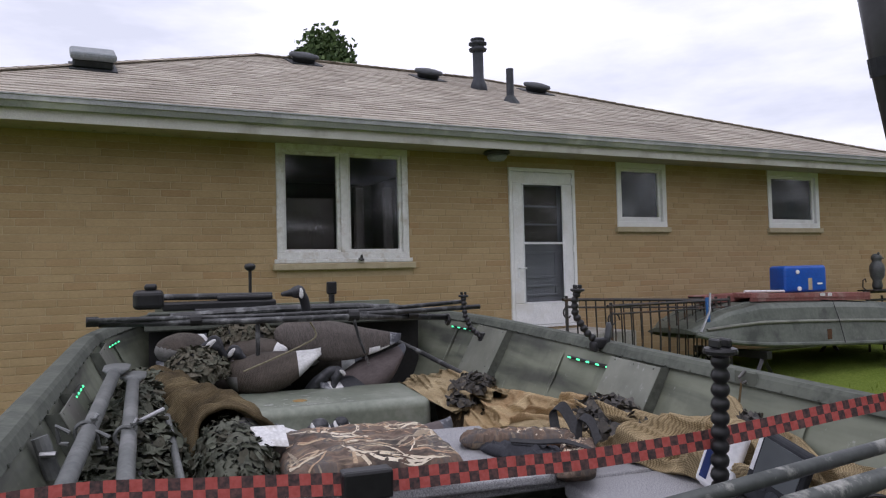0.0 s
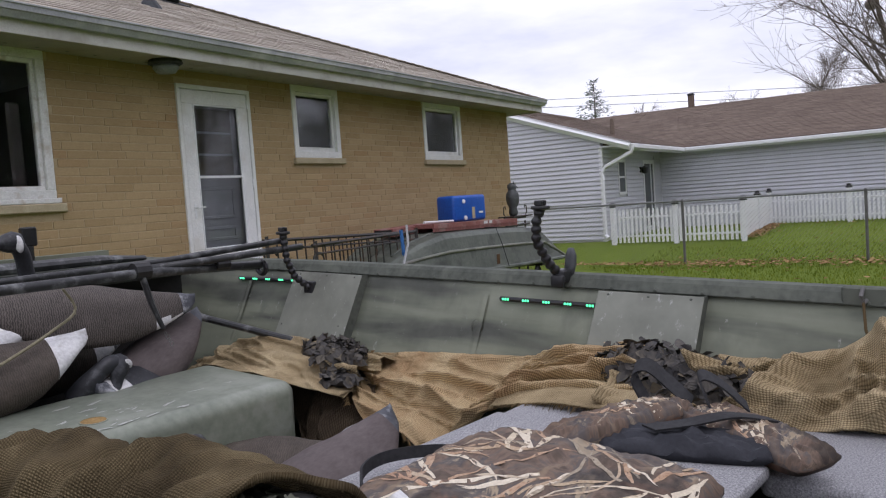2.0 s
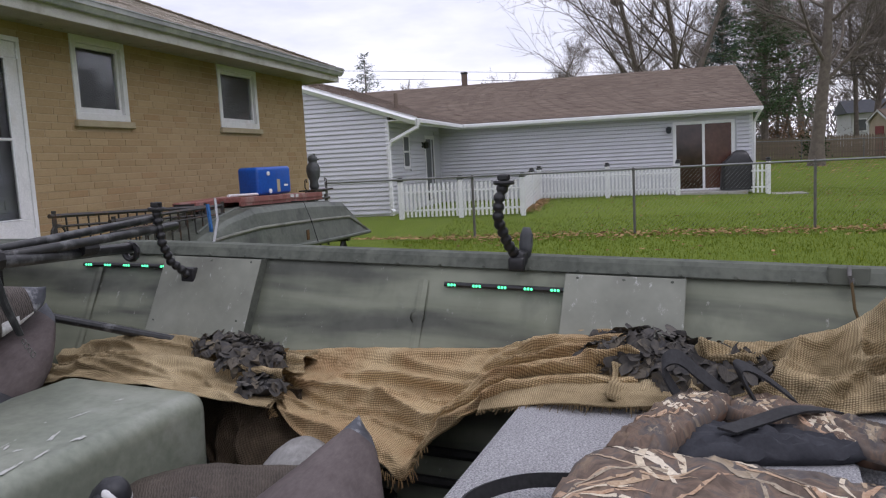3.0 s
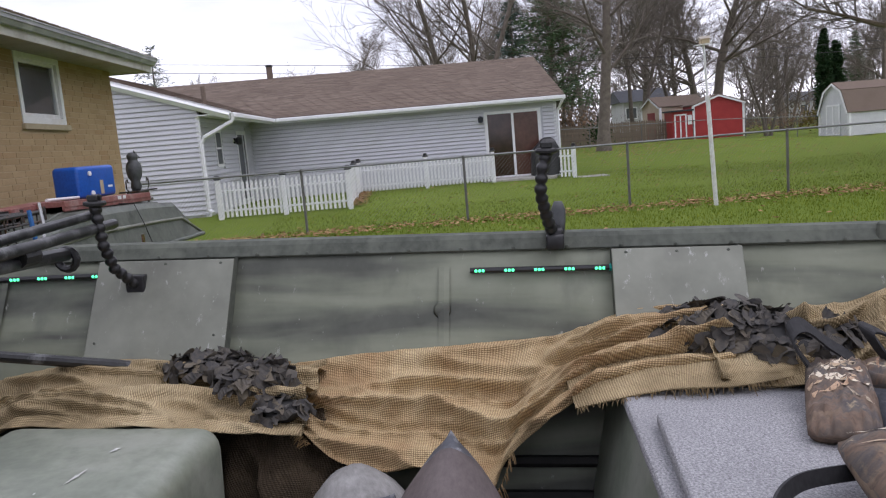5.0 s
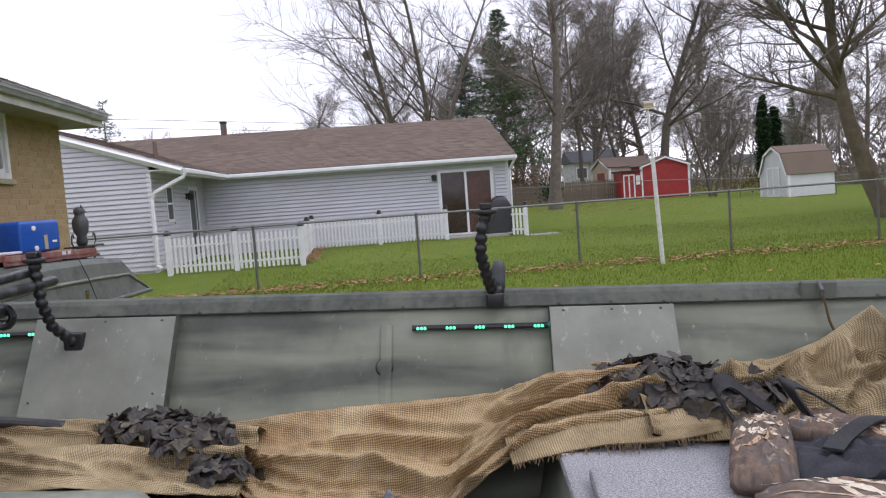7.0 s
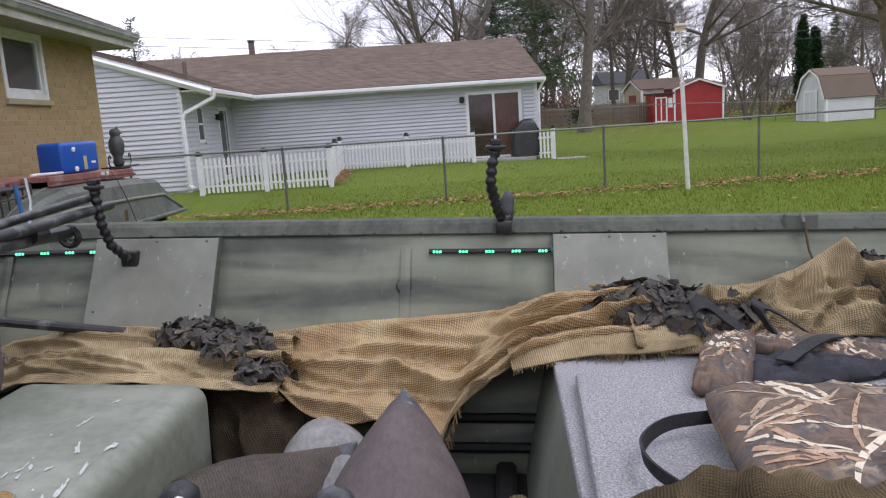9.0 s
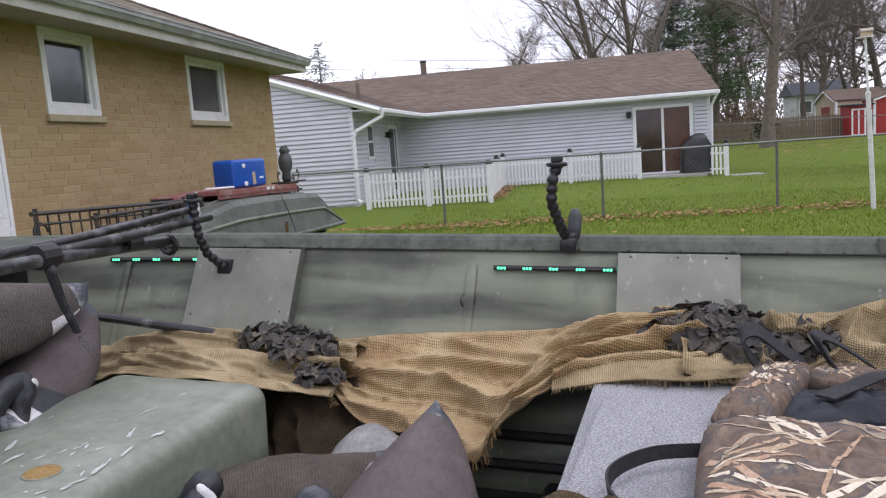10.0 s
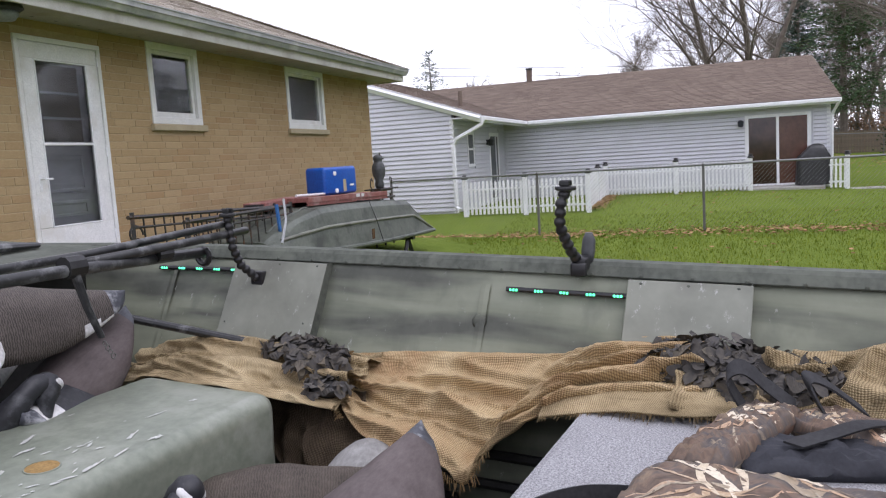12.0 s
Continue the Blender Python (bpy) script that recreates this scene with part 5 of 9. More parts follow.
def mound(cu, cv, cw, ru, rv, rw, bm=None, seed=0, n=16):
    """A lumpy low heap used as the folded net's body."""
    bm = bm or bmesh.new()
    m = Matrix.Translation((cu, cv, cw)) @ Matrix.Diagonal((ru, rv, rw, 1))
    r = bmesh.ops.create_uvsphere(bm, u_segments=n * 2, v_segments=n, radius=1.0, matrix=m)
    for v in r["verts"]:
        d = noise.noise(v.co * 7 + Vector((seed, 0, 0))) * 0.25 + noise.noise(v.co * 19 + Vector((0, seed, 0))) * 0.12
        v.co += (v.co - Vector((cu, cv, cw))) * d
    return bm


def mound_spots(cu, cv, cw, ru, rv, rw, n, seed, low=-0.15):
    rnd = random.Random(seed)
    out = []
    while len(out) < n:
        d = Vector((rnd.gauss(0, 1), rnd.gauss(0, 1), rnd.gauss(0, 1))).normalized()
        if d.z < low:
            continue
        k = rnd.uniform(0.9, 1.1)
        out.append((Vector((cu + ru * d.x * k, cv + rv * d.y * k, cw + rw * d.z * k)), Vector((d.x / ru, d.y / rv, d.z / rw)).normalized()))
    return out


def net_heap(lumps, size, density, seed, mat, label):
    th = thing("camouflage_net", BM, label, "camouflage net", "camouflage nets")
    bm = bmesh.new()
    spots = []
    for i, (cu, cv, cw, ru, rv, rw) in enumerate(lumps):
        mound(cu, cv, cw, ru * 0.9, rv * 0.95, rw * 0.85, bm, seed + i)
        area = 2 * math.pi * (ru * rv + rv * rw + ru * rw) / 1.5
        spots += mound_spots(cu, cv, cw, ru, rv, rw, int(density * area), seed + 31 * i)
    # near-black core puts the shade between the leaves into colour
    part("shade_core", bm, M_FLOOR_AND_SHADE, th, "near-black net core, its colour standing for shade between leaves", smooth=True)
    leaf_net(spots, size, seed, mat, th, 0.65)
    return th


net_heap([(0.90, 0.20, 1.03, 0.11, 0.16, 0.085), (0.86, 0.04, 1.02, 0.13, 0.17, 0.07), (0.88, -0.10, 1.01, 0.08, 0.09, 0.05)], 0.032, 1200, 21, M_NET_DARK, "dark leafy camouflage net bunched beside the burlap")
net_heap([(0.90, 1.60, 0.960, 0.09, 0.12, 0.032), (0.80, 1.44, 0.958, 0.10, 0.10, 0.036), (0.70, 1.34, 0.905, 0.065, 0.06, 0.036)], 0.028, 1300, 22, M_NET_DARK, "dark leafy camouflage net trailing from the burlap")
net_heap([(1.00, -0.50, 1.09, 0.05, 0.06, 0.085), (0.96, -0.47, 1.03, 0.05, 0.05, 0.06)], 0.026, 1600, 23, M_NET_DARK, "small tuft of dark leafy camouflage net")
net_heap([(-0.87, -0.45, 0.95, 0.19, 0.45, 0.17), (-0.89, 0.2, 0.98, 0.19, 0.5, 0.18), (-0.91, 0.9, 0.99, 0.18, 0.55, 0.18), (-0.88, 1.45, 0.96, 0.18, 0.4, 0.18)], 0.026, 1900, 24, M_NET, "green leafy camouflage net heaped along the boat side")
net_heap([(-0.33, 2.38, 1.15, 0.20, 0.15, 0.13), (-0.62, 2.0, 1.06, 0.16, 0.30, 0.12)], 0.030, 1300, 25, M_NET_MIX, "brown-green camouflage net bundled under the bow bar")

M_NET_SHEET = plain("olive_net_cloth", (0.060, 0.065, 0.045), (0.108, 0.113, 0.083), 9, 0.9, fine=60, stain=(0.060, 0.047, 0.030), stain_scale=5)


def punched_net(cu, cv, cw, ru, rv, rw, seed):
    """Net cloth over a heap: crescent cuts open it, and the tongue inside each cut curls up."""
    rnd = random.Random(seed)
    cuts = []
    while len(cuts) < 150:
        c = (rnd.uniform(0, math.pi), rnd.uniform(-1.35, 1.35))
        if all(math.hypot((c[0] - q[0]) * ru * 1.4, (c[1] - q[1]) * rv * 0.75) > 0.030 for q in cuts):
            cuts.append(c)
        elif rnd.random() < 0.02:
            break
    cuts = [(a, b, rnd.uniform(0, 6.28), rnd.uniform(0.017, 0.024), rnd.uniform(1.3, 2.0)) for a, b in cuts]
    na, nb = 130, 230
    bm = bmesh.new()
    grid, gone = [], set()
    for i in range(na + 1):
        a = math.pi * i / na
        row = []
        for j in range(nb + 1):
            b = -1.4 + 2.8 * j / nb
            lift = 0.0
            for a0, b0, turn_, size, half in cuts:
                if abs(b - b0) > 0.12:
                    continue
                x, y = (a - a0) * ru * 1.2, (b - b0) * rv * 0.8
                d = math.hypot(x, y) / size
                if d > 1:
                    continue
                off = (math.atan2(y, x) - turn_ + math.pi) % (2 * math.pi) - math.pi
                if d > 0.62 and abs(off) < half:
                    gone.add((i, j))
                elif d <= 0.62:
                    lift = max(lift, 0.016 * max(0.0, math.cos(off)) * d)
            nrm = Vector((math.cos(a) * math.cos(b), math.sin(b), math.sin(a) * math.cos(b)))
            bump_ = 1 + 0.10 * noise.noise(nrm * 4 + Vector((seed, 0, 0)))
            p = Vector((nrm.x * ru, nrm.y * rv, nrm.z * rw)) * bump_
            row.append(bm.verts.new(Vector((cu, cv, cw)) + p + nrm * (lift + 0.005 * noise.noise(p * 30))))
        grid.append(row)
    for i in range(na):
        for j in range(nb):
            if not {(i, j), (i + 1, j), (i, j + 1), (i + 1, j + 1)} & gone:
                bm.faces.new((grid[i][j], grid[i + 1][j], grid[i + 1][j + 1], grid[i][j + 1]))
    bmesh.ops.delete(bm, geom=[v for v in bm.verts if not v.link_faces], context="VERTS")
    return bm


# rolled burlap with net inside
rl_ = thing("cloth_roll", BM, "rolled coarse brown burlap with leafy net spilling from its open end", "cloth roll")
bm = bmesh.new()
uv_ = bm.loops.layers.uv.new("UVMap")
nv, na = 150, 72
grid = []
for i in range(nv + 1):
    v = 0.10 + 1.48 * i / nv
    s_ = v - 0.28
    row = []
    for j in range(na + 1):
        an = math.radians(-68 + 300 * j / na)
        tw = v + 0.10 * math.sin(an) + 0.03 * noise.noise(Vector((v * 2, an, 5)))
        fold_ = 1 - abs(noise.noise(Vector((tw * 7.5, an * 0.45, 2.0)))) * 2.2
        fold2 = 1 - abs(noise.noise(Vector((tw * 17, an * 0.8, 9.0)))) * 2
        r = 0.166 - 0.036 * s_ + 0.036 * fold_ + 0.012 * fold2 + 0.022 * noise.noise(Vector((math.cos(an) * 2, math.sin(an) * 2, v * 3)))
        r += 0.016 * math.exp(-((v - 0.11) / 0.03) ** 2) + 0.018 * noise.noise(Vector((an * 1.3, 0, 4))) * (1 - smoothstep(0.1, 0.35, v))
        cu_, cw_ = -0.590 - 0.17 * s_, 1.026 - 0.045 * smoothstep(0.2, 0.7, s_) + 0.01 * s_
        mouth = 1 - smoothstep(0.10, 0.6, v)
        hang = smoothstep(0.35, -0.5, an)
        across = math.cos(an) * (1 - hang) + 0.92 * hang
        vert = bm.verts.new((cu_ + r * across * (0.72 + 0.24 * smoothstep(0.2, 0.8, s_)), v + mouth * (0.05 * math.sin(an) - 0.05 * math.cos(an) + 0.035 * noise.noise(Vector((an * 1.6, 3, 1)))), cw_ + r * math.sin(an)))
        row.append((vert, (0.16 * an, v)))
    grid.append(row)
for r0, r1 in zip(grid, grid[1:]):
    for k_ in range(na):
        quad = (r0[k_], r0[k_ + 1], r1[k_ + 1], r1[k_])
        f_ = bm.faces.new([q[0] for q in quad])
        for lp, q in zip(f_.loops, quad):
            lp[uv_].uv = q[1]
roll_cloth = part("cloth", bm, M_BURLAP_ROLL, rl_, "coarse brown burlap wrap with a folded rim", smooth=True)
sol = roll_cloth.modifiers.new("thickness", "SOLIDIFY")
sol.thickness, sol.offset = 0.014, -1
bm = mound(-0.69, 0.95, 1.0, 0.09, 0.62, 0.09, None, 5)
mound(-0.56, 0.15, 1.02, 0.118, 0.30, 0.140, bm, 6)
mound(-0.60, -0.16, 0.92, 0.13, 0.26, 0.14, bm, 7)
# dark filling showing through the cuts: shade given as colour
part("net_shade_core", bm, M_FLOOR_AND_SHADE, rl_, smooth=True)
part("net_sheet", punched_net(-0.575, 0.06, 1.005, 0.128, 0.40, 0.165, 31), M_NET_SHEET, rl_, "pale olive net cloth punched with curled leaf cuts", smooth=True)
leaf_net(mound_spots(-0.575, 0.06, 1.005, 0.130, 0.40, 0.163, 520, 77, -0.1) + mound_spots(-0.60, -0.16, 0.92, 0.15, 0.27, 0.135, 420, 79, -0.3), 0.0235, 78, M_NET, rl_, 0.7)
net_heap([(-0.82, 1.50, 1.05, 0.10, 0.20, 0.06)], 0.026, 1500, 26, M_NET_MIX, "pale leafy net poking from the far end of the roll")

# grey blind-frame tubes with flattened ends and clamps
def frame_leg(a, b, r):
    th = thing("frame_leg", BM, "grey painted steel tube with a flattened end", "tube", "blind frame legs")
    a, b = Vector(a), Vector(b)
    d = (b - a).normalized()
    part("tube", tube([a, a.lerp(b, 0.5), b], r, 16), M_TUBE, th, smooth=True)
    bm = bmesh.new()
    sweep(bm, [b, b + d * 0.05, b + d * 0.10, b + d * 0.19], [r, r * 1.2, r * 2.1, r * 2.2], 16, True, 1.0)
    side_ = d.cross(Vector((0, 0, 1))).normalized()
    upv = side_.cross(d)
    for v in bm.verts:
        s = (v.co - b).dot(d)
        k_ = smoothstep(0.02, 0.10, s)
        hgt = (v.co - (b + d * s)).dot(upv)
        v.co -= upv * hgt * 0.80 * k_
    part("flattened_end", bm, M_TUBE, th, smooth=True)
    return th


frame_leg((-1.020, -1.2, 1.150), (-0.965, 0.66, 1.262), 0.0235)
frame_leg((-0.855, -1.2, 1.150), (-0.895, 0.62, 1.236), 0.0225)
tagged(part("thin_rod", tube([(-0.71, -0.9, 1.07), (-0.775, 0.45, 1.135)], 0.012, 12), M_TUBE, None, matrix=BM, smooth=True), "thin grey steel rod lying on the netting", "rod")
for cu_, cv_, cw_ in ((-0.996, -0.07, 1.217), (-0.889, -0.11, 1.203)):
    u = thing("pipe_clamp", BM @ pose(cu_, cv_, cw_), "steel pipe clamp with bolts round the tube", "clamp", "pipe clamps")
    bm = bmesh.new()
    sweep(bm, [(0.027 * math.cos(math.radians(a)), 0.0, 0.027 * math.sin(math.radians(a))) for a in range(-60, 250, 20)], 0.0065, 6)
    part("band", bm, M_TUBE, u)
    part("bolt", tube([(0.022, 0, 0.025), (0.034, 0.0, 0.048)], 0.006, 8), M_STEEL, u)
    part("nut", lathe(bmesh.new(), [(0.010, 0), (0.010, 0.009), (0.004, 0.009)], 6, pose(0.024, 0, 0.028)), M_TUBE, u)
    part("hook", tube([(-0.04, 0, 0.0), (-0.075, 0.01, 0.02), (-0.07, 0.015, -0.03), (-0.045, 0.01, -0.035)], 0.007, 6), M_TUBE, u)
bh = thing("bolt_handle", BM, "pale steel bolt standing off the clamp", "bolt")
part("shank", tube([(-0.850, -0.085, 1.238), (-0.785, -0.035, 1.256)], [0.006, 0.0075], 10), M_STEEL, bh)
part("eye", lathe(bmesh.new(), [(0.010, -0.006), (0.013, 0), (0.010, 0.006)], 10, pose(-0.853, -0.09, 1.238)), M_TUBE, bh)

# bars of the folded blind across the bow
M_TAPE = plain("black_tape", (0.008, 0.008, 0.008), (0.016, 0.016, 0.016), 30, 0.5)
bar = thing("blind_bar", BM, "scuffed black tubes of a folded blind lying across the gunwales", "bar")
part("tube", tube([(-1.17, 2.02, 1.362), (-0.3, 1.99, 1.352), (0.35, 1.955, 1.362), (0.97, 1.945, 1.395)], 0.0135, 10), M_BLACKTUBE, bar, smooth=True)
part("tube", tube([(-1.12, 2.06, 1.335), (-0.3, 1.95, 1.330), (0.25, 1.885, 1.335), (0.86, 1.965, 1.300)], 0.0185, 10), M_BLACKTUBE, bar, smooth=True)
part("tube", tube([(0.25, 1.91, 1.345), (0.62, 1.905, 1.352), (1.06, 1.93, 1.36)], 0.015, 10), M_BLACKTUBE, bar, smooth=True)
for p, r in (((-1.15, 2.04, 1.352), 0.028), ((-0.62, 2.0, 1.342), 0.033), ((0.25, 1.895, 1.342), 0.034), ((0.62, 1.92, 1.33), 0.026)):
    bm = bmesh.new()
    sweep(bm, [Vector(p) + Vector((-0.03, 0, 0)), Vector(p) + Vector((0.03, 0, 0))], r, 10)
    part("tape", bm, M_TAPE, bar, "black tape wrap")
bm = bmesh.new()
sweep(bm, [Vector((0.86, 1.965, 1.285)) + 0.028 * Vector((0, math.cos(math.radians(a)), math.sin(math.radians(a)))) for a in range(0, 361, 30)], 0.011, 8)
part("end_ring", bm, M_BLACK, bar)
part("bracket", tube([(0.25, 1.89, 1.33), (0.275, 1.88, 1.22), (0.31, 1.87, 1.12)], [0.020, 0.017, 0.014], 8, 0.5), M_BLACKTUBE, bar)
part("bracket", tube([(-0.285, 1.99, 1.34), (-0.285, 1.99, 1.06)], 0.013, 8), M_BLACKTUBE, bar)
bm = bmesh.new()
for k_ in range(4):
    c = Vector((0.315 + 0.004 * k_, 1.865 - 0.006 * k_, 1.10 - 0.013 * k_))
    sweep(bm, [c + 0.008 * Vector((math.cos(math.radians(a)) * (k_ % 2), math.cos(math.radians(a)) * (1 - k_ % 2), math.sin(math.radians(a)))) for a in range(0, 361, 45)], 0.002, 5)
part("chain", bm, M_GALV_DARK, bar, "short dangling chain")
tagged(part("brace_tube", tube([(0.55, 2.55, 1.17), (0.80, 2.30, 1.04), (0.92, 1.78, 0.955)], 0.016, 10), M_BLACKTUBE, None, matrix=BM), "black tube leaning from the bow to the boat side", "tube")
tagged(part("cord", tube(spline([(0.02, 2.02, 1.30), (0.05, 2.0, 1.22), (-0.05, 1.96, 1.17), (-0.2, 1.90, 1.12), (-0.38, 1.86, 1.06)], 14), 0.0055, 6), M_CORD, None, matrix=BM), "tan cord tied round a decoy", "cord")

# bow trolling motor
tm = thing("trolling_motor", BM, "black bow-mount trolling motor folded flat on the deck", "trolling motor")
part("head", box(bmesh.new(), -0.98, -0.79, 2.86, 3.04, 1.345, 1.47, 0.03, 3), M_BLACK, tm)
part("head_cap", box(bmesh.new(), -0.91, -0.83, 2.9, 3.0, 1.47, 1.51, 0.015, 2), M_BLACK, tm)
part("rail", boxed(-0.80, -0.06, 2.88, 3.02, 1.33, 1.385, 0.012, 2), M_BLACK, tm)
part("rail", boxed(-0.45, -0.08, 2.90, 3.0, 1.385, 1.42, 0.012, 2), M_BLACK, tm)
part("shaft", tube([(-0.79, 2.95, 1.42), (-0.08, 2.95, 1.41)], 0.022, 12), M_BLACKTUBE, tm)
part("motor_base", boxed(-0.6, -0.03, 2.86, 3.04, 1.30, 1.34, 0.008), M_BLACKTUBE, tm)
st = thing("flag_stick", BM @ pose(-0.22, 2.95, -0.03), "black rod with a round knob standing on the bow", "rod")
part("rod", tube([(0, 0.08, 1.30), (0, 0.08, 1.62)], 0.011, 8), M_BLACK, st)
part("knob", lathe(bmesh.new(), [(0.012, 1.61), (0.036, 1.625), (0.040, 1.645), (0.03, 1.66), (0.008, 1.665)], 14, pose(0, 0.08, 0)), M_BLACK, st, smooth=True)
nl = thing("bow_light", BM @ pose(0.36, 3.05, 1.30), "small black clamp light on the bow", "lamp")
part("foot", boxed(-0.05, 0.05, -0.04, 0.04, 0.0, 0.02, 0.005), M_BLACK, nl)
part("stem", tube([(0, 0, 0.02), (0, 0, 0.10)], 0.022, 8), M_BLACK, nl)
part("lamp", boxed(-0.035, 0.035, -0.02, 0.02, 0.10, 0.19, 0.006), M_BLACK, nl)
tagged(part("bow_wrap", tube([(-0.75, 2.70, 1.315), (-0.1, 2.68, 1.335), (0.5, 2.70, 1.33), (0.75, 2.72, 1.315)], [0.03, 0.045, 0.04, 0.02], 10, 0.6), M_BLACKTUBE, None, matrix=BM), "rolled dark cover lying on the bow deck", "cover")


# ---- goose decoys ----
def feather_material(name, c1, c2, c3, bars=0.0):
    """Moulded feather relief: fine transverse barring over mottled paint."""
    k = Mat(name, 0.7, spec=0.3)
    w = k.n.new("ShaderNodeTexWave")
    w.bands_direction = "Y"
    w.inputs["Scale"].default_value, w.inputs["Distortion"].default_value, w.inputs["Detail"].default_value, w.inputs["Detail Scale"].default_value = 42, 6, 2, 2.0
    k.l.new(k.tc.outputs["Object"], w.inputs["Vector"])
    c = k.ramp(k.noise(11, 5, 0.6), [(0.3, c1), (0.55, c2), (0.8, c3)])
    c = k.mix(0.25, c, k.ramp(k.noise(90, 4, 0.7, k.coords((1, 0.35, 1))), [(0.3, tuple(0.5 * v for v in c1)), (0.7, tuple(1.2 * v for v in c3))]))
    if bars:
        c = k.mix(bars, c, k.ramp(w.outputs["Fac"], [(0.25, tuple(0.35 * v for v in c1)), (0.75, tuple(1.3 * v for v in c3))]))
        k.bump(w.outputs["Fac"], 0.35, 0.004)
    else:
        k.bump(k.noise(22, 4, 0.6, k.coords((1, 0.3, 1))), 0.35, 0.005)
    k.color(c)
    return k.m


M_GOOSE = feather_material("goose_grey_brown", (0.042, 0.034, 0.027), (0.076, 0.062, 0.050), (0.125, 0.104, 0.084), 0.18)
M_GOOSE_BAR = feather_material("goose_barred_back", (0.036, 0.030, 0.026), (0.070, 0.059, 0.051), (0.135, 0.116, 0.100), 0.42)
M_GOOSE2 = feather_material("goose_mauve_brown", (0.078, 0.062, 0.060), (0.112, 0.091, 0.088), (0.150, 0.125, 0.120))
M_GOOSE_PALE = feather_material("goose_pale_breast", (0.15, 0.148, 0.14), (0.24, 0.235, 0.225), (0.36, 0.355, 0.34))
M_GBLACK = plain("goose_black", (0.010, 0.011, 0.014), (0.026, 0.027, 0.032), 20, 0.5, fine=90, stain=(0.075, 0.078, 0.085), stain_scale=14)
M_GWHITE = plain("goose_white", (0.60, 0.60, 0.60), (0.78, 0.78, 0.77), 20, 0.7, fine=90, stain=(0.45, 0.44, 0.41), stain_scale=16)
M_GTAIL = plain("goose_tail_grey", (0.045, 0.048, 0.060), (0.085, 0.090, 0.105), 18, 0.55, fine=80, stain=(0.34, 0.35, 0.36), stain_scale=13)


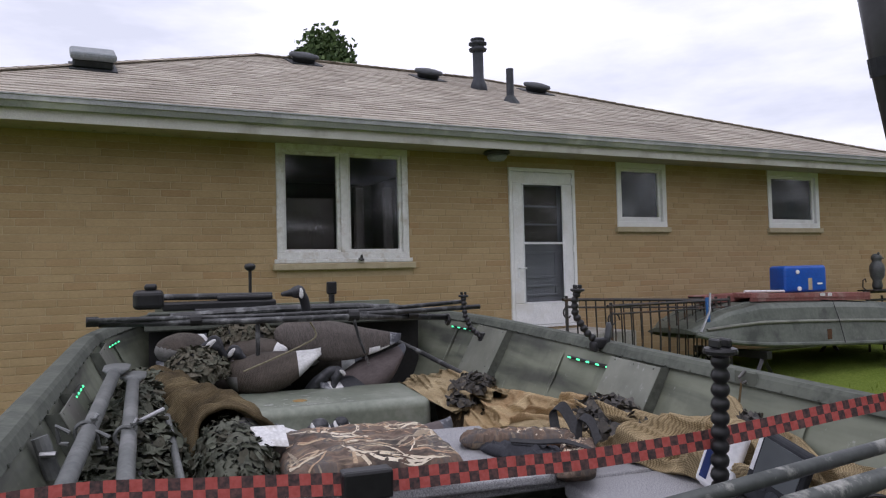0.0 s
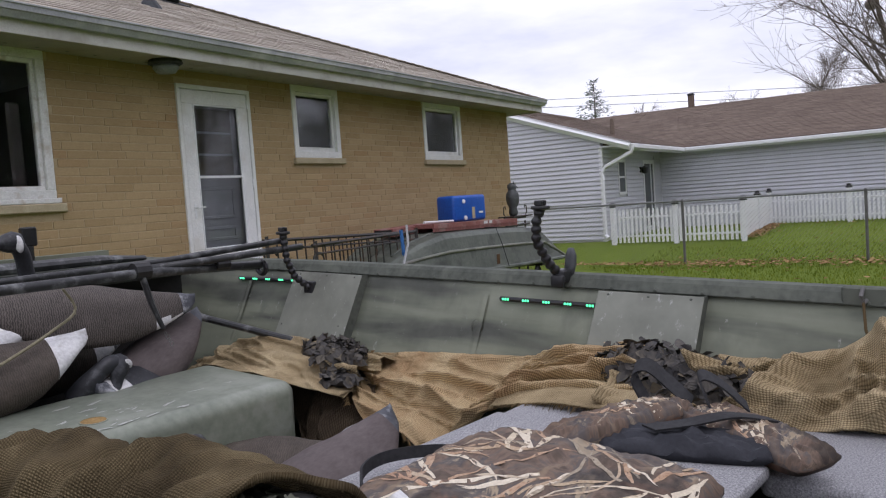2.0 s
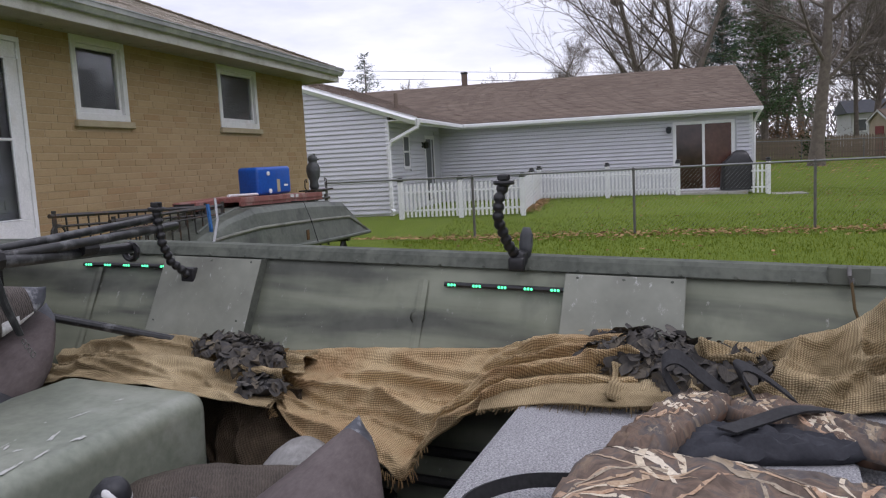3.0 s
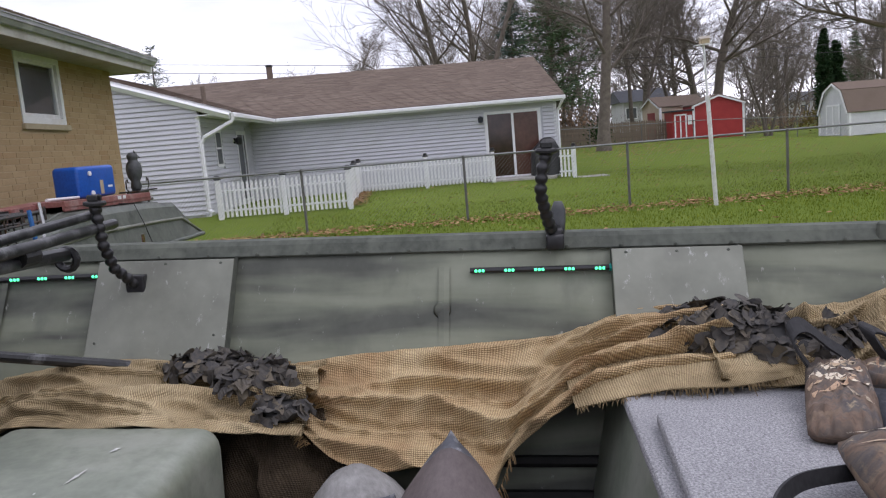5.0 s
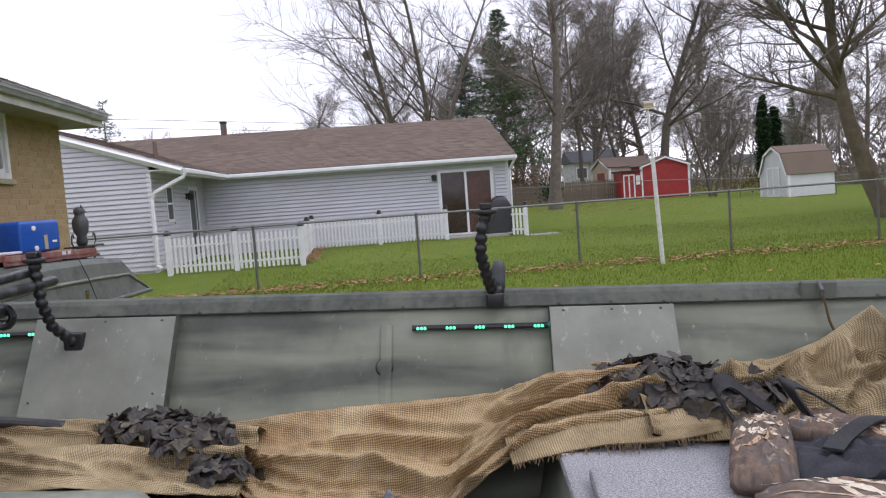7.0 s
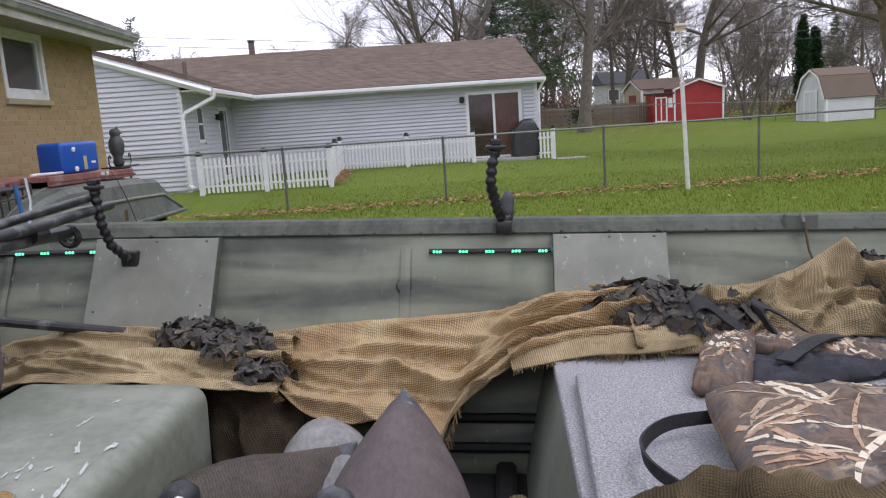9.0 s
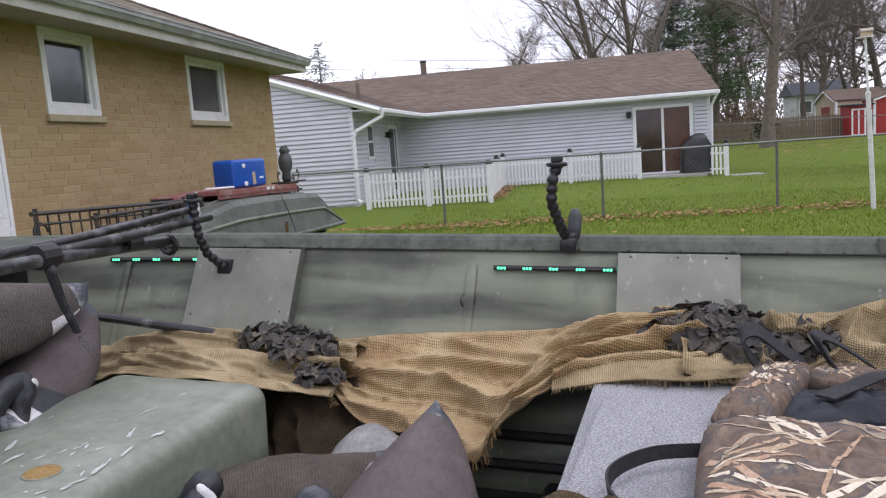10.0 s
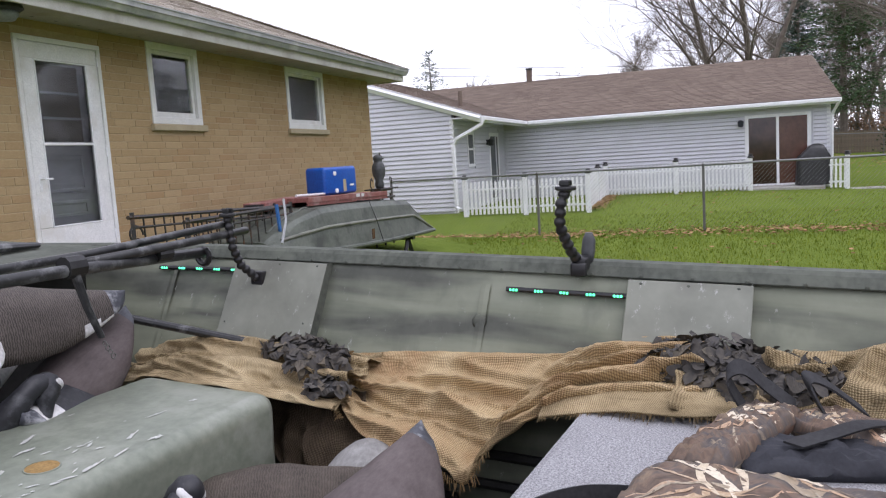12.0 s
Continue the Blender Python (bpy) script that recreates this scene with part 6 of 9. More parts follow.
def goose(m, body_mat=None, length=0.56, label="", rump="white", wings=True, shell=False, neck=None, beak=(0, 1, 0), size=1.0):
    """A goose decoy in one mesh: body along y (breast at +y) with a tail wedge.
    neck: points of the boat's frame that the neck follows, ending in the head."""
    bm = bmesh.new()
    L_, q = length, length / 0.56
    prof = [(-0.535, 0.012, 0.012, 0.098), (-0.50, 0.038, 0.020, 0.088), (-0.44, 0.062, 0.034, 0.072), (-0.36, 0.088, 0.056, 0.052), (-0.27, 0.112, 0.080, 0.030), (-0.16, 0.138, 0.106, 0.010), (-0.03, 0.157, 0.126, 0.0), (0.12, 0.165, 0.135, -0.005), (0.26, 0.152, 0.128, 0.0), (0.36, 0.126, 0.110, 0.010), (0.44, 0.088, 0.082, 0.022), (0.49, 0.045, 0.045, 0.032), (0.505, 0.012, 0.012, 0.035)]
    n = 24
    rings = []
    for y, rx, rz, zc in prof:
        ring = []
        for k_ in range(n):
            a = 2 * math.pi * k_ / n
            x, z = rx * math.cos(a), rz * math.sin(a)
            if z < 0:
                z *= 0.10 if shell else 0.75
            else:
                z += 0.022 * max(0.0, math.sin(a)) ** 6 * (1 if y < 0.2 else 0.2)
            z += 0.004 * noise.noise(Vector((x * 30, y * 25, z * 30)))
            ring.append(bm.verts.new((x * q, y * L_, (zc + z) * q)))
        rings.append(ring)
    for a, b in zip(rings, rings[1:]):
        for k_ in range(n):
            bm.faces.new((a[k_], a[(k_ + 1) % n], b[(k_ + 1) % n], b[k_]))
    bm.faces.new(rings[0][::-1])
    bm.faces.new(rings[-1])
    under = [f for f in bm.faces if shell and f.calc_center_median().z < 0.0 * q and f.calc_center_median().y > -0.3 * L_]
    body_faces = set(bm.faces)
    primaries = []
    if wings:
        # long folded wing feathers crossing above the rump
        for s in (1, -1):
            for f_ in range(4):
                x0, x1 = 0.075 + 0.014 * f_, 0.010 + 0.018 * f_
                z0, z1 = 0.118 - 0.018 * f_, 0.128 - 0.012 * f_
                y1 = -0.56 + 0.05 * f_
                w0 = [bm.verts.new((s * x * q, y * L_, z * q)) for x, y, z in ((x0, -0.05, z0), (x0 + 0.022, -0.10, z0 - 0.012), (x1 + 0.020, y1 + 0.10, z1 - 0.014), (x1, y1, z1 - 0.006), (x1 - 0.004, y1 + 0.10, z1))]
                w1 = [bm.verts.new(v.co + Vector((s * 0.003, 0, 0.006))) for v in w0]
                primaries.append(bm.faces.new(w1))
                primaries.append(bm.faces.new(w0[::-1]))
                for i in range(5):
                    primaries.append(bm.faces.new((w0[i], w0[(i + 1) % 5], w1[(i + 1) % 5], w1[i])))
    dark, cheeks = [], []
    if neck:
        inv = m.inverted()
        sp = spline([inv @ Vector(p) for p in neck], 16)
        d = (inv.to_3x3() @ Vector(beak)).normalized()
        before = set(bm.faces)
        sweep(bm, sp, [size * (0.052 - 0.020 * smoothstep(0, 9, i)) for i in range(17)], 14)
        h = sp[-1]
        g = size
        sweep(bm, [h - d * 0.045 * g, h - d * 0.032 * g, h - d * 0.005 * g, h + d * 0.028 * g, h + d * 0.052 * g, h + d * 0.082 * g, h + d * 0.108 * g, h + d * 0.118 * g], [0.010 * g, 0.032 * g, 0.044 * g, 0.038 * g, 0.025 * g, 0.019 * g, 0.014 * g, 0.005 * g], 16)
        dark = [f for f in bm.faces if f not in before]
        up_ = inv.to_3x3() @ Vector((0, 0, 1))
        sd = d.cross(up_).normalized()
        upn = sd.cross(d)
        for sg in (1, -1):
            rot = Matrix((sd, d, upn)).transposed().to_4x4()
            r_ = bmesh.ops.create_uvsphere(bm, u_segments=12, v_segments=8, radius=1.0, matrix=Matrix.Translation(h + sd * sg * 0.033 * g - d * 0.008 * g - upn * 0.010 * g) @ rot @ Matrix.Diagonal((0.014 * g, 0.017 * g, 0.036 * g, 1)))
            cheeks += list({f for v in r_["verts"] for f in v.link_faces})
    me = bpy.data.meshes.new("goose_decoy")
    for f in bm.faces:
        f.smooth = True
        c = f.calc_center_median()
        y = c.y / L_
        if f in body_faces:
            f.material_index = 0
            if y < -0.45:
                f.material_index = 2 if rump == "all" else 3
            elif rump == "patch":
                f.material_index = 2 if y < -0.26 and c.z < 0.07 * q and c.x < 0 else 0
            elif rump != "none" and y < -0.24 - 0.35 * c.z / q:
                f.material_index = 2
            elif y > 0.34 and c.z < 0.05 * q:
                f.material_index = 4
    for f in under + dark:
        f.material_index = 1
    for f in primaries:
        f.material_index = 0
        f.smooth = False
    for f in cheeks:
        f.material_index = 2
    bmesh.ops.recalc_face_normals(bm, faces=bm.faces)
    bm.to_mesh(me)
    bm.free()
    for mm in (body_mat or M_GOOSE, M_GBLACK, M_GWHITE, M_GTAIL, M_GOOSE_PALE):
        me.materials.append(mm)
    ob = new("goose_decoy", me)
    ob.matrix_basis = BM @ m
    return tagged(ob, label, "decoy", "goose decoys")


# heaped in the bow
goose(pose(0.20, 2.19, 1.135, 8, -20, 78) @ Matrix.Diagonal((0.95, 1, 0.72, 1)), M_GOOSE_BAR, 0.74, "half-shell goose decoy with a barred back and white rump", "patch", shell=True, wings=False)
goose(pose(-0.20, 2.02, 1.00, -5, 0, 84), M_GOOSE, 0.54, "brown goose decoy with a bright white rump behind the box seat", rump="all", wings=False)
goose(pose(0.42, 2.09, 0.945, -20, 0, 97), M_GOOSE2, 0.48, "mauve-brown goose decoy with its tail ridge up", rump="none", wings=False)
goose(pose(0.02, 2.33, 1.03, 0, 0, 10), M_GOOSE, 0.40, "goose decoy with a raised black neck and white cheek", wings=False, neck=[(0.08, 2.40, 1.08), (0.075, 2.41, 1.20), (0.065, 2.405, 1.33), (0.045, 2.39, 1.42), (0.010, 2.375, 1.462)], beak=(-0.98, -0.1, -0.12), size=0.95)
goose(pose(-0.26, 2.24, 1.07, 0, 12, 60), M_GOOSE, 0.50, "round-backed brown goose decoy in the heap", wings=False)
goose(pose(-0.68, 2.20, 1.14, 4, -10, 150), M_GOOSE, 0.44, "brown goose decoy propped in the bow corner", wings=False)
goose(pose(-0.62, 2.14, 1.02, 0, 0, -70), M_GOOSE2, 0.42, "goose decoy with a black head and white cheek turned aside", wings=False, neck=[(-0.62, 2.10, 1.10), (-0.56, 2.06, 1.18), (-0.52, 2.04, 1.205)], beak=(0.55, -0.15, -0.75))
goose(pose(-0.48, 2.12, 0.98, 0, 0, -60), M_GOOSE2, 0.42, "goose decoy with its black head bent low", wings=False, neck=[(-0.50, 2.10, 1.06), (-0.44, 2.06, 1.13), (-0.41, 2.04, 1.15)], beak=(0.7, -0.2, -0.6), size=0.9)
goose(pose(0.26, 2.02, 0.86, 0, 0, -60), M_GBLACK, 0.44, "goose decoy with a black head tucked under the shell", wings=False, neck=[(0.02, 1.98, 0.90), (0.06, 1.94, 0.97), (0.12, 1.925, 1.02), (0.155, 1.93, 1.005)], beak=(-0.30, -0.30, -0.85), size=0.95)
goose(pose(0.15, 2.42, 0.92, 0, 0, 80), M_GOOSE, 0.5, "grey goose decoy under the heap", wings=False)
# lying in the footwell
goose(pose(0.175, 0.865, 0.735, -11, 0, 93), M_GOOSE2, 0.62, "smooth mauve-brown goose decoy with its tail pointing up", rump="none", wings=False)
goose(pose(0.45, 1.07, 0.640, 18, 0, -68), M_GOOSE_PALE, 0.50, "goose decoy with a pale breast under the others", rump="none", wings=False)
goose(pose(0.34, 1.25, 0.665, 0, 0, 32), M_GOOSE, 0.52, "grey barred goose decoy on the boat floor", "none", wings=False)
goose(pose(-0.12, 1.22, 0.70, -10, 10, 210), M_GOOSE, 0.50, "goose decoy with slate tail and black head by the box", wings=False, neck=[(-0.02, 1.30, 0.76), (0.01, 1.30, 0.83), (0.04, 1.30, 0.85)], beak=(-0.3, 0.75, -0.55), size=0.95)
goose(pose(-0.22, 0.92, 0.70, 0, 10, 140), M_GOOSE2, 0.5, "goose decoy with a glossy black head in the footwell", rump="none", wings=False, neck=[(-0.20, 0.98, 0.82), (-0.17, 0.96, 0.90), (-0.135, 0.935, 0.93)], beak=(-0.25, 0.7, -0.65))


# ---- camouflage cushion and vest ----
def reed_camo():
    """Printed marsh-reed cloth: dark brown ground, russet and grey patches, pale crossing stems."""
    k = Mat("reed_camouflage_cloth", 0.7, spec=0.25)
    uv = k.tc.outputs["UV"]
    c = k.ramp(k.noise(8, 6, 0.6, uv, 1.2), [(0.30, (0.030, 0.023, 0.018)), (0.43, (0.115, 0.080, 0.060)), (0.47, (0.175, 0.118, 0.086)), (0.50, (0.125, 0.096, 0.078)), (0.58, (0.080, 0.076, 0.080)), (0.63, (0.38, 0.305, 0.205)), (0.85, (0.17, 0.15, 0.125))])
    streak = k.coords((3.0, 16.0, 1.0), "UV")
    c = k.mix(k.ramp(k.noise(1.6, 5, 0.6, streak, 0.8), [(0.56, (0, 0, 0)), (0.64, (0.8, 0.8, 0.8))]), c, (0.26, 0.19, 0.125))
    c = k.mix(k.ramp(k.noise(3.4, 4, 0.55, uv, 0.6), [(0.55, (0, 0, 0)), (0.60, (0.85, 0.85, 0.85))]), c, (0.026, 0.021, 0.019))
    c = k.mix(k.ramp(k.noise(2.7, 4, 0.55, k.coords((1.3, 1.0, 4.0), "UV"), 1.0), [(0.60, (0, 0, 0)), (0.66, (0.6, 0.6, 0.6))]), c, (0.23, 0.115, 0.070))
    c = k.mix(0.2, c, k.ramp(k.noise(60, 3, 0.5, uv), [(0.3, (0.02, 0.016, 0.012)), (0.7, (0.25, 0.2, 0.15))]))
    k.color(c)
    k.bump(k.noise(260, 2), 0.25, 0.002)
    return k.m


M_REED = reed_camo()
k = Mat("printed_reed_ink", 0.7, spec=0.2)
k.color(k.mix(0.35, k.ramp(k.island(), [(0.0, (0.62, 0.53, 0.38)), (0.30, (0.76, 0.69, 0.55)), (0.52, (0.40, 0.29, 0.17)), (0.72, (0.36, 0.16, 0.075)), (0.88, (0.50, 0.41, 0.28)), (1.0, (0.060, 0.045, 0.036))]),
              k.ramp(k.noise(140, 4, 0.7), [(0.3, (0.16, 0.11, 0.07)), (0.7, (0.78, 0.70, 0.55))])))
M_INK = k.m


def pad(name, sx, sy, th, matrix, mat, parent, seed, n=26, wrinkle=0.008, label="", reeds=0):
    """A stuffed pad: domed top and bottom, pinched edge, wrinkles near the seam."""
    bm = bmesh.new()
    uvl = bm.loops.layers.uv.new("UVMap")
    tops, bots = [], []

    def shape(a, b):
        d = max(0.0, (1 - abs(a) ** 5) * (1 - abs(b) ** 5))
        h = th * (0.10 + 0.9 * d ** 0.55)
        round_ = 1 - 0.05 * (abs(a * b)) ** 3
        wr = wrinkle * noise.noise(Vector((a * 5 + seed, b * 5, 0))) + wrinkle * 0.7 * noise.noise(Vector((a * 13, b * 13 + seed, 1)))
        return a * sx * round_, b * sy * round_, h, wr
    for i in range(n + 1):
        rt, rb = [], []
        for j in range(n + 1):
            x, y, h, wr = shape(i / n * 2 - 1, j / n * 2 - 1)
            rt.append(bm.verts.new((x, y, th + h + wr)))
            rb.append(bm.verts.new((x, y, th - h * 0.98)))
        tops.append(rt)
        bots.append(rb)
    for g, flip in ((tops, False), (bots, True)):
        for i in range(n):
            for j in range(n):
                q = (g[i][j], g[i + 1][j], g[i + 1][j + 1], g[i][j + 1])
                f = bm.faces.new(q[::-1] if flip else q)
                for lp in f.loops:
                    lp[uvl].uv = (lp.vert.co.x + (0.8 if flip else 0), lp.vert.co.y)
    edge = [(i, 0) for i in range(n)] + [(n, j) for j in range(n)] + [(i, n) for i in range(n, 0, -1)] + [(0, j) for j in range(n, 0, -1)]
    for (i, j), (i2, j2) in zip(edge, edge[1:] + edge[:1]):
        f = bm.faces.new((tops[i][j], tops[i2][j2], bots[i2][j2], bots[i][j]))
        for lp in f.loops:
            lp[uvl].uv = (lp.vert.co.x, lp.vert.co.y + lp.vert.co.z)
    height = [[v.co.z for v in r] for r in tops]
    cover_ = part(name, bm, mat, parent, label, True, matrix)
    if reeds:
        # tapering printed reed blades that follow the swell of the pad
        rnd = random.Random(int(seed * 10) + 1)
        rv_, rf_ = [], []
        roots = [(rnd.uniform(-0.9, 0.9) * sx, rnd.uniform(-0.9, 0.9) * sy, rnd.uniform(0, 6.28)) for _ in range(max(3, reeds // 7))]
        for q in range(reeds):
            rx_, ry_, ra = roots[q % len(roots)]
            x, y, an = rx_ + rnd.gauss(0, 0.02), ry_ + rnd.gauss(0, 0.02), ra + rnd.gauss(0, 0.55)
            ln, wd, bend = rnd.uniform(0.09, 0.32), rnd.uniform(0.0020, 0.0075), rnd.gauss(0, 3.0)
            base, steps = len(rv_), 16
            kept = 0
            for t_ in range(steps + 1):
                f_ = t_ / steps
                if not (abs(x) < sx * 0.95 and abs(y) < sy * 0.95):
                    break
                w_ = wd * (math.sin(math.pi * (0.08 + 0.92 * f_)) ** 0.6) + 0.0005
                for sg in (1, -1):
                    qx, qy = x - sg * w_ * math.sin(an), y + sg * w_ * math.cos(an)
                    gi, gj = (max(-1, min(1, qx / sx)) + 1) / 2 * n, (max(-1, min(1, qy / sy)) + 1) / 2 * n
                    i0, j0 = min(n - 1, int(gi)), min(n - 1, int(gj))
                    fi, fj = gi - i0, gj - j0
                    zt_ = (height[i0][j0] * (1 - fi) + height[i0 + 1][j0] * fi) * (1 - fj) + (height[i0][j0 + 1] * (1 - fi) + height[i0 + 1][j0 + 1] * fi) * fj
                    rv_.append((qx, qy, zt_ + 0.0009))
                kept += 1
                x, y, an = x + math.cos(an) * ln / steps, y + math.sin(an) * ln / steps, an + bend * ln / steps
            for t_ in range(kept - 1):
                b_ = base + 2 * t_
                rf_.append((b_, b_ + 1, b_ + 3, b_ + 2))
        tagged(pydata("printed_reeds", rv_, rf_, M_INK, cover_, True), kind="stuff")
    return cover_


CUSH = pose(-0.165, -0.02, 0.998, 0, 0, -3)
cushion = thing("boat_cushion", BM @ CUSH, "square boat cushion printed with marsh-reed camouflage on the deck lid", "cushion")
pad("cover", 0.28, 0.265, 0.058, None, M_REED, cushion, 3.0, 40, 0.010, reeds=78)
strap_m = Mat("black_webbing", 0.75)
strap_m.color(strap_m.ramp(strap_m.noise(90, 3), [(0.3, (0.008, 0.008, 0.009)), (0.7, (0.022, 0.022, 0.024))]))
M_WEB = strap_m.m


def ribbon(pts, width, mat, name="strap", parent=None, thick=0.0025, wdir=(0, 0, 1), n=30, label="", matrix=None):
    """A flat webbing strap along a curve; wdir gives its width direction."""
    sp = spline(pts, n)
    bm = bmesh.new()
    uvl = bm.loops.layers.uv.new("UVMap")
    wd = Vector(wdir).normalized() * width / 2
    rows, s = [], 0.0
    for i, p in enumerate(sp):
        if i:
            s += (p - sp[i - 1]).length
        t = (sp[min(i + 1, n)] - sp[max(i - 1, 0)]).normalized()
        nr = t.cross(wd).normalized() * thick
        rows.append(([bm.verts.new(p + wd + nr), bm.verts.new(p - wd + nr), bm.verts.new(p - wd - nr), bm.verts.new(p + wd - nr)], s))
    for (a, s0), (b, s1) in zip(rows, rows[1:]):
        for k_ in range(4):
            f = bm.faces.new((a[k_], a[(k_ + 1) % 4], b[(k_ + 1) % 4], b[k_]))
            tv = [(s0, 0 if k_ in (0, 3) else width), (s0, width if k_ in (0, 1) else 0), (s1, width if k_ in (0, 1) else 0), (s1, 0 if k_ in (0, 3) else width)]
            for lp, uvv in zip(f.loops, tv):
                lp[uvl].uv = uvv
    bm.faces.new(rows[0][0])
    bm.faces.new(rows[-1][0][::-1])
    return part(name, bm, mat, parent, label, False, matrix)


ribbon([(0.22, 0.24, 0.035), (0.16, 0.34, 0.042), (0.06, 0.40, 0.045), (-0.02, 0.395, 0.038), (-0.07, 0.34, 0.016)], 0.026, M_WEB, "strap", cushion, wdir=(0.2, 0.2, 1), label="black webbing loop")
vest = thing("life_vest", BM @ pose(0, -0.045, 0), "camouflage life vest with black straps lying on the deck", "life vest")
pad("arm", 0.064, 0.215, 0.036, pose(0.44, 0.125, 0.985, 0, 6, 71), M_REED, vest, 5.0, 30, 0.012, reeds=18)
pad("arm", 0.064, 0.205, 0.034, pose(0.53, -0.16, 0.98, 0, -6, -31), M_REED, vest, 8.0, 30, 0.012, reeds=18)
M_MESHCLOTH = plain("black_lining", (0.012, 0.013, 0.018), (0.030, 0.032, 0.040), 8, 0.8, fine=120)
pad("lining", 0.10, 0.19, 0.026, pose(0.42, -0.04, 0.98, 0, 4, 20), M_MESHCLOTH, vest, 4.0, 22, 0.020, "dark folded lining")
ribbon([(0.60, 0.12, 1.02), (0.61, 0.17, 1.10), (0.63, 0.14, 1.125), (0.64, 0.08, 1.08), (0.63, 0.02, 1.04)], 0.045, M_WEB, "strap", vest, wdir=(0.7, 0.1, 0.5))
ribbon([(0.60, -0.04, 1.04), (0.63, 0.0, 1.11), (0.65, -0.04, 1.10), (0.63, -0.12, 1.05)], 0.045, M_WEB, "strap", vest, wdir=(0.7, 0.4, 0.3))
ribbon([(0.36, 0.02, 1.05), (0.44, -0.04, 1.05), (0.50, -0.12, 1.065), (0.56, -0.20, 1.05)], 0.04, M_WEB, "strap", vest, wdir=(0.3, 1, 0.1))
card = part("paper_scrap", quad_solid([(-0.06, -0.045, 0.0), (0.05, -0.05, 0.02), (0.06, 0.05, 0.03), (-0.05, 0.05, 0.0)], 0.002), M_GWHITE, None, matrix=BM @ pose(-0.475, -0.01, 1.130, 28, 18, 20))
tagged(card, "bent white card tucked between net and cushion", "card")

# ---- stern: display units, strap, tubes ----
M_COVER = plain("white_plastic", (0.72, 0.72, 0.73), (0.80, 0.80, 0.81), 6, 0.35, fine=40, bump=0.03)
M_BLUE = plain("navy_print", (0.012, 0.025, 0.10), (0.018, 0.035, 0.14), 20, 0.4)
M_DGREY = plain("charcoal_plastic", (0.024, 0.026, 0.030), (0.040, 0.042, 0.047), 9, 0.6, fine=60, spec=0.15)
M_LCD = plain("blank_screen", (0.085, 0.095, 0.10), (0.12, 0.13, 0.135), 1.5, 0.3, fine=8, bump=0.0)
UX = Vector((0.27, -0.91, -0.31)).normalized()
UY = Vector((0.23, -0.52, 0.82)).normalized()
UZ = UX.cross(UY).normalized()
UY = UZ.cross(UX)
UNIT_AXES = Matrix((UX, UY, UZ)).transposed().to_4x4()
scm = BM @ Matrix.Translation((0.80, -0.535, 0.975)) @ UNIT_AXES
cover = thing("display_cover", scm, "white plastic sun cover with a navy printed bar, leaning", "cover")
part("shell", boxed(-0.062, 0.062, 0.0, 0.205, -0.03, 0.0, 0.012, 3), M_COVER, cover)
part("print", box(bmesh.new(), -0.048, -0.022, 0.022, 0.185, 0.0005, 0.0025), M_BLUE, cover, "navy printed bar")
part("lip", boxed(-0.045, 0.045, -0.006, 0.008, -0.024, -0.006, 0.004), M_COVER, cover)
scm = BM @ Matrix.Translation((0.82, -0.735, 0.972)) @ pose(0, 0, 0, 0, 0, -6) @ UNIT_AXES
unit = thing("fish_finder", scm, "charcoal display unit with grey screen and buttons standing on the deck", "display unit")
part("case", boxed(-0.085, 0.085, 0.0, 0.215, -0.045, 0.0, 0.016, 3), M_DGREY, unit)
part("screen", boxed(-0.060, 0.072, 0.080, 0.200, 0.0005, 0.003), M_LCD, unit, "grey glossy screen")
part("print", boxed(-0.077, -0.065, 0.09, 0.195, 0.0005, 0.002), M_COVER, unit, "pale printed bar")
for bx, by in ((-0.06, 0.06), (-0.06, 0.035), (-0.02, 0.06), (0.05, 0.06), (0.05, 0.035), (0.068, 0.05)):
    part("button", boxed(bx - 0.011, bx + 0.011, by - 0.007, by + 0.007, 0.0005, 0.004, 0.002), M_PIPE, unit)
part("keypad", lathe(bmesh.new(), [(0.022, 0), (0.022, 0.004), (0.012, 0.005)], 16, pose(0.018, 0.045, 0.0005)), M_PIPE, unit)
part("bracket", tube([(0.0, 0.03, -0.05), (0.0, 0.06, -0.11), (0.0, -0.0, -0.13)], 0.016, 8), M_BLACK, unit)
cab = thing("power_cables", BM, "tangle of thin black cables with a white plug", "cable")
part("cable", tube(spline([(0.72, -0.92, 0.98), (0.80, -1.0, 1.06), (0.90, -1.06, 1.10), (0.95, -1.12, 1.02), (0.90, -1.22, 0.975)], 24), 0.006, 6), M_BLACK, cab)
part("cable", tube(spline([(0.66, -0.95, 0.975), (0.75, -1.04, 1.03), (0.82, -1.12, 1.00), (0.78, -1.25, 0.975)], 24), 0.005, 6), M_BLACK, cab)
part("plug", boxed(0.66, 0.72, -1.02, -0.99, 0.962, 0.985, 0.005), M_COVER, cab, "white plug")
ck = Mat("red_black_checked_webbing", 0.7)
chk = ck.n.new("ShaderNodeTexChecker")
chk.inputs["Scale"].default_value = 1 / 0.019
ck.l.new(ck.tc.outputs["UV"], chk.inputs["Vector"])
chk.inputs["Color1"].default_value, chk.inputs["Color2"].default_value = (0.40, 0.060, 0.045, 1), (0.012, 0.012, 0.012, 1)
ck.color(ck.mix(0.25, chk.outputs["Color"], ck.ramp(ck.noise(120, 3), [(0.3, (0.01, 0.008, 0.008)), (0.7, (0.4, 0.16, 0.14))])))
M_CHECK = ck.m
tie = thing("tie_down_strap", BM, "red and black checked tie-down strap across the stern", "strap")
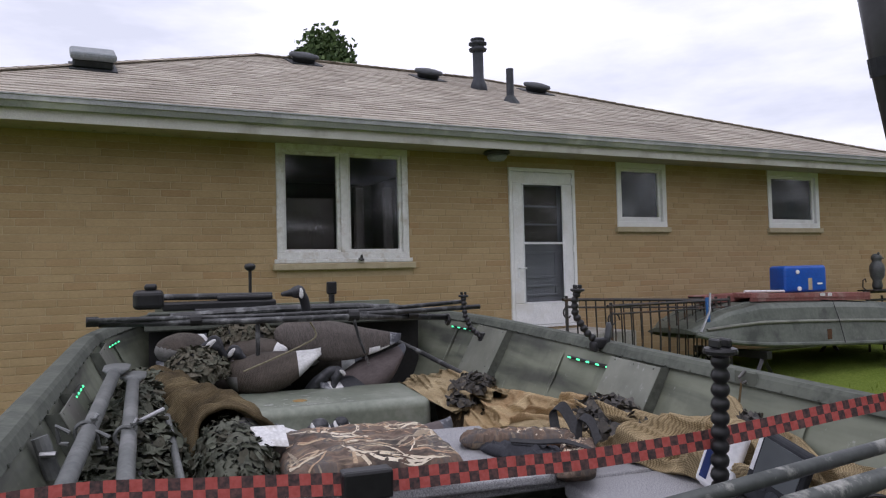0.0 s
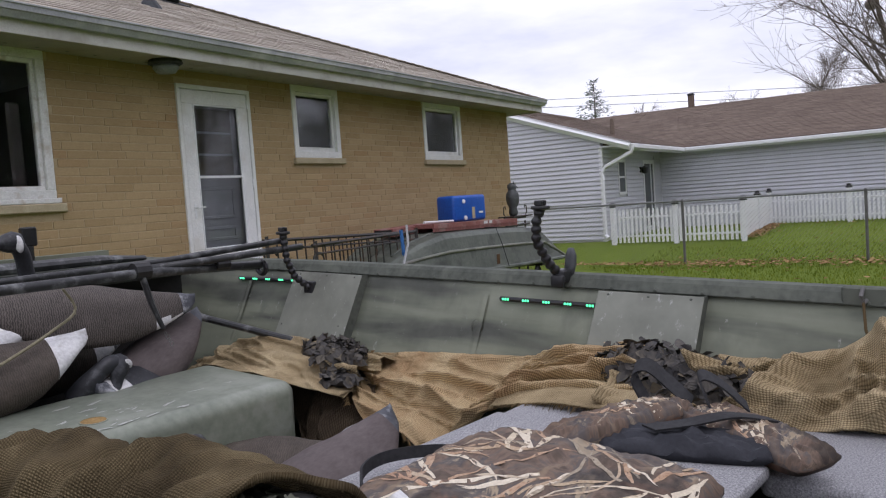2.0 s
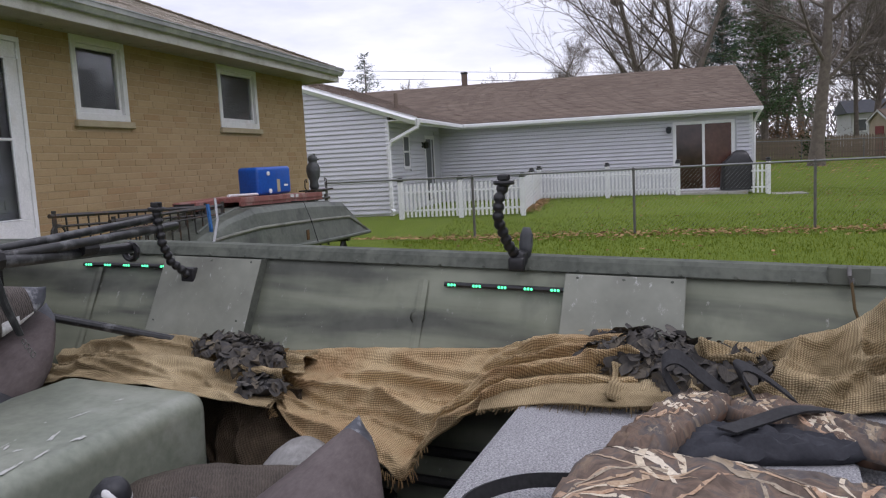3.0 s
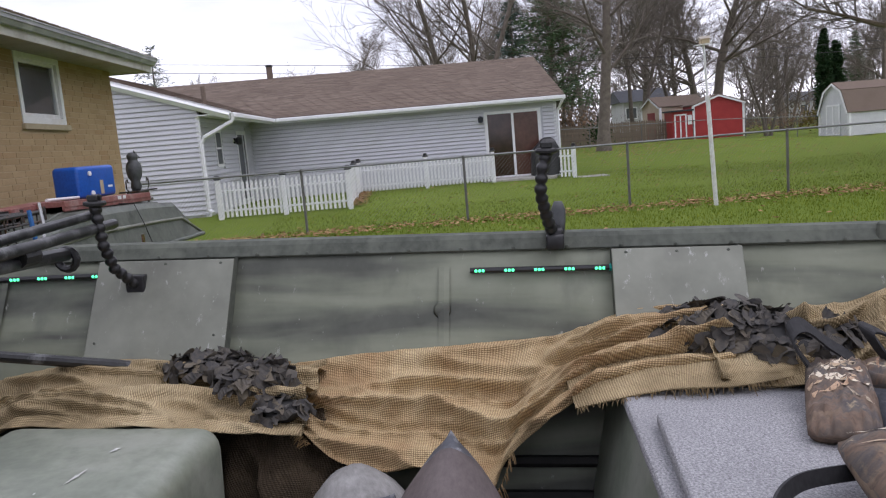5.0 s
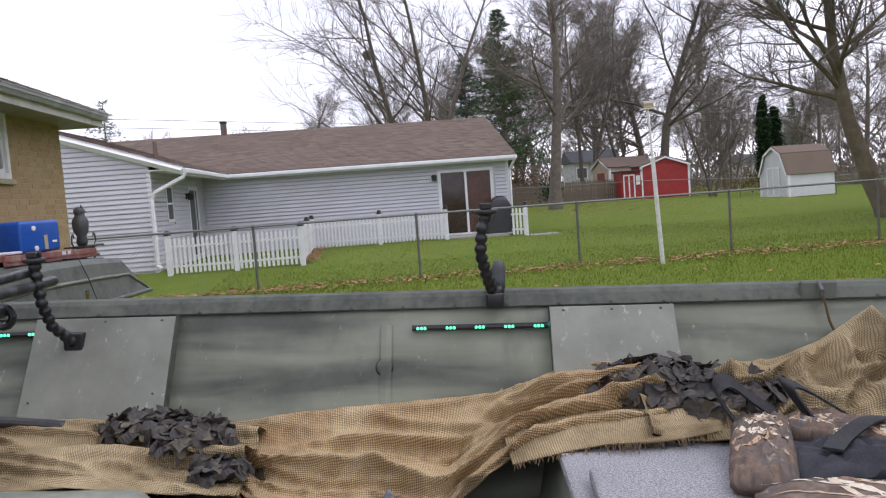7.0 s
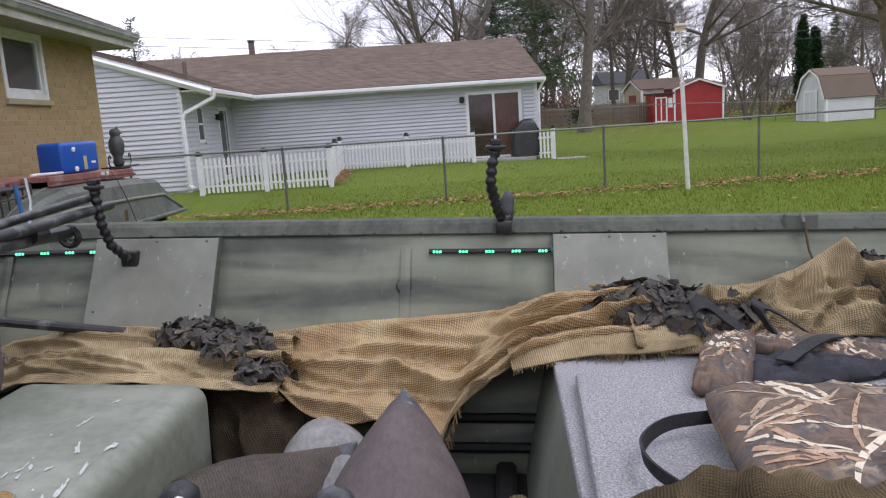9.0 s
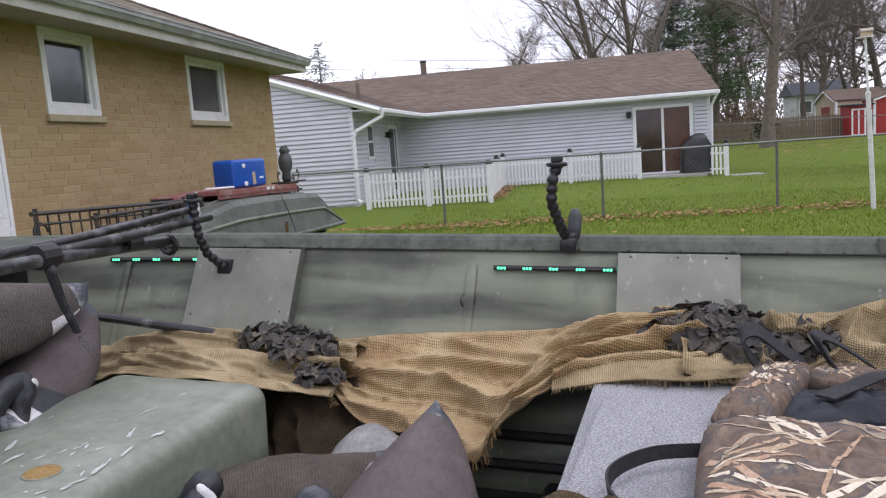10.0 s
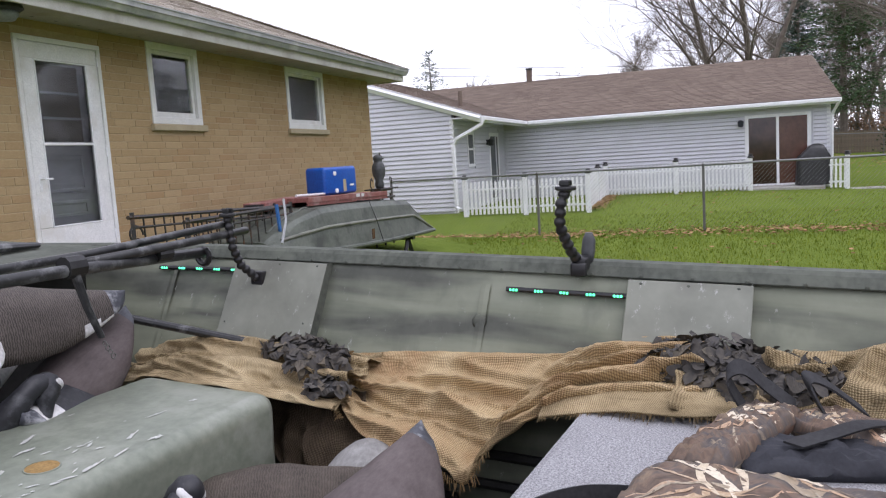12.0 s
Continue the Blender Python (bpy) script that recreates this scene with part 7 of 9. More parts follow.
ribbon([(-1.18, -1.19, 1.25), (-1.12, -1.19, 1.335), (-0.93, -1.19, 1.360), (-0.71, -1.19, 1.346), (-0.47, -1.19, 1.328)], 0.038, M_CHECK, "webbing", tie, wdir=(0, 0.30, 1))
ribbon([(-0.43, -1.19, 1.326), (-0.2, -1.19, 1.325), (-0.02, -1.19, 1.322), (0.22, -1.19, 1.330), (0.40, -1.19, 1.343), (0.67, -1.19, 1.366), (0.95, -1.16, 1.37), (1.13, -1.13, 1.34), (1.20, -1.12, 1.26)], 0.038, M_CHECK, "webbing", tie, wdir=(0, 0.30, 1))
part("buckle", box(bmesh.new(), -0.495, -0.405, -1.208, -1.172, 1.300, 1.352, 0.006, 2), M_BLACK, tie, "black cam buckle")
for i, (a, b, r) in enumerate((((-0.05, -1.46, 1.315), (0.72, -1.33, 1.335), 0.014), ((0.12, -1.56, 1.330), (1.24, -1.36, 1.345), 0.017), ((0.28, -1.50, 1.302), (1.24, -1.27, 1.340), 0.014))):
    tb = thing("spare_tube", BM, "scuffed grey-green tube laid across the stern", "tube", "stern tubes")
    part("tube", tube([a, b], r, 14), M_TUBE_DARK, tb, smooth=True)
    part("end_cap", tube([Vector(b) - 0.02 * (Vector(b) - Vector(a)).normalized(), Vector(b) + 0.012 * (Vector(b) - Vector(a)).normalized()], r * 1.08, 14), M_BLACK, tb)
tl = thing("toolbox", BM, "dark toolbox with a yellow stripe on the stern deck", "toolbox")
part("body", boxed(0.45, 0.90, -1.72, -1.52, 0.958, 1.12, 0.012, 2), M_DGREY, tl)
part("stripe", boxed(0.449, 0.901, -1.519, -1.517, 1.05, 1.08), M_FOAM, tl, "yellow stripe")
part("latch", boxed(0.60, 0.66, -1.519, -1.512, 1.0, 1.05, 0.003), M_STEEL, tl)
pl = thing("push_pole", BM, "thick black banded pole leaning upright at the stern", "pole")
part("pole", tube([(0.99, -1.26, 0.960), (0.89, -1.26, 1.5), (0.79, -1.26, 1.85), (0.715, -1.26, 2.1), (0.62, -1.26, 2.5)], 0.045, 16), M_BLACK, pl, smooth=True)
for w_, uu in ((1.85, 0.79), (2.10, 0.715)):
    part("band", tube([(uu, -1.26, w_), (uu - 0.010, -1.26, w_ + 0.04)], 0.048, 16), M_DGREY, pl)

# trailer under the boat
trl = thing("boat_trailer", BM, "dark steel trailer carrying the boat", "trailer")
for u_ in (-0.55, 0.55):
    part("beam", boxed(u_ - 0.04, u_ + 0.04, -2.1, 2.9, 0.36, 0.455), M_IRON, trl)
part("axle", boxed(-1.05, 1.05, -0.75, -0.67, 0.27, 0.35), M_IRON, trl)
for u_ in (-1.05, 1.05):
    bm = lathe(bmesh.new(), [(0.16, -0.09), (0.27, -0.09), (0.30, -0.06), (0.30, 0.06), (0.27, 0.09), (0.16, 0.09)], 24, pose(u_, -0.71, 0.33, 0, 90, 0))
    whl = part("tyre", bm, M_BLACK, trl)
    part("rim", lathe(bmesh.new(), [(0.02, -0.05), (0.17, -0.07), (0.17, 0.07), (0.02, 0.05)], 20, pose(u_, -0.71, 0.33, 0, 90, 0)), M_STEEL, whl)
part("tongue", boxed(-0.04, 0.04, 2.9, 4.3, 0.34, 0.42), M_IRON, trl)
part("jack_stand", boxed(-0.03, 0.03, 3.9, 3.96, -0.12, 0.36), M_IRON, trl)
for v_ in (-1.6, 1.8):
    part("bunk", boxed(-0.75, 0.75, v_ - 0.05, v_ + 0.05, 0.42, 0.462), M_CARPET, trl)


# ---- yard: chain-link fence ----
M_LINK = plain("chain_link_wire", (0.22, 0.225, 0.22), (0.30, 0.305, 0.30), 8, 0.5, 0.5, fine=60)
FX = 14.95


def fence_top(y):
    return 1.262


def chain_fence(x, ys, top, label, mesh=True, post_r=0.026):
    th = thing("chain_link_fence", None, label, "fence")
    for i, y in enumerate(ys):
        g = ground_z(x, y)
        p = part("post", lathe(bmesh.new(), [(post_r, -0.3), (post_r, top(y) - g - 0.03), (post_r * 1.25, top(y) - g - 0.02), (post_r * 1.2, top(y) - g + 0.02), (0.01, top(y) - g + 0.035)], 10, pose(x, y, g)), M_GALV_DARK, th)
    part("top_rail", tube([(x, y, top(y)) for y in ys], 0.021, 8), M_CHAIN, th)
    if mesh:
        verts, faces = [], []
        y0, y1, h = min(ys), max(ys), 1.15
        step = 0.075
        n = int((y1 - y0 + h) / step)
        for sgn in (1, -1):
            for i in range(n):
                ya = y0 + i * step if sgn > 0 else y0 - 0.0 + i * step
                yb = ya + sgn * h
                if sgn > 0:
                    yb = ya + h
                else:
                    ya, yb = ya, ya - h
                if min(ya, yb) < y0 or max(ya, yb) > y1:
                    continue
                b = len(verts)
                for y, f in ((ya, 0.0), (yb, 1.0)):
                    z = ground_z(x, y) + 0.03 + f * (top(y) - ground_z(x, y) - 0.03)
                    for dx, dz in ((0.0011, 0), (-0.0006, 0.0010), (-0.0006, -0.0010)):
                        verts.append((x + 0.02 * sgn * 0.1 + dx, y + dz, z + dz))
                faces += [(b, b + 1, b + 4, b + 3), (b + 1, b + 2, b + 5, b + 4), (b + 2, b, b + 3, b + 5)]
        tagged(pydata("wire_mesh", verts, faces, M_LINK, th), kind="stuff")
    return th


chain_fence(FX, [8.62, 5.43, 2.24, -1.0, -4.18, -7.38, -10.6, -13.8, -17.0, -20.2, -23.4], fence_top, "chain-link fence with grey posts along the lawn")
chain_fence(44.0, [-3.5, -6.5, -9.5, -12.5, -15.5, -18.5, -21.5, -24.5, -27.5, -30.5, -33.5], lambda y: 1.15 + ground_z(44.0, y), "far chain-link fence behind the lawn", False)

# ---- white picket fence ----
pk = thing("picket_fence", None, "low white vinyl picket fence round the patio", "fence")
runs = (((18.0, 7.90), (18.0, 4.83)), ((18.0, 4.83), (22.95, 5.0)), ((22.95, 5.0), (22.95, 0.97)), ((22.95, -1.03), (22.95, -1.48)))
picket_me = None
posts_done = []
for (xa, ya), (xb, yb) in runs:
    a, b = Vector((xa, ya, 0)), Vector((xb, yb, 0))
    L_ = (b - a).length
    d = (b - a).normalized()
    yaw = math.degrees(math.atan2(d.y, d.x))
    n = max(3, round(L_ / 0.105))
    for i in range(n):
        p = a + d * (L_ * (i + 0.5) / n)
        g = ground_z(p.x, p.y)
        if picket_me is None:
            bm = boxed(-0.030, 0.030, -0.010, 0.010, 0.04, 0.84, 0.003)
            box(bm, -0.021, 0.021, -0.009, 0.009, 0.841, 0.870, 0.006)
            ob = part("picket", bm, M_VINYL, pk, matrix=pose(p.x, p.y, g, 0, 0, yaw))
            picket_me = ob.data
        else:
            ob = new("picket", picket_me)
            ob.parent = pk
            ob.matrix_basis = pose(p.x, p.y, g, 0, 0, yaw)
    for z in (0.20, 0.66):
        ga, gb = ground_z(xa, ya), ground_z(xb, yb)
        off = d.cross(Vector((0, 0, 1))) * -0.03
        part("rail", tube([a + off + Vector((0, 0, ga + z)), b + off + Vector((0, 0, gb + z))], 0.026, 4), M_VINYL, pk)
    for p in (a, b, (a + b) / 2) if L_ > 1 else (b,):
        if any((p - o).length < 0.05 for o in posts_done):
            continue
        posts_done.append(p.copy())
        g = ground_z(p.x, p.y)
        post = part("post", boxed(p.x - 0.055, p.x + 0.055, p.y - 0.055, p.y + 0.055, g - 0.1, g + 0.93, 0.005), M_VINYL, pk)
        part("post_cap", lathe(bmesh.new(), [(0.075, 0.93), (0.095, 0.95), (0.06, 0.985), (0.05, 1.02), (0.085, 1.03), (0.02, 1.045)], 8, pose(p.x, p.y, g)), M_BLACK, post, "black lantern cap")

grill = thing("covered_grill", pose(23.45, -0.72, 0.31), "barbecue grill under a black cover", "grill")
bm = bmesh.new()
rings = []
for zz_, wx, wy, dy in ((0.02, 0.33, 0.47, 0), (0.3, 0.31, 0.45, 0), (0.62, 0.30, 0.44, 0), (0.80, 0.29, 0.42, 0), (0.90, 0.27, 0.34, -0.02), (1.02, 0.24, 0.25, -0.05), (1.10, 0.18, 0.19, -0.06), (1.15, 0.08, 0.09, -0.06)):
    ring = []
    for k_ in range(40):
        a = 2 * math.pi * k_ / 40
        sq = 1 / max(abs(math.cos(a)), abs(math.sin(a))) ** 0.75
        fo = 1 + 0.07 * noise.noise(Vector((math.cos(a) * 3.5, math.sin(a) * 3.5, zz_ * 1.2))) + 0.03 * math.sin(a * 11) * (1 - zz_)
        ring.append(bm.verts.new((wx * sq * fo * math.cos(a), dy + wy * sq * fo * math.sin(a), zz_)))
    rings.append(ring)
for a_, b_ in zip(rings, rings[1:]):
    for k_ in range(40):
        bm.faces.new((a_[k_], a_[(k_ + 1) % 40], b_[(k_ + 1) % 40], b_[k_]))
bm.faces.new(rings[-1])
part("cover", bm, M_BLACK, grill, smooth=True)
for yy in (-0.3, 0.3):
    part("leg", boxed(-0.05, 0.05, yy - 0.04, yy + 0.04, 0.0, 0.06), M_BLACK, grill)
tagged(part("paving_slab", boxed(22.8, 23.6, -2.5, -1.6, 0.12, 0.19, 0.01), M_CONC), "pale concrete slab on the grass", "slab")

# ---- white pole with a bird house ----
M_TANP = plain("tan_paint", (0.42, 0.33, 0.20), (0.52, 0.42, 0.27), 20, 0.7)
bp = thing("bird_house_pole", pose(13.9, -2.33, -0.02, -3.0, -1.0, 0), "peeling white pole with a small bird house on top", "pole")
part("pole", lathe(bmesh.new(), [(0.042, -0.1), (0.040, 1.95), (0.046, 1.97), (0.046, 2.03), (0.024, 2.05)], 12), M_WORN, bp, "flaking white lower pole")
part("mast", lathe(bmesh.new(), [(0.020, 2.03), (0.018, 2.95), (0.018, 2.98)], 10), M_WORN, bp, "thin white mast")
bmh = boxed(-0.09, 0.09, -0.12, 0.12, 2.95, 2.965)
part("platform", bmh, M_WORN, bp)
part("house", boxed(-0.06, 0.06, -0.10, 0.06, 2.966, 3.05, 0.008), M_TANP, bp, "tan bird house")
bm = bmesh.new()
vs = [bm.verts.new(v) for v in ((-0.08, -0.12, 3.05), (0.08, -0.12, 3.05), (0.08, 0.08, 3.05), (-0.08, 0.08, 3.05), (0.0, -0.12, 3.10), (0.0, 0.08, 3.10))]
for f in ((0, 1, 4), (2, 3, 5), (0, 4, 5, 3), (1, 2, 5, 4), (0, 3, 2, 1)):
    bm.faces.new([vs[i] for i in f])
part("house_roof", bm, M_ROOF, bp)

# ---- upturned boat on sawhorses beside the house ----
M_OLDBOAT = plain("faded_green_hull", (0.085, 0.098, 0.080), (0.145, 0.158, 0.132), 3.5, 0.5, 0.2, fine=25, stain=(0.055, 0.062, 0.052), stain_scale=2.6)
ob_ = thing("upturned_boat", None, "faded green aluminium boat lying upside down on sawhorses", "boat")
stations = [(6.48, 0.920, 0.3, 0.42, 0.870), (6.62, 0.997, 0.4, 0.5, 0.827), (6.95, 1.110, 0.46, 0.58, 0.760), (7.45, 1.194, 0.5, 0.63, 0.709), (8.2, 1.188, 0.52, 0.66, 0.673), (9.2, 1.156, 0.52, 0.67, 0.631), (10.22, 1.093, 0.51, 0.66, 0.598), (10.55, 0.881, 0.53, 0.665, 0.591), (10.86, 0.634, 0.6, 0.66, 0.584)]
bm = bmesh.new()
rings = []
YC = 6.92
for x, zt, hw, rw, zr in stations:
    ring = []
    for yy, zz in ((-rw, zr), (-rw + 0.015, zr + 0.03), (-(hw + (rw - hw) * 0.45), zr + (zt - zr) * 0.55), (-(hw + (rw - hw) * 0.12), zr + (zt - zr) * 0.88), (-hw + 0.03, zt), (-hw * 0.4, zt + 0.012), (0, zt + 0.015), (hw * 0.4, zt + 0.012), (hw - 0.03, zt), (hw + (rw - hw) * 0.45, zr + (zt - zr) * 0.55), (rw, zr)):
        ring.append(bm.verts.new((x, YC + yy, zz)))
    rings.append(ring)
for a, b in zip(rings, rings[1:]):
    for k_ in range(len(a) - 1):
        bm.faces.new((a[k_], a[k_ + 1], b[k_ + 1], b[k_]))
bm.faces.new(rings[0])
bm.faces.new(rings[-1][::-1])
part("hull", bm, M_OLDBOAT, ob_, smooth=False)
part("rim", tube([(x, YC - rw - 0.005, zr) for x, zt, hw, rw, zr in stations], 0.028, 8), M_OLDBOAT, ob_)
part("strake", tube([(x, YC - (hw + (rw - hw) * 0.45) - 0.008, zr + (zt - zr) * 0.55) for x, zt, hw, rw, zr in stations[1:]], 0.020, 8), M_PANEL, ob_, "pale rubbing strake")
for dy in (-0.28, 0.0, 0.28):
    part("keel_rib", tube([(x, YC + dy, zt + 0.012) for x, zt, hw, rw, zr in stations[1:7]], 0.014, 6), M_OLDBOAT, ob_)
part("tie_cord", tube([(8.75, YC - 0.70, 0.66), (8.76, YC - 0.62, 0.94), (8.78, YC - 0.52, 1.19), (8.8, YC, 1.21)], 0.006, 6), M_BLACK, ob_)
part("tag", boxed(8.42, 8.50, YC - 0.70, YC - 0.69, 0.72, 0.85, 0.003), M_DARKGLASS2, ob_, "small red and white tag")
for xs in (7.4, 9.95):
    sh = thing("sawhorse", None, "black sawhorse under the upturned boat", "sawhorse", "sawhorses")
    part("beam", boxed(xs - 0.045, xs + 0.045, 6.25, 7.45, 0.54, 0.63, 0.005), M_BLACK, sh)
    for yy in (6.35, 7.35):
        for sx in (-1, 1):
            part("leg", tube([(xs, yy, 0.56), (xs + sx * 0.20, yy, ground_z(xs, yy) - 0.02)], 0.032, 4), M_BLACK, sh)
M_RED = plain("faded_red_paint", (0.20, 0.070, 0.058), (0.28, 0.11, 0.095), 4, 0.6, fine=40, stain=(0.32, 0.20, 0.18), stain_scale=5)
ramp_ = thing("red_ramp", pose(8.66, 6.74, 1.192, 0, 1.4, -1.5), "faded red steel ramp lying on the upturned boat", "ramp", "red ramps")
part("side_rail", boxed(-1.12, 1.12, -0.16, -0.13, 0.0, 0.105, 0.004), M_RED, ramp_)
part("side_rail", boxed(-1.12, 1.12, 0.13, 0.16, 0.0, 0.105, 0.004), M_RED, ramp_)
part("deck", boxed(-1.12, 1.12, -0.13, 0.13, 0.05, 0.10), M_RED, ramp_)
part("lip", boxed(-1.125, 1.125, -0.172, -0.160, 0.045, 0.055), M_RED, ramp_)
part("sticker", boxed(0.10, 0.20, -0.1745, -0.1725, 0.06, 0.10), M_GWHITE, ramp_, "pale worn sticker")
part("sticker", boxed(0.25, 0.33, -0.1745, -0.1725, 0.06, 0.10), M_GWHITE, ramp_)
ramp2 = thing("red_ramp", pose(7.55, 7.04, 1.215, 0, -0.6, 4), "dull red steel ramp with a dark open end", "ramp", "red ramps")
part("body", boxed(-0.55, 0.55, -0.14, 0.14, 0.0, 0.10, 0.006), M_RED, ramp2)
part("end", boxed(-0.556, -0.551, -0.12, 0.12, 0.015, 0.085), M_BLACK, ramp2)
tubel = thing("light_tube", pose(8.2, 6.87, 1.312, 0, 1.5, 1), "white tube with a green end lying on the ramp", "tube")
part("tube", tube([(-0.5, 0, 0.016), (0.35, 0, 0.016)], 0.016, 8), M_COVER, tubel)
M_LIME = plain("lime_plastic", (0.22, 0.42, 0.05), (0.32, 0.52, 0.10), 20, 0.4)
part("end", tube([(0.35, 0, 0.016), (0.55, 0, 0.018)], 0.018, 8), M_LIME, tubel, "lime-green end")
M_BLUEP = plain("blue_plastic", (0.008, 0.07, 0.36), (0.012, 0.10, 0.46), 3, 0.35, fine=40, bump=0.05)
jug = thing("blue_cooler", pose(8.80, 6.93, 1.298, 0, 0, -14), "bright blue plastic cooler with a spout and white cap", "cooler")
part("body", boxed(-0.33, 0.33, -0.17, 0.17, 0.0, 0.36, 0.045, 4), M_BLUEP, jug, smooth=True)
part("recess", boxed(0.03, 0.09, -0.176, -0.172, 0.03, 0.19, 0.002), M_SILL, jug, "tan strip in a recess")
part("cap", lathe(bmesh.new(), [(0.028, 0), (0.028, 0.012), (0.012, 0.016)], 14, pose(-0.13, -0.17, 0.275, 90, 0, 0)), M_COVER, jug, "white round cap")
part("cap", lathe(bmesh.new(), [(0.030, 0), (0.030, 0.012), (0.012, 0.016)], 14, pose(-0.11, -0.17, 0.05, 90, 0, 0)), M_COVER, jug, "white round cap")
part("print", boxed(0.17, 0.25, -0.174, -0.1715, 0.10, 0.125), M_COVER, jug, "small white printed bar")
part("handle", tube([(0.33, 0.0, 0.24), (0.365, 0.0, 0.23), (0.37, 0.0, 0.19)], 0.010, 6), M_BLACK, jug)

# owl figure on an iron stand
M_OWL = plain("grey_resin", (0.045, 0.05, 0.052), (0.085, 0.09, 0.09), 14, 0.6, fine=60)
stand = thing("iron_stand", pose(10.82, 7.08, -0.12), "black iron plant stand with scrolled ends", "stand")
for xx in (-0.34, 0.0, 0.34):
    part("leg", tube([(xx, 0, ground_z(10.8, 7.1) + 0.10), (xx, 0, 1.30)], 0.018, 6), M_IRON, stand)
for zz, x0_, x1_ in ((1.24, -0.36, 0.5), (1.36, -0.42, 0.36), (1.10, -0.3, 0.62)):
    part("bar", tube([(x0_, 0, zz), (x1_, 0, zz)], 0.020, 6), M_IRON, stand)
part("shelf", boxed(-0.36, 0.36, -0.14, 0.14, 1.375, 1.395), M_IRON, stand)
for sx in (-1, 1):
    part("scroll", tube([(sx * 0.36, 0, 1.385), (sx * 0.43, 0, 1.44), (sx * 0.42, 0, 1.54), (sx * 0.37, 0, 1.56), (sx * 0.35, 0, 1.51)], 0.010, 6), M_IRON, stand)
bm = bmesh.new()
lathe(bm, [(0.07, 0.0), (0.095, 0.05), (0.075, 0.13), (0.12, 0.20), (0.135, 0.29), (0.125, 0.36), (0.085, 0.41), (0.08, 0.43), (0.095, 0.46), (0.09, 0.50), (0.05, 0.53), (0.01, 0.535)], 16)
for v in bm.verts:
    v.co.y *= 0.8
    if v.co.z > 0.2:
        v.co.x += 0.02
sweep(bm, [(0.04, -0.03, 0.51), (0.055, -0.03, 0.56)], [0.02, 0.004], 6)
sweep(bm, [(-0.02, -0.03, 0.51), (-0.03, -0.03, 0.56)], [0.02, 0.004], 6)
sweep(bm, [(0.02, -0.07, 0.47), (0.02, -0.10, 0.455)], [0.014, 0.004], 6)
owl = part("owl_figure", bm, M_OWL, None, "", True, pose(10.70, 7.06, 1.275, 0, 0, 25))
tagged(owl, "grey resin owl figure standing on the iron stand", "owl figure")


# iron handrails by the steps
def iron_rail(x0, x1, y, z0, z1, n, label):
    th = thing("iron_railing", None, label, "railing", "iron railings")
    part("top_rail", tube([(x0 - 0.05, y, z0), (x1, y, z1)], 0.020, 6), M_IRON, th)
    part("mid_rail", tube([(x0, y, z0 - 0.09), (x1, y, z1 - 0.09)], 0.012, 6), M_IRON, th)
    part("bottom_rail", tube([(x0, y, z0 - 0.74), (x1, y, z1 - 0.74)], 0.012, 6), M_IRON, th)
    for i in range(n + 1):
        x = x0 + (x1 - x0) * i / n
        z = z0 + (z1 - z0) * i / n
        if i in (0, n):
            part("post", tube([(x, y, ground_z(x, y) - 0.02), (x, y, z + 0.04)], 0.024, 4), M_IRON, th)
        else:
            part("baluster", tube([(x, y, z - 0.74), (x + 0.012, y, z - 0.4), (x, y, z)], 0.009, 5), M_IRON, th)
    part("scroll", tube([(x0 + 0.02 + 0.10 * math.cos(a) * (1 - a / 9), y, z0 - 0.16 + 0.10 * math.sin(a) * (1 - a / 9)) for a in [i * 0.5 for i in range(12)]], 0.010, 6), M_IRON, th)
    return th


iron_rail(4.90, 7.20, 6.87, 1.34, 1.25, 17, "rusty black iron stair railing with thin balusters")
iron_rail(5.36, 7.20, 6.66, 1.25, 1.26, 13, "black iron stair railing with a scrolled end")
tagged(part("door_step", boxed(4.6, 5.9, 6.87, 7.775, 0.3, 0.94, 0.01), M_CONC), "concrete landing below the storm door", "step")
M_BLUEROPE = plain("blue_rope", (0.02, 0.10, 0.30), (0.04, 0.15, 0.40), 20, 0.8)
tagged(part("blue_rope", tube([(6.72, 6.55, 1.30), (6.70, 6.52, 1.05), (6.74, 6.55, 0.85)], 0.022, 6), M_BLUEROPE), "blue strap hanging from the railing", "strap")
tagged(part("barrow_handle", tube([(6.35, 6.3, 0.92), (6.55, 6.35, 1.15), (6.62, 6.4, 1.36)], 0.014, 6), M_STEEL), "thin pale rod leaning on the railing", "rod")

# ---- sheds ----
M_SHEDRED = plain("barn_red_paint", (0.30, 0.022, 0.022), (0.38, 0.035, 0.032), 2, 0.6, fine=20)
M_TAN = plain("tan_siding", (0.46, 0.38, 0.28), (0.54, 0.45, 0.34), 2, 0.7, fine=20)
M_SHEDW = plain("pale_grey_siding", (0.55, 0.56, 0.58), (0.64, 0.65, 0.66), 2, 0.6, fine=20)
M_DOORRED = plain("dull_red_door", (0.22, 0.04, 0.04), (0.29, 0.06, 0.055), 3, 0.6)


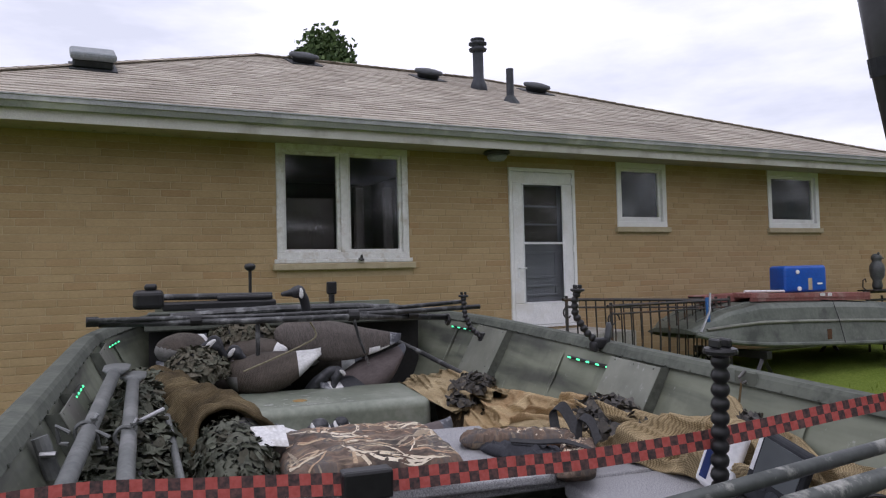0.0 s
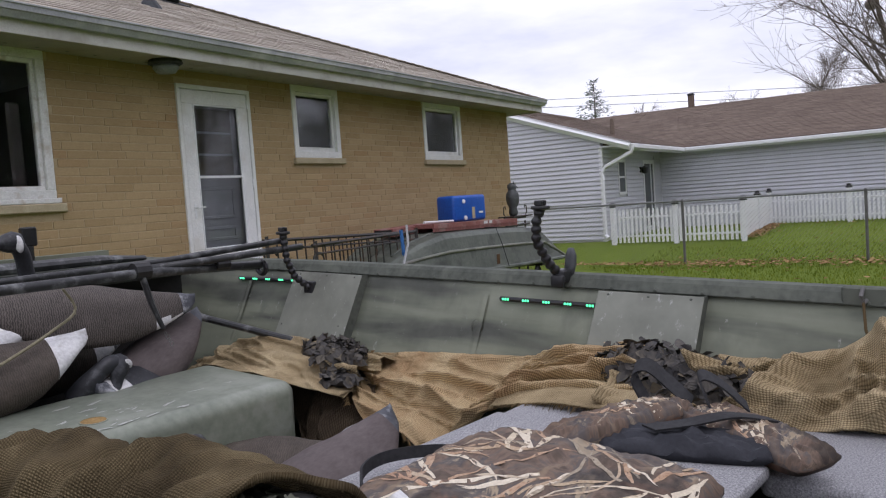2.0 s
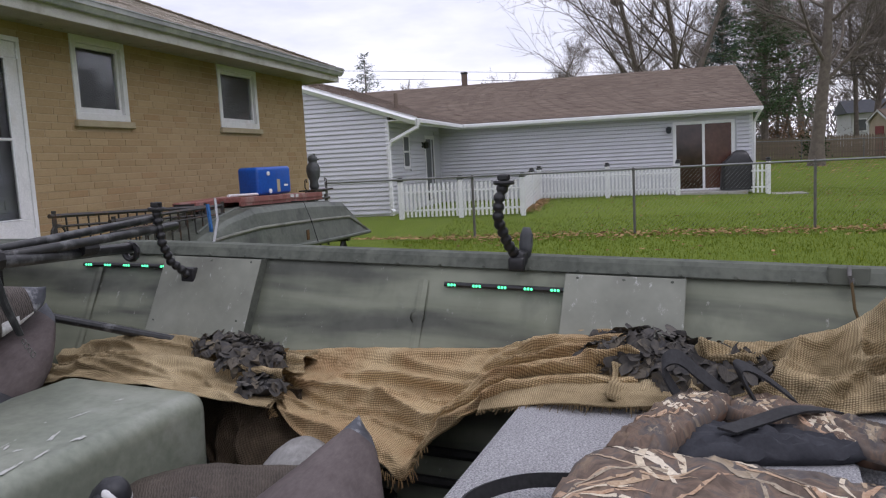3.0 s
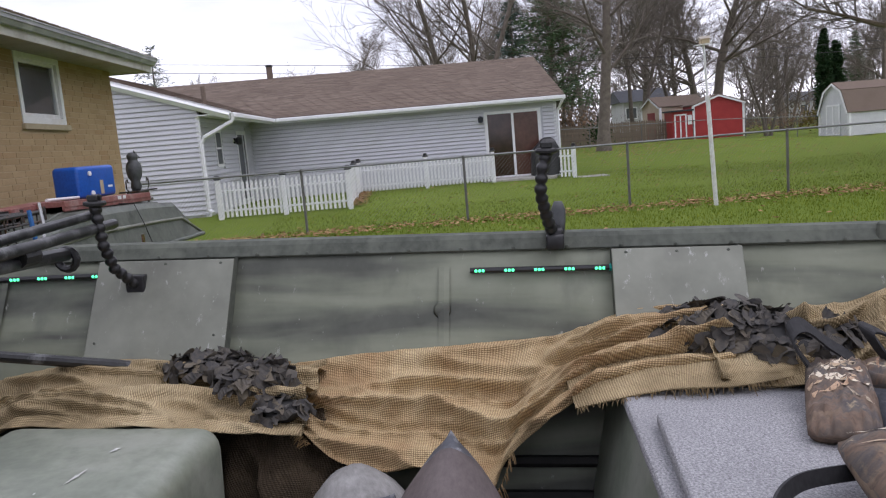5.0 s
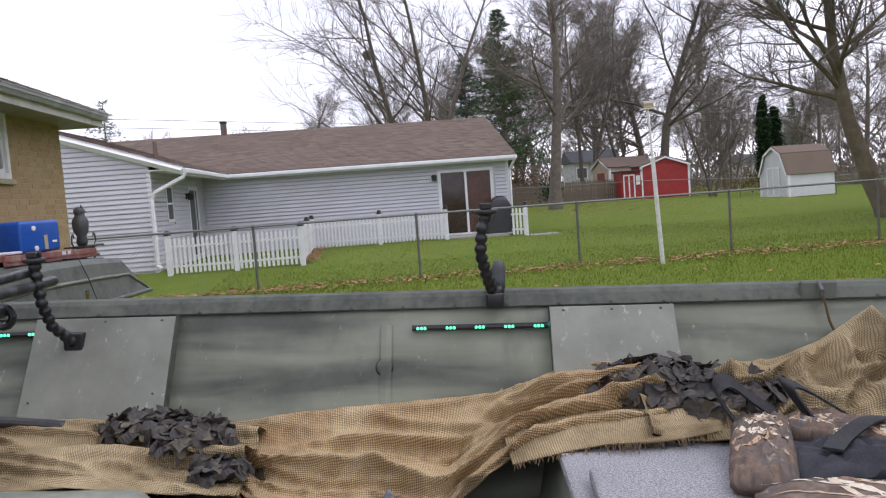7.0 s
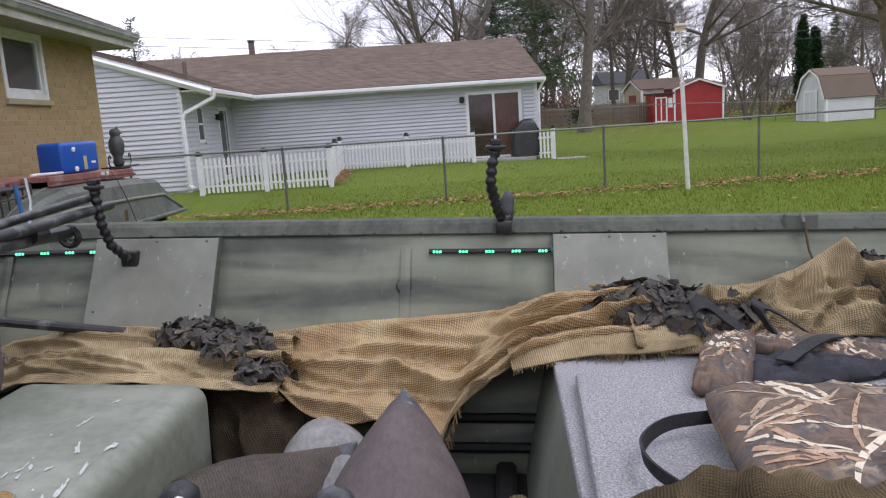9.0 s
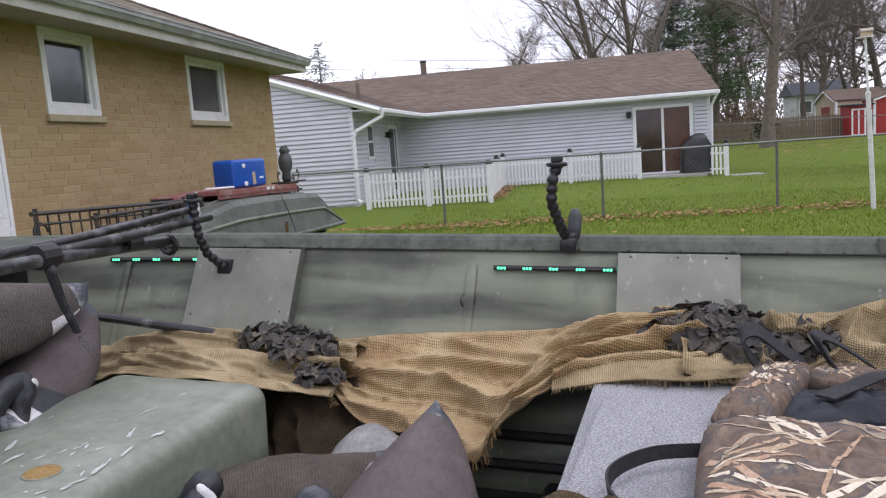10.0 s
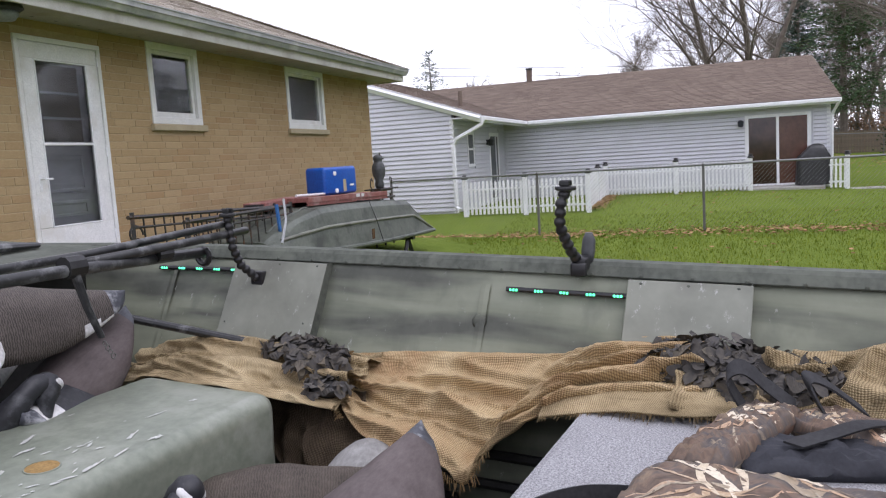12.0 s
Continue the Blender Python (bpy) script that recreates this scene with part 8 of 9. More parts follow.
def shed(origin, yaw, w, d, h, rise, wall_mat, roof_mat, door_mat, label, gambrel=False, roof_axis="d"):
    """Front gable at local -y; w wide, d deep."""
    th = thing("garden_shed", pose(*origin, 0, 0, yaw), label, "shed", "garden sheds")
    prof = [(-w / 2, 0.0), (w / 2, 0.0), (w / 2, h), (0, h + rise), (-w / 2, h)]
    if gambrel:
        prof = [(-w / 2, 0.0), (w / 2, 0.0), (w / 2, h), (w * 0.30, h + rise * 0.72), (0, h + rise), (-w * 0.30, h + rise * 0.72), (-w / 2, h)]
    bm = bmesh.new()
    a = [bm.verts.new((x, -d / 2, z)) for x, z in prof]
    b = [bm.verts.new((x, d / 2, z)) for x, z in prof]
    bm.faces.new(a)
    bm.faces.new(b[::-1])
    for i in range(len(prof)):
        j = (i + 1) % len(prof)
        bm.faces.new((a[i], a[j], b[j], b[i]))
    part("wall", bm, wall_mat, th)
    rp = prof[2:]
    for (x0, z0), (x1, z1) in zip(rp, rp[1:]):
        n = Vector((-(z1 - z0), 0, (x1 - x0))).normalized()
        if n.z < 0:
            n = -n
        q = [Vector((x0, -d / 2 - 0.12, z0)) + n * 0.01, Vector((x1, -d / 2 - 0.12, z1)) + n * 0.01, Vector((x1, d / 2 + 0.12, z1)) + n * 0.01, Vector((x0, d / 2 + 0.12, z0)) + n * 0.01]
        if abs(x0) > 0.45 * w:
            q[0] += (q[0] - q[1]).normalized() * 0.12
            q[3] += (q[3] - q[2]).normalized() * 0.12
        if abs(x1) > 0.45 * w:
            q[1] += (q[1] - q[0]).normalized() * 0.12
            q[2] += (q[2] - q[3]).normalized() * 0.12
        bm = bmesh.new()
        lo = [bm.verts.new(v) for v in q]
        hi = [bm.verts.new(v + n * 0.06) for v in q]
        bm.faces.new(lo)
        bm.faces.new(hi[::-1])
        for i in range(4):
            bm.faces.new((lo[i], lo[(i + 1) % 4], hi[(i + 1) % 4], hi[i]))
        part("roof", bm, roof_mat, th)
        # white verge board along the gable
        a_, b_ = q[0] - n * 0.10, q[1] - n * 0.10
        bm = bmesh.new()
        vs_ = [bm.verts.new(v) for v in (a_ + Vector((0, 0.0, 0)), b_, q[1], q[0])]
        vb_ = [bm.verts.new(v.co + Vector((0, -0.035, 0))) for v in vs_]
        bm.faces.new(vs_)
        bm.faces.new(vb_[::-1])
        for i in range(4):
            bm.faces.new((vs_[i], vs_[(i + 1) % 4], vb_[(i + 1) % 4], vb_[i]))
        part("verge_board", bm, M_VINYL, th)
    for sx in (-1, 1):
        part("corner_trim", boxed(sx * w / 2 - 0.07, sx * w / 2 + 0.07, -d / 2 - 0.03, -d / 2 + 0.10, 0, h), M_VINYL, th)
    return th


def shed_door(th, x, w, h, y, mat, trim=True):
    dr = part("door", boxed(x - w / 2, x + w / 2, y - 0.05, y - 0.012, 0.05, h), mat, th)
    if trim:
        bm = frame_bm(x - w / 2 - 0.02, x + w / 2 + 0.02, 0.05, h + 0.04, 0.09, y - 0.075, y - 0.052)
        box(bm, x - 0.04, x + 0.04, y - 0.074, y - 0.052, 0.15, h - 0.06)
        part("trim", bm, M_VINYL, dr)


s1 = shed((49.9, -15.85, 0.36), 90 + 180, 3.2, 2.0, 2.15, 0.55, M_SHEDRED, M_ROOF2, M_SHEDRED, "barn-red garden shed with white trim")
s1b = thing("shed_porch", pose(49.2, -13.5, 0.40, 0, 0, 270), "red and white shed door wing with a dark lean roof", "shed wing")
part("wall", boxed(-0.62, 0.68, -0.3, 1.3, 0, 1.8), M_SHEDRED, s1b)
shed_door(s1b, -0.12, 0.75, 1.6, -0.3, M_SHEDRED)
part("window", boxed(0.36, 0.62, -0.34, -0.302, 0.95, 1.55), M_VINYL, s1b, "white framed window")
part("roof", boxed(-0.75, 0.70, -0.5, 1.4, 1.8, 1.9), M_PIPE, s1b)
s2 = shed((53.1, -14.3, 0.5), 193, 2.4, 3.4, 2.15, 0.65, M_TAN, M_ROOF2, M_DOORRED, "tan garden shed with a dull red door")
shed_door(s2, 0.1, 0.95, 1.8, -1.7, M_DOORRED, False)
s3 = shed((43.0, -21.5, 0.05), 189, 2.4, 3.1, 1.35, 1.55, M_SHEDW, M_ROOF2, M_SHEDW, "pale grey gambrel shed with a brown roof", True)
shed_door(s3, 0.0, 1.1, 1.7, -1.55, M_SHEDW)

# weathered board fence
bf = thing("board_fence", None, "weathered brown picket board fence at the back of the lawn", "fence")
M_BOARD = plain("weathered_boards", (0.13, 0.10, 0.075), (0.20, 0.16, 0.12), 4, 0.9, fine=25)
bd_me = None
for i in range(66):
    y = -3.0 - i * 0.15
    z = ground_z(50, y)
    m = pose(50.0 + 0.02 * math.sin(i * 1.7), y, z, 0, 0, 90)
    if bd_me is None:
        bm = boxed(-0.065, 0.065, -0.012, 0.012, 0.03, 1.28)
        box(bm, -0.035, 0.035, -0.012, 0.012, 1.281, 1.36)
        o_ = part("board", bm, M_BOARD, bf, matrix=m)
        bd_me = o_.data
    else:
        o_ = new("board", bd_me)
        o_.parent = bf
        o_.matrix_basis = m
for z in (0.35, 1.0):
    part("rail", tube([(50.04, -2.9, ground_z(50, -3) + z), (50.04, -12.9, ground_z(50, -12) + z)], 0.04, 4), M_BOARD, bf)

# far houses
def far_house(x, y, z, w, d, h, rise, wall, roof_m, label, yaw=90):
    th = thing("far_house", pose(x, y, z, 0, 0, yaw), label, "house", "far houses")
    part("wall", boxed(-w / 2, w / 2, -d / 2, d / 2, 0, h), wall, th)
    bm = bmesh.new()
    vs = [bm.verts.new(v) for v in ((-w / 2 - 0.4, -d / 2 - 0.4, h), (w / 2 + 0.4, -d / 2 - 0.4, h), (w / 2 + 0.4, d / 2 + 0.4, h), (-w / 2 - 0.4, d / 2 + 0.4, h), (-w / 2 - 0.4, 0, h + rise), (w / 2 + 0.4, 0, h + rise))]
    for f in ((0, 1, 5, 4), (2, 3, 4, 5), (0, 4, 3), (1, 2, 5), (3, 2, 1, 0)):
        bm.faces.new([vs[i] for i in f])
    part("roof", bm, roof_m, th)
    for i in range(3):
        xx = -w / 2 + w * (i + 0.5) / 3
        wn_ = part("window", boxed(xx - 0.6, xx + 0.6, d / 2 + 0.002, d / 2 + 0.05, h - 1.7, h - 0.5), M_VINYL, th)
        part("pane", boxed(xx - 0.5, xx + 0.5, d / 2 + 0.051, d / 2 + 0.06, h - 1.6, h - 0.6), M_SCREEN, wn_)
    return th


M_FARWALL = plain("pale_far_siding", (0.42, 0.42, 0.42), (0.50, 0.50, 0.50), 1, 0.8)
far_house(80, -19.55, 0.89, 4.6, 5, 3.0, 1.3, M_FARWALL, M_PIPE, "two-storey pale house beyond the sheds")
far_house(118, -56.8, 0.71, 9, 7, 2.4, 1.4, M_FARWALL, M_PIPE, "low white house beyond the trees")
far_house(122, -42.85, 0.57, 8, 7, 2.4, 1.4, M_FARWALL, M_ROOF2, "low pale house far across the lawn")
far_house(95, -79.52, 1.43, 12, 8, 3.0, 1.8, M_FARWALL, M_ROOF2, "low pale house behind the trees")

# overhead wires
for dz, dx in ((0.0, 0.0), (0.5, 1.0)):
    w_ = part("overhead_wire", tube(spline([(36.0 + dx, 60, 9.6 + dz), (38.0 + dx, 17, 6.1 + dz), (40.0 + dx, -4.6, 4.7 + dz), (42 + dx, -30, 4.6 + dz)], 30), 0.012, 4), M_BLACK)
    tagged(w_, "thin black overhead wire strung above the yards", "wire", "overhead wires")

# ---- leaf litter and lawn ----
rnd = random.Random(5)
lv, lf = [], []
for i in range(5200):
    pick = rnd.random()
    if pick < 0.50:
        y = rnd.uniform(-16, 8.5)
        x = FX - 0.35 + rnd.gauss(0, 0.35) - 0.03 * abs(y - 4)
    elif pick < 0.58:
        s_ = rnd.random()
        x, y = 18.2 + 4.7 * s_ + rnd.gauss(0, 0.1), 4.70 + 0.17 * s_ + rnd.gauss(0, 0.12)
    elif pick < 0.75:
        x, y = rnd.uniform(34, 46), rnd.uniform(-12, 2)
    else:
        x, y = rnd.uniform(3, 44), rnd.uniform(-22, 6)
    z = ground_z(x, y) + (0.045 if x < 30 else 0.02)
    s, a = rnd.uniform(0.03, 0.065) * (1 if x < 30 else 1.8), rnd.uniform(0, 6.28)
    b = len(lv)
    for k_ in range(5):
        an = a + 2 * math.pi * k_ / 5
        r_ = s * (1.0 if k_ % 2 else 0.6)
        lv.append((x + r_ * math.cos(an), y + r_ * math.sin(an), z + rnd.uniform(0.0, 0.03)))
    lf.append(tuple(range(b, b + 5)))
tagged(pydata("fallen_leaves", lv, lf, M_DRYLEAF), "dry brown leaves strewn on the lawn and along the fence", "leaves", kind="stuff")
gr = np.random.default_rng(3)
n = 60000
xs = np.concatenate([gr.uniform(2.5, 26, n // 2), gr.uniform(9, 17.5, n // 2)])
ys = np.concatenate([gr.uniform(-14, 6.5, n // 2), gr.uniform(-9, 6.5, n // 2)])
keep = ~((ys > 5.9) & (xs < 12))
xs, ys = xs[keep], ys[keep]
ang, hh, ww = gr.uniform(0, 6.28, len(xs)), gr.uniform(0.03, 0.075, len(xs)), gr.uniform(0.004, 0.008, len(xs))
zs = np.array([ground_z(x, y) for x, y in zip(xs, ys)])
V3 = np.empty((len(xs), 3, 3))
V3[:, 0] = np.stack([xs - ww * np.cos(ang), ys - ww * np.sin(ang), zs], 1)
V3[:, 1] = np.stack([xs + ww * np.cos(ang), ys + ww * np.sin(ang), zs], 1)
V3[:, 2] = np.stack([xs + 0.4 * hh * np.sin(ang * 3), ys + 0.4 * hh * np.cos(ang * 3), zs + hh], 1)
M_BLADE = needle_mat("grass_blades", (0.098, 0.142, 0.013), (0.215, 0.266, 0.032))
tagged(pydata("grass_blades", [tuple(v) for v in V3.reshape(-1, 3)], [(3 * i, 3 * i + 1, 3 * i + 2) for i in range(len(xs))], M_BLADE), "short green grass blades on the lawn", "grass", kind="stuff")


# ---- trees ----
def limb(verts, faces, pts, radii, n):
    base = len(verts)
    up = None
    for i, p in enumerate(pts):
        d = (pts[min(i + 1, len(pts) - 1)] - pts[max(i - 1, 0)]).normalized()
        s = d.orthogonal().normalized() if up is None else (up - d * up.dot(d))
        if s.length < 1e-5:
            s = d.orthogonal()
        s.normalize()
        up = s
        t = d.cross(s)
        for k_ in range(n):
            a = 2 * math.pi * k_ / n
            verts.append(tuple(p + radii[i] * (math.cos(a) * s + math.sin(a) * t)))
    for i in range(len(pts) - 1):
        for k_ in range(n):
            faces.append((base + i * n + k_, base + i * n + (k_ + 1) % n, base + (i + 1) * n + (k_ + 1) % n, base + (i + 1) * n + k_))


def grow(rnd, start, dirn, length, r0, r1, steps, wander, lift):
    pts, rad = [start.copy()], [r0]
    d = dirn.normalized()
    p = start.copy()
    for i in range(steps):
        d = (d + Vector((rnd.gauss(0, wander), rnd.gauss(0, wander), rnd.gauss(0, wander) + lift))).normalized()
        p = p + d * (length / steps)
        pts.append(p.copy())
        rad.append(r0 + (r1 - r0) * (i + 1) / steps)
    return pts, rad


def bare_tree(base, height, r, seed, stems=1, spread=0.75, limbs=11, label="", bark=None, clear=0.28, aim=None, fine=1.0, lean=(0, 0)):
    rnd = random.Random(seed)
    th = thing("bare_tree", pose(*base), label or "tall leafless tree with a grey-brown trunk", "tree", "bare trees")
    tv, tf, cv, cf = [], [], [], []
    for s in range(stems):
        a0 = rnd.uniform(0, 6.28)
        off = Vector((math.cos(a0), math.sin(a0), 0)) * (r * 1.2 if stems > 1 else 0)
        d0 = Vector((math.cos(a0) * 0.14 * (stems > 1) + lean[0], math.sin(a0) * 0.14 * (stems > 1) + lean[1], 1))
        tp, tr = grow(rnd, off + Vector((0, 0, -0.3)), d0, height * rnd.uniform(0.86, 1.0), r * (1.0 if stems == 1 else 0.8), 0.03, 14, 0.05, 0.02)
        tr[0] *= 1.35
        limb(tv, tf, tp, tr, 10)
        for b in range(limbs):
            f = clear + (0.96 - clear) * (b + rnd.random()) / limbs
            k_ = f * 14
            i = min(13, int(k_))
            p = tp[i].lerp(tp[i + 1], k_ - i)
            rr_ = tr[i] * 0.42
            az = rnd.uniform(0, 6.28) if aim is None or rnd.random() > 0.5 else aim + rnd.gauss(0, 0.5)
            el = rnd.uniform(0.25, 0.9)
            dl = Vector((math.cos(az) * math.cos(el), math.sin(az) * math.cos(el), math.sin(el)))
            ln = height * spread * (1.05 - 0.75 * f) * rnd.uniform(0.6, 1.1)
            lp, lr = grow(rnd, p, dl, ln, max(0.025, rr_), 0.016, 8, 0.11, 0.05)
            limb(tv, tf, lp, lr, 6)
            for q in range(int(10 * fine)):
                g = rnd.uniform(0.2, 1.0) * 8
                i2 = min(7, int(g))
                p2 = lp[i2].lerp(lp[i2 + 1], g - i2)
                ax = (lp[i2 + 1] - lp[i2]).normalized()
                side_ = ax.cross(Vector((rnd.gauss(0, 1), rnd.gauss(0, 1), rnd.gauss(0, 1)))).normalized()
                bp_, br = grow(rnd, p2, ax * 0.8 + side_ * 0.8, ln * rnd.uniform(0.22, 0.5), max(0.010, lr[i2] * 0.5), 0.007, 5, 0.13, 0.06)
                limb(cv, cf, bp_, br, 4)
                for w_ in range(int(8 * fine)):
                    g3 = rnd.uniform(0.15, 1.0) * 5
                    i3 = min(4, int(g3))
                    p3 = bp_[i3].lerp(bp_[i3 + 1], g3 - i3)
                    ax3 = (bp_[i3 + 1] - bp_[i3]).normalized()
                    s3 = ax3.cross(Vector((rnd.gauss(0, 1), rnd.gauss(0, 1), rnd.gauss(0, 1)))).normalized()
                    wp, wr = grow(rnd, p3, ax3 * 0.9 + s3 * 0.7, ln * rnd.uniform(0.08, 0.22), 0.0100, 0.005, 3, 0.16, 0.08)
                    limb(cv, cf, wp, wr, 3)
    pydata("trunk", tv, tf, bark or M_BARK, th, True)
    tagged(pydata("crown", cv, cf, M_TWIG, th), kind="stuff")
    return th


tA = bare_tree((40, -6.36, 0.57), 17, 0.33, 1, 1, 0.42, 22, "tall straight leafless tree by the board fence", None, 0.22, None, 1.7)
tB = bare_tree((55, -18.17, 0.63), 19, 0.38, 2, 1, 0.62, 25, "broad leafless tree behind the red shed", None, 0.24, 4.4, 1.75)
tM = bare_tree((43, 0.01, 0.57), 17, 0.27, 3, 3, 0.60, 15, "leafless tree with several trunks behind the grey house", None, 0.18, 1.7)
tR = bare_tree((21.3, -12.12, 0.05), 10.5, 0.31, 9, 1, 0.80, 20, "spreading leafless tree with pale bark on the lawn", M_BARK2, 0.40, 2.0, 2.0, (0.0, 0.36))
tC = bare_tree((56, -12.52, 0.58), 15, 0.22, 5, 2, 0.55, 18, "slender leafless tree behind the tan shed", None, 0.25, None, 1.75)
rnd = random.Random(40)
models = [tA, tB, tC, tM]
# the last six stand behind the camera, added for the window reflections
for i, (x, y, s) in enumerate(((74, -31.6, 0.7), (66, -34.7, 0.6), (82, -36, 0.8), (88, -45, 0.8), (54, -29.2, 0.65), (66, -20.6, 0.95), (62, -8.2, 0.9), (64, 0.7, 0.8), (70, -43.5, 1), (80, -13.6, 1), (84, -57.1, 1), (92, -24.7, 1.1), (78, 1.2, 0.8), (96, -42, 1), (60, -17.1, 1), (58, -23, 0.6), (72, -17.6, 1),
                               (88, 11.2, 0.75), (70, 14.9, 0.5), (72, 21, 0.5), (80, 25.8, 0.55), (100, -3.8, 1), (105, -63, 1.1), (110, -18.9, 1), (68, -52.4, 0.9), (52, -45.5, 0.8), (118, -47, 1.2), (60, 10.2, 0.45), (90, -73.9, 1.1), (-3, -24, 0.8), (8, -27, 0.9), (16, -24, 0.8), (24, -30, 0.9), (-14, -20, 0.8), (-22, -6, 0.8))):
    copy_thing(models[i % 4], pose(x, y, ground_z(x, y) - 0.1, 0, 0, rnd.uniform(0, 360)) @ Matrix.Scale(s, 4))
nest_m = pose(43.2, 2.92, 9.64)


def conifer(base, height, width, seed, mat, label, droop=0.25, start=0.18, dens=1.0, columnar=False, bare=0.0):
    """Whorls of branches, each carrying many small needle sprays."""
    rnd = random.Random(seed)
    th = thing("conifer", pose(*base), label, "tree", "conifers")
    bm = tube([(0, 0, -0.2), (0, 0, height * 0.5), (0, 0, height * 0.97)], [0.02 * height, 0.012 * height, 0.01], 8)
    part("trunk", bm, M_BARK, th)
    tv, tf, nv_, nf = [], [], [], []
    z = start * height
    while z < height * 0.985:
        f = (z - start * height) / (height * (1 - start))
        rad = width / 2 * ((1 - f) ** 0.8 if not columnar else min(1.0, 0.55 + f * 1.4) * (1 - f ** 3.0))
        for b in range(rnd.randint(4, 6)):
            if rnd.random() < bare:
                continue
            az = rnd.uniform(0, 6.28)
            ln = max(0.12, rad * rnd.uniform(0.65, 1.15))
            d = Vector((math.cos(az), math.sin(az), rnd.uniform(-0.1, 0.25) - droop * (1 - f) if not columnar else 1.2))
            bp_, br = grow(rnd, Vector((0, 0, z)), d, ln, 0.012 * height * (1 - f) * 0.35 + 0.01, 0.006, 4, 0.06, 0.03)
            limb(tv, tf, bp_, br, 4)
            for q in range(int(26 * dens * (0.4 + ln / 2))):
                g = rnd.uniform(0.15, 1.0) * 4
                i2 = min(3, int(g))
                p = bp_[i2].lerp(bp_[i2 + 1], g - i2) + Vector((rnd.gauss(0, 0.06), rnd.gauss(0, 0.06), rnd.gauss(0, 0.05))) * (1 + ln * 0.6)
                s = rnd.uniform(0.10, 0.22) * (1 if not columnar else 0.8)
                dn = (Vector((math.cos(az), math.sin(az), 0)) + Vector((rnd.gauss(0, 0.6), rnd.gauss(0, 0.6), rnd.gauss(0, 0.35)))).normalized()
                sd = dn.cross(Vector((rnd.gauss(0, 1), rnd.gauss(0, 1), rnd.gauss(0, 1)))).normalized() * s * 0.22
                k_ = len(nv_)
                nv_ += [tuple(p - sd), tuple(p + sd), tuple(p + dn * s + sd * 0.4), tuple(p + dn * s * 1.25)]
                nf += [(k_, k_ + 1, k_ + 2), (k_, k_ + 2, k_ + 3)]
        z += rnd.uniform(0.16, 0.30) * (1 if not columnar else 0.7) * max(0.6, height / 12)
    tagged(pydata("branching", tv, tf, M_BARK, th), kind="stuff")
    tagged(pydata("needles", nv_, nf, mat, th), kind="stuff")
    return th


M_PALESPRUCE = needle_mat("pale_spruce_needles", (0.15, 0.18, 0.155), (0.27, 0.30, 0.265))
conifer((51, -5.76, 0.68), 13.0, 7.2, 61, M_PINE, "tall dark green pine with layered branches", 0.05, 0.2, 2.0, False, 0.12)
conifer((54, -3.66, 0.67), 11.0, 5.5, 62, M_SPRUCE, "grey-green spruce behind the pine", 0.2, 0.1, 1.4)
conifer((52.0, 20.4, 0.2), 9.3, 6.0, 63, M_PALESPRUCE, "pale spruce beyond the roofs", 0.05, 0.2, 0.6, False, 0.35)
conifer((46.5, -21.38, 0.12), 6.2, 1.5, 64, M_CEDAR, "dark columnar cedar beside the shed", 0, 0.02, 3.0, True)
conifer((46.9, -22.37, 0.14), 5.5, 1.5, 65, M_CEDAR, "dark columnar cedar beside the shed", 0, 0.02, 3.0, True)
# pine row added opposite the house so that its glass reflects dark
pine_b = conifer((-8, -15, 0), 9.0, 6.5, 67, M_PINE, "dense dark pine opposite the house, added to darken its window reflections", 0.2, 0.03, 1.8)
for x_, y_, sc_ in ((-1, -18, 1.5), (5, -16, 1.35), (11, -18, 1.6), (17, -16, 1.4), (23, -19, 1.5)):
    copy_thing(pine_b, pose(x_, y_, 0, 0, 0, 37 * x_) @ Matrix.Scale(sc_, 4))
conifer((75, -39.27, 0.88), 8.0, 5.0, 66, M_PINE, "dark pine across the far yard", 0.2, 0.05, 1.0)


def leafy_bush(base, rx, ry, rz, n, seed, mat, label, size=0.12, trunk=0.0):
    rnd = random.Random(seed)
    th = thing("shrub" if not trunk else "leafy_tree", pose(*base), label, "shrub" if not trunk else "tree")
    tv, tf, lv_, lf_ = [], [], [], []
    if trunk:
        limb(tv, tf, [Vector((0, 0, -0.2)), Vector((0, 0, trunk))], [0.25, 0.14], 8)
    for b in range(26):
        d = Vector((rnd.gauss(0, 1), rnd.gauss(0, 1), rnd.uniform(0.1, 1.4))).normalized()
        end = Vector((d.x * rx, d.y * ry, trunk + d.z * rz)) * 1.0
        limb(tv, tf, [Vector((0, 0, trunk * 0.9)), end * 0.5 + Vector((0, 0, trunk * 0.5)), end], [0.04, 0.025, 0.008], 4)
        for q in range(n // 26):
            p = end.lerp(Vector((0, 0, trunk)), rnd.uniform(0, 0.55)) + Vector((rnd.gauss(0, 0.2 * rx), rnd.gauss(0, 0.2 * ry), rnd.gauss(0, 0.16 * rz)))
            nn = Vector((rnd.gauss(0, 1), rnd.gauss(0, 1), rnd.gauss(0, 1))).normalized()
            t1 = nn.orthogonal().normalized() * size * rnd.uniform(0.6, 1.3)
            t2 = nn.cross(t1) * 0.55
            k_ = len(lv_)
            lv_ += [tuple(p - t1), tuple(p + t2), tuple(p + t1), tuple(p - t2)]
            lf_.append((k_, k_ + 1, k_ + 2, k_ + 3))
    tagged(pydata("branching", tv, tf, M_BARK, th), kind="stuff")
    tagged(pydata("leaves", lv_, lf_, mat, th), kind="stuff")
    return th


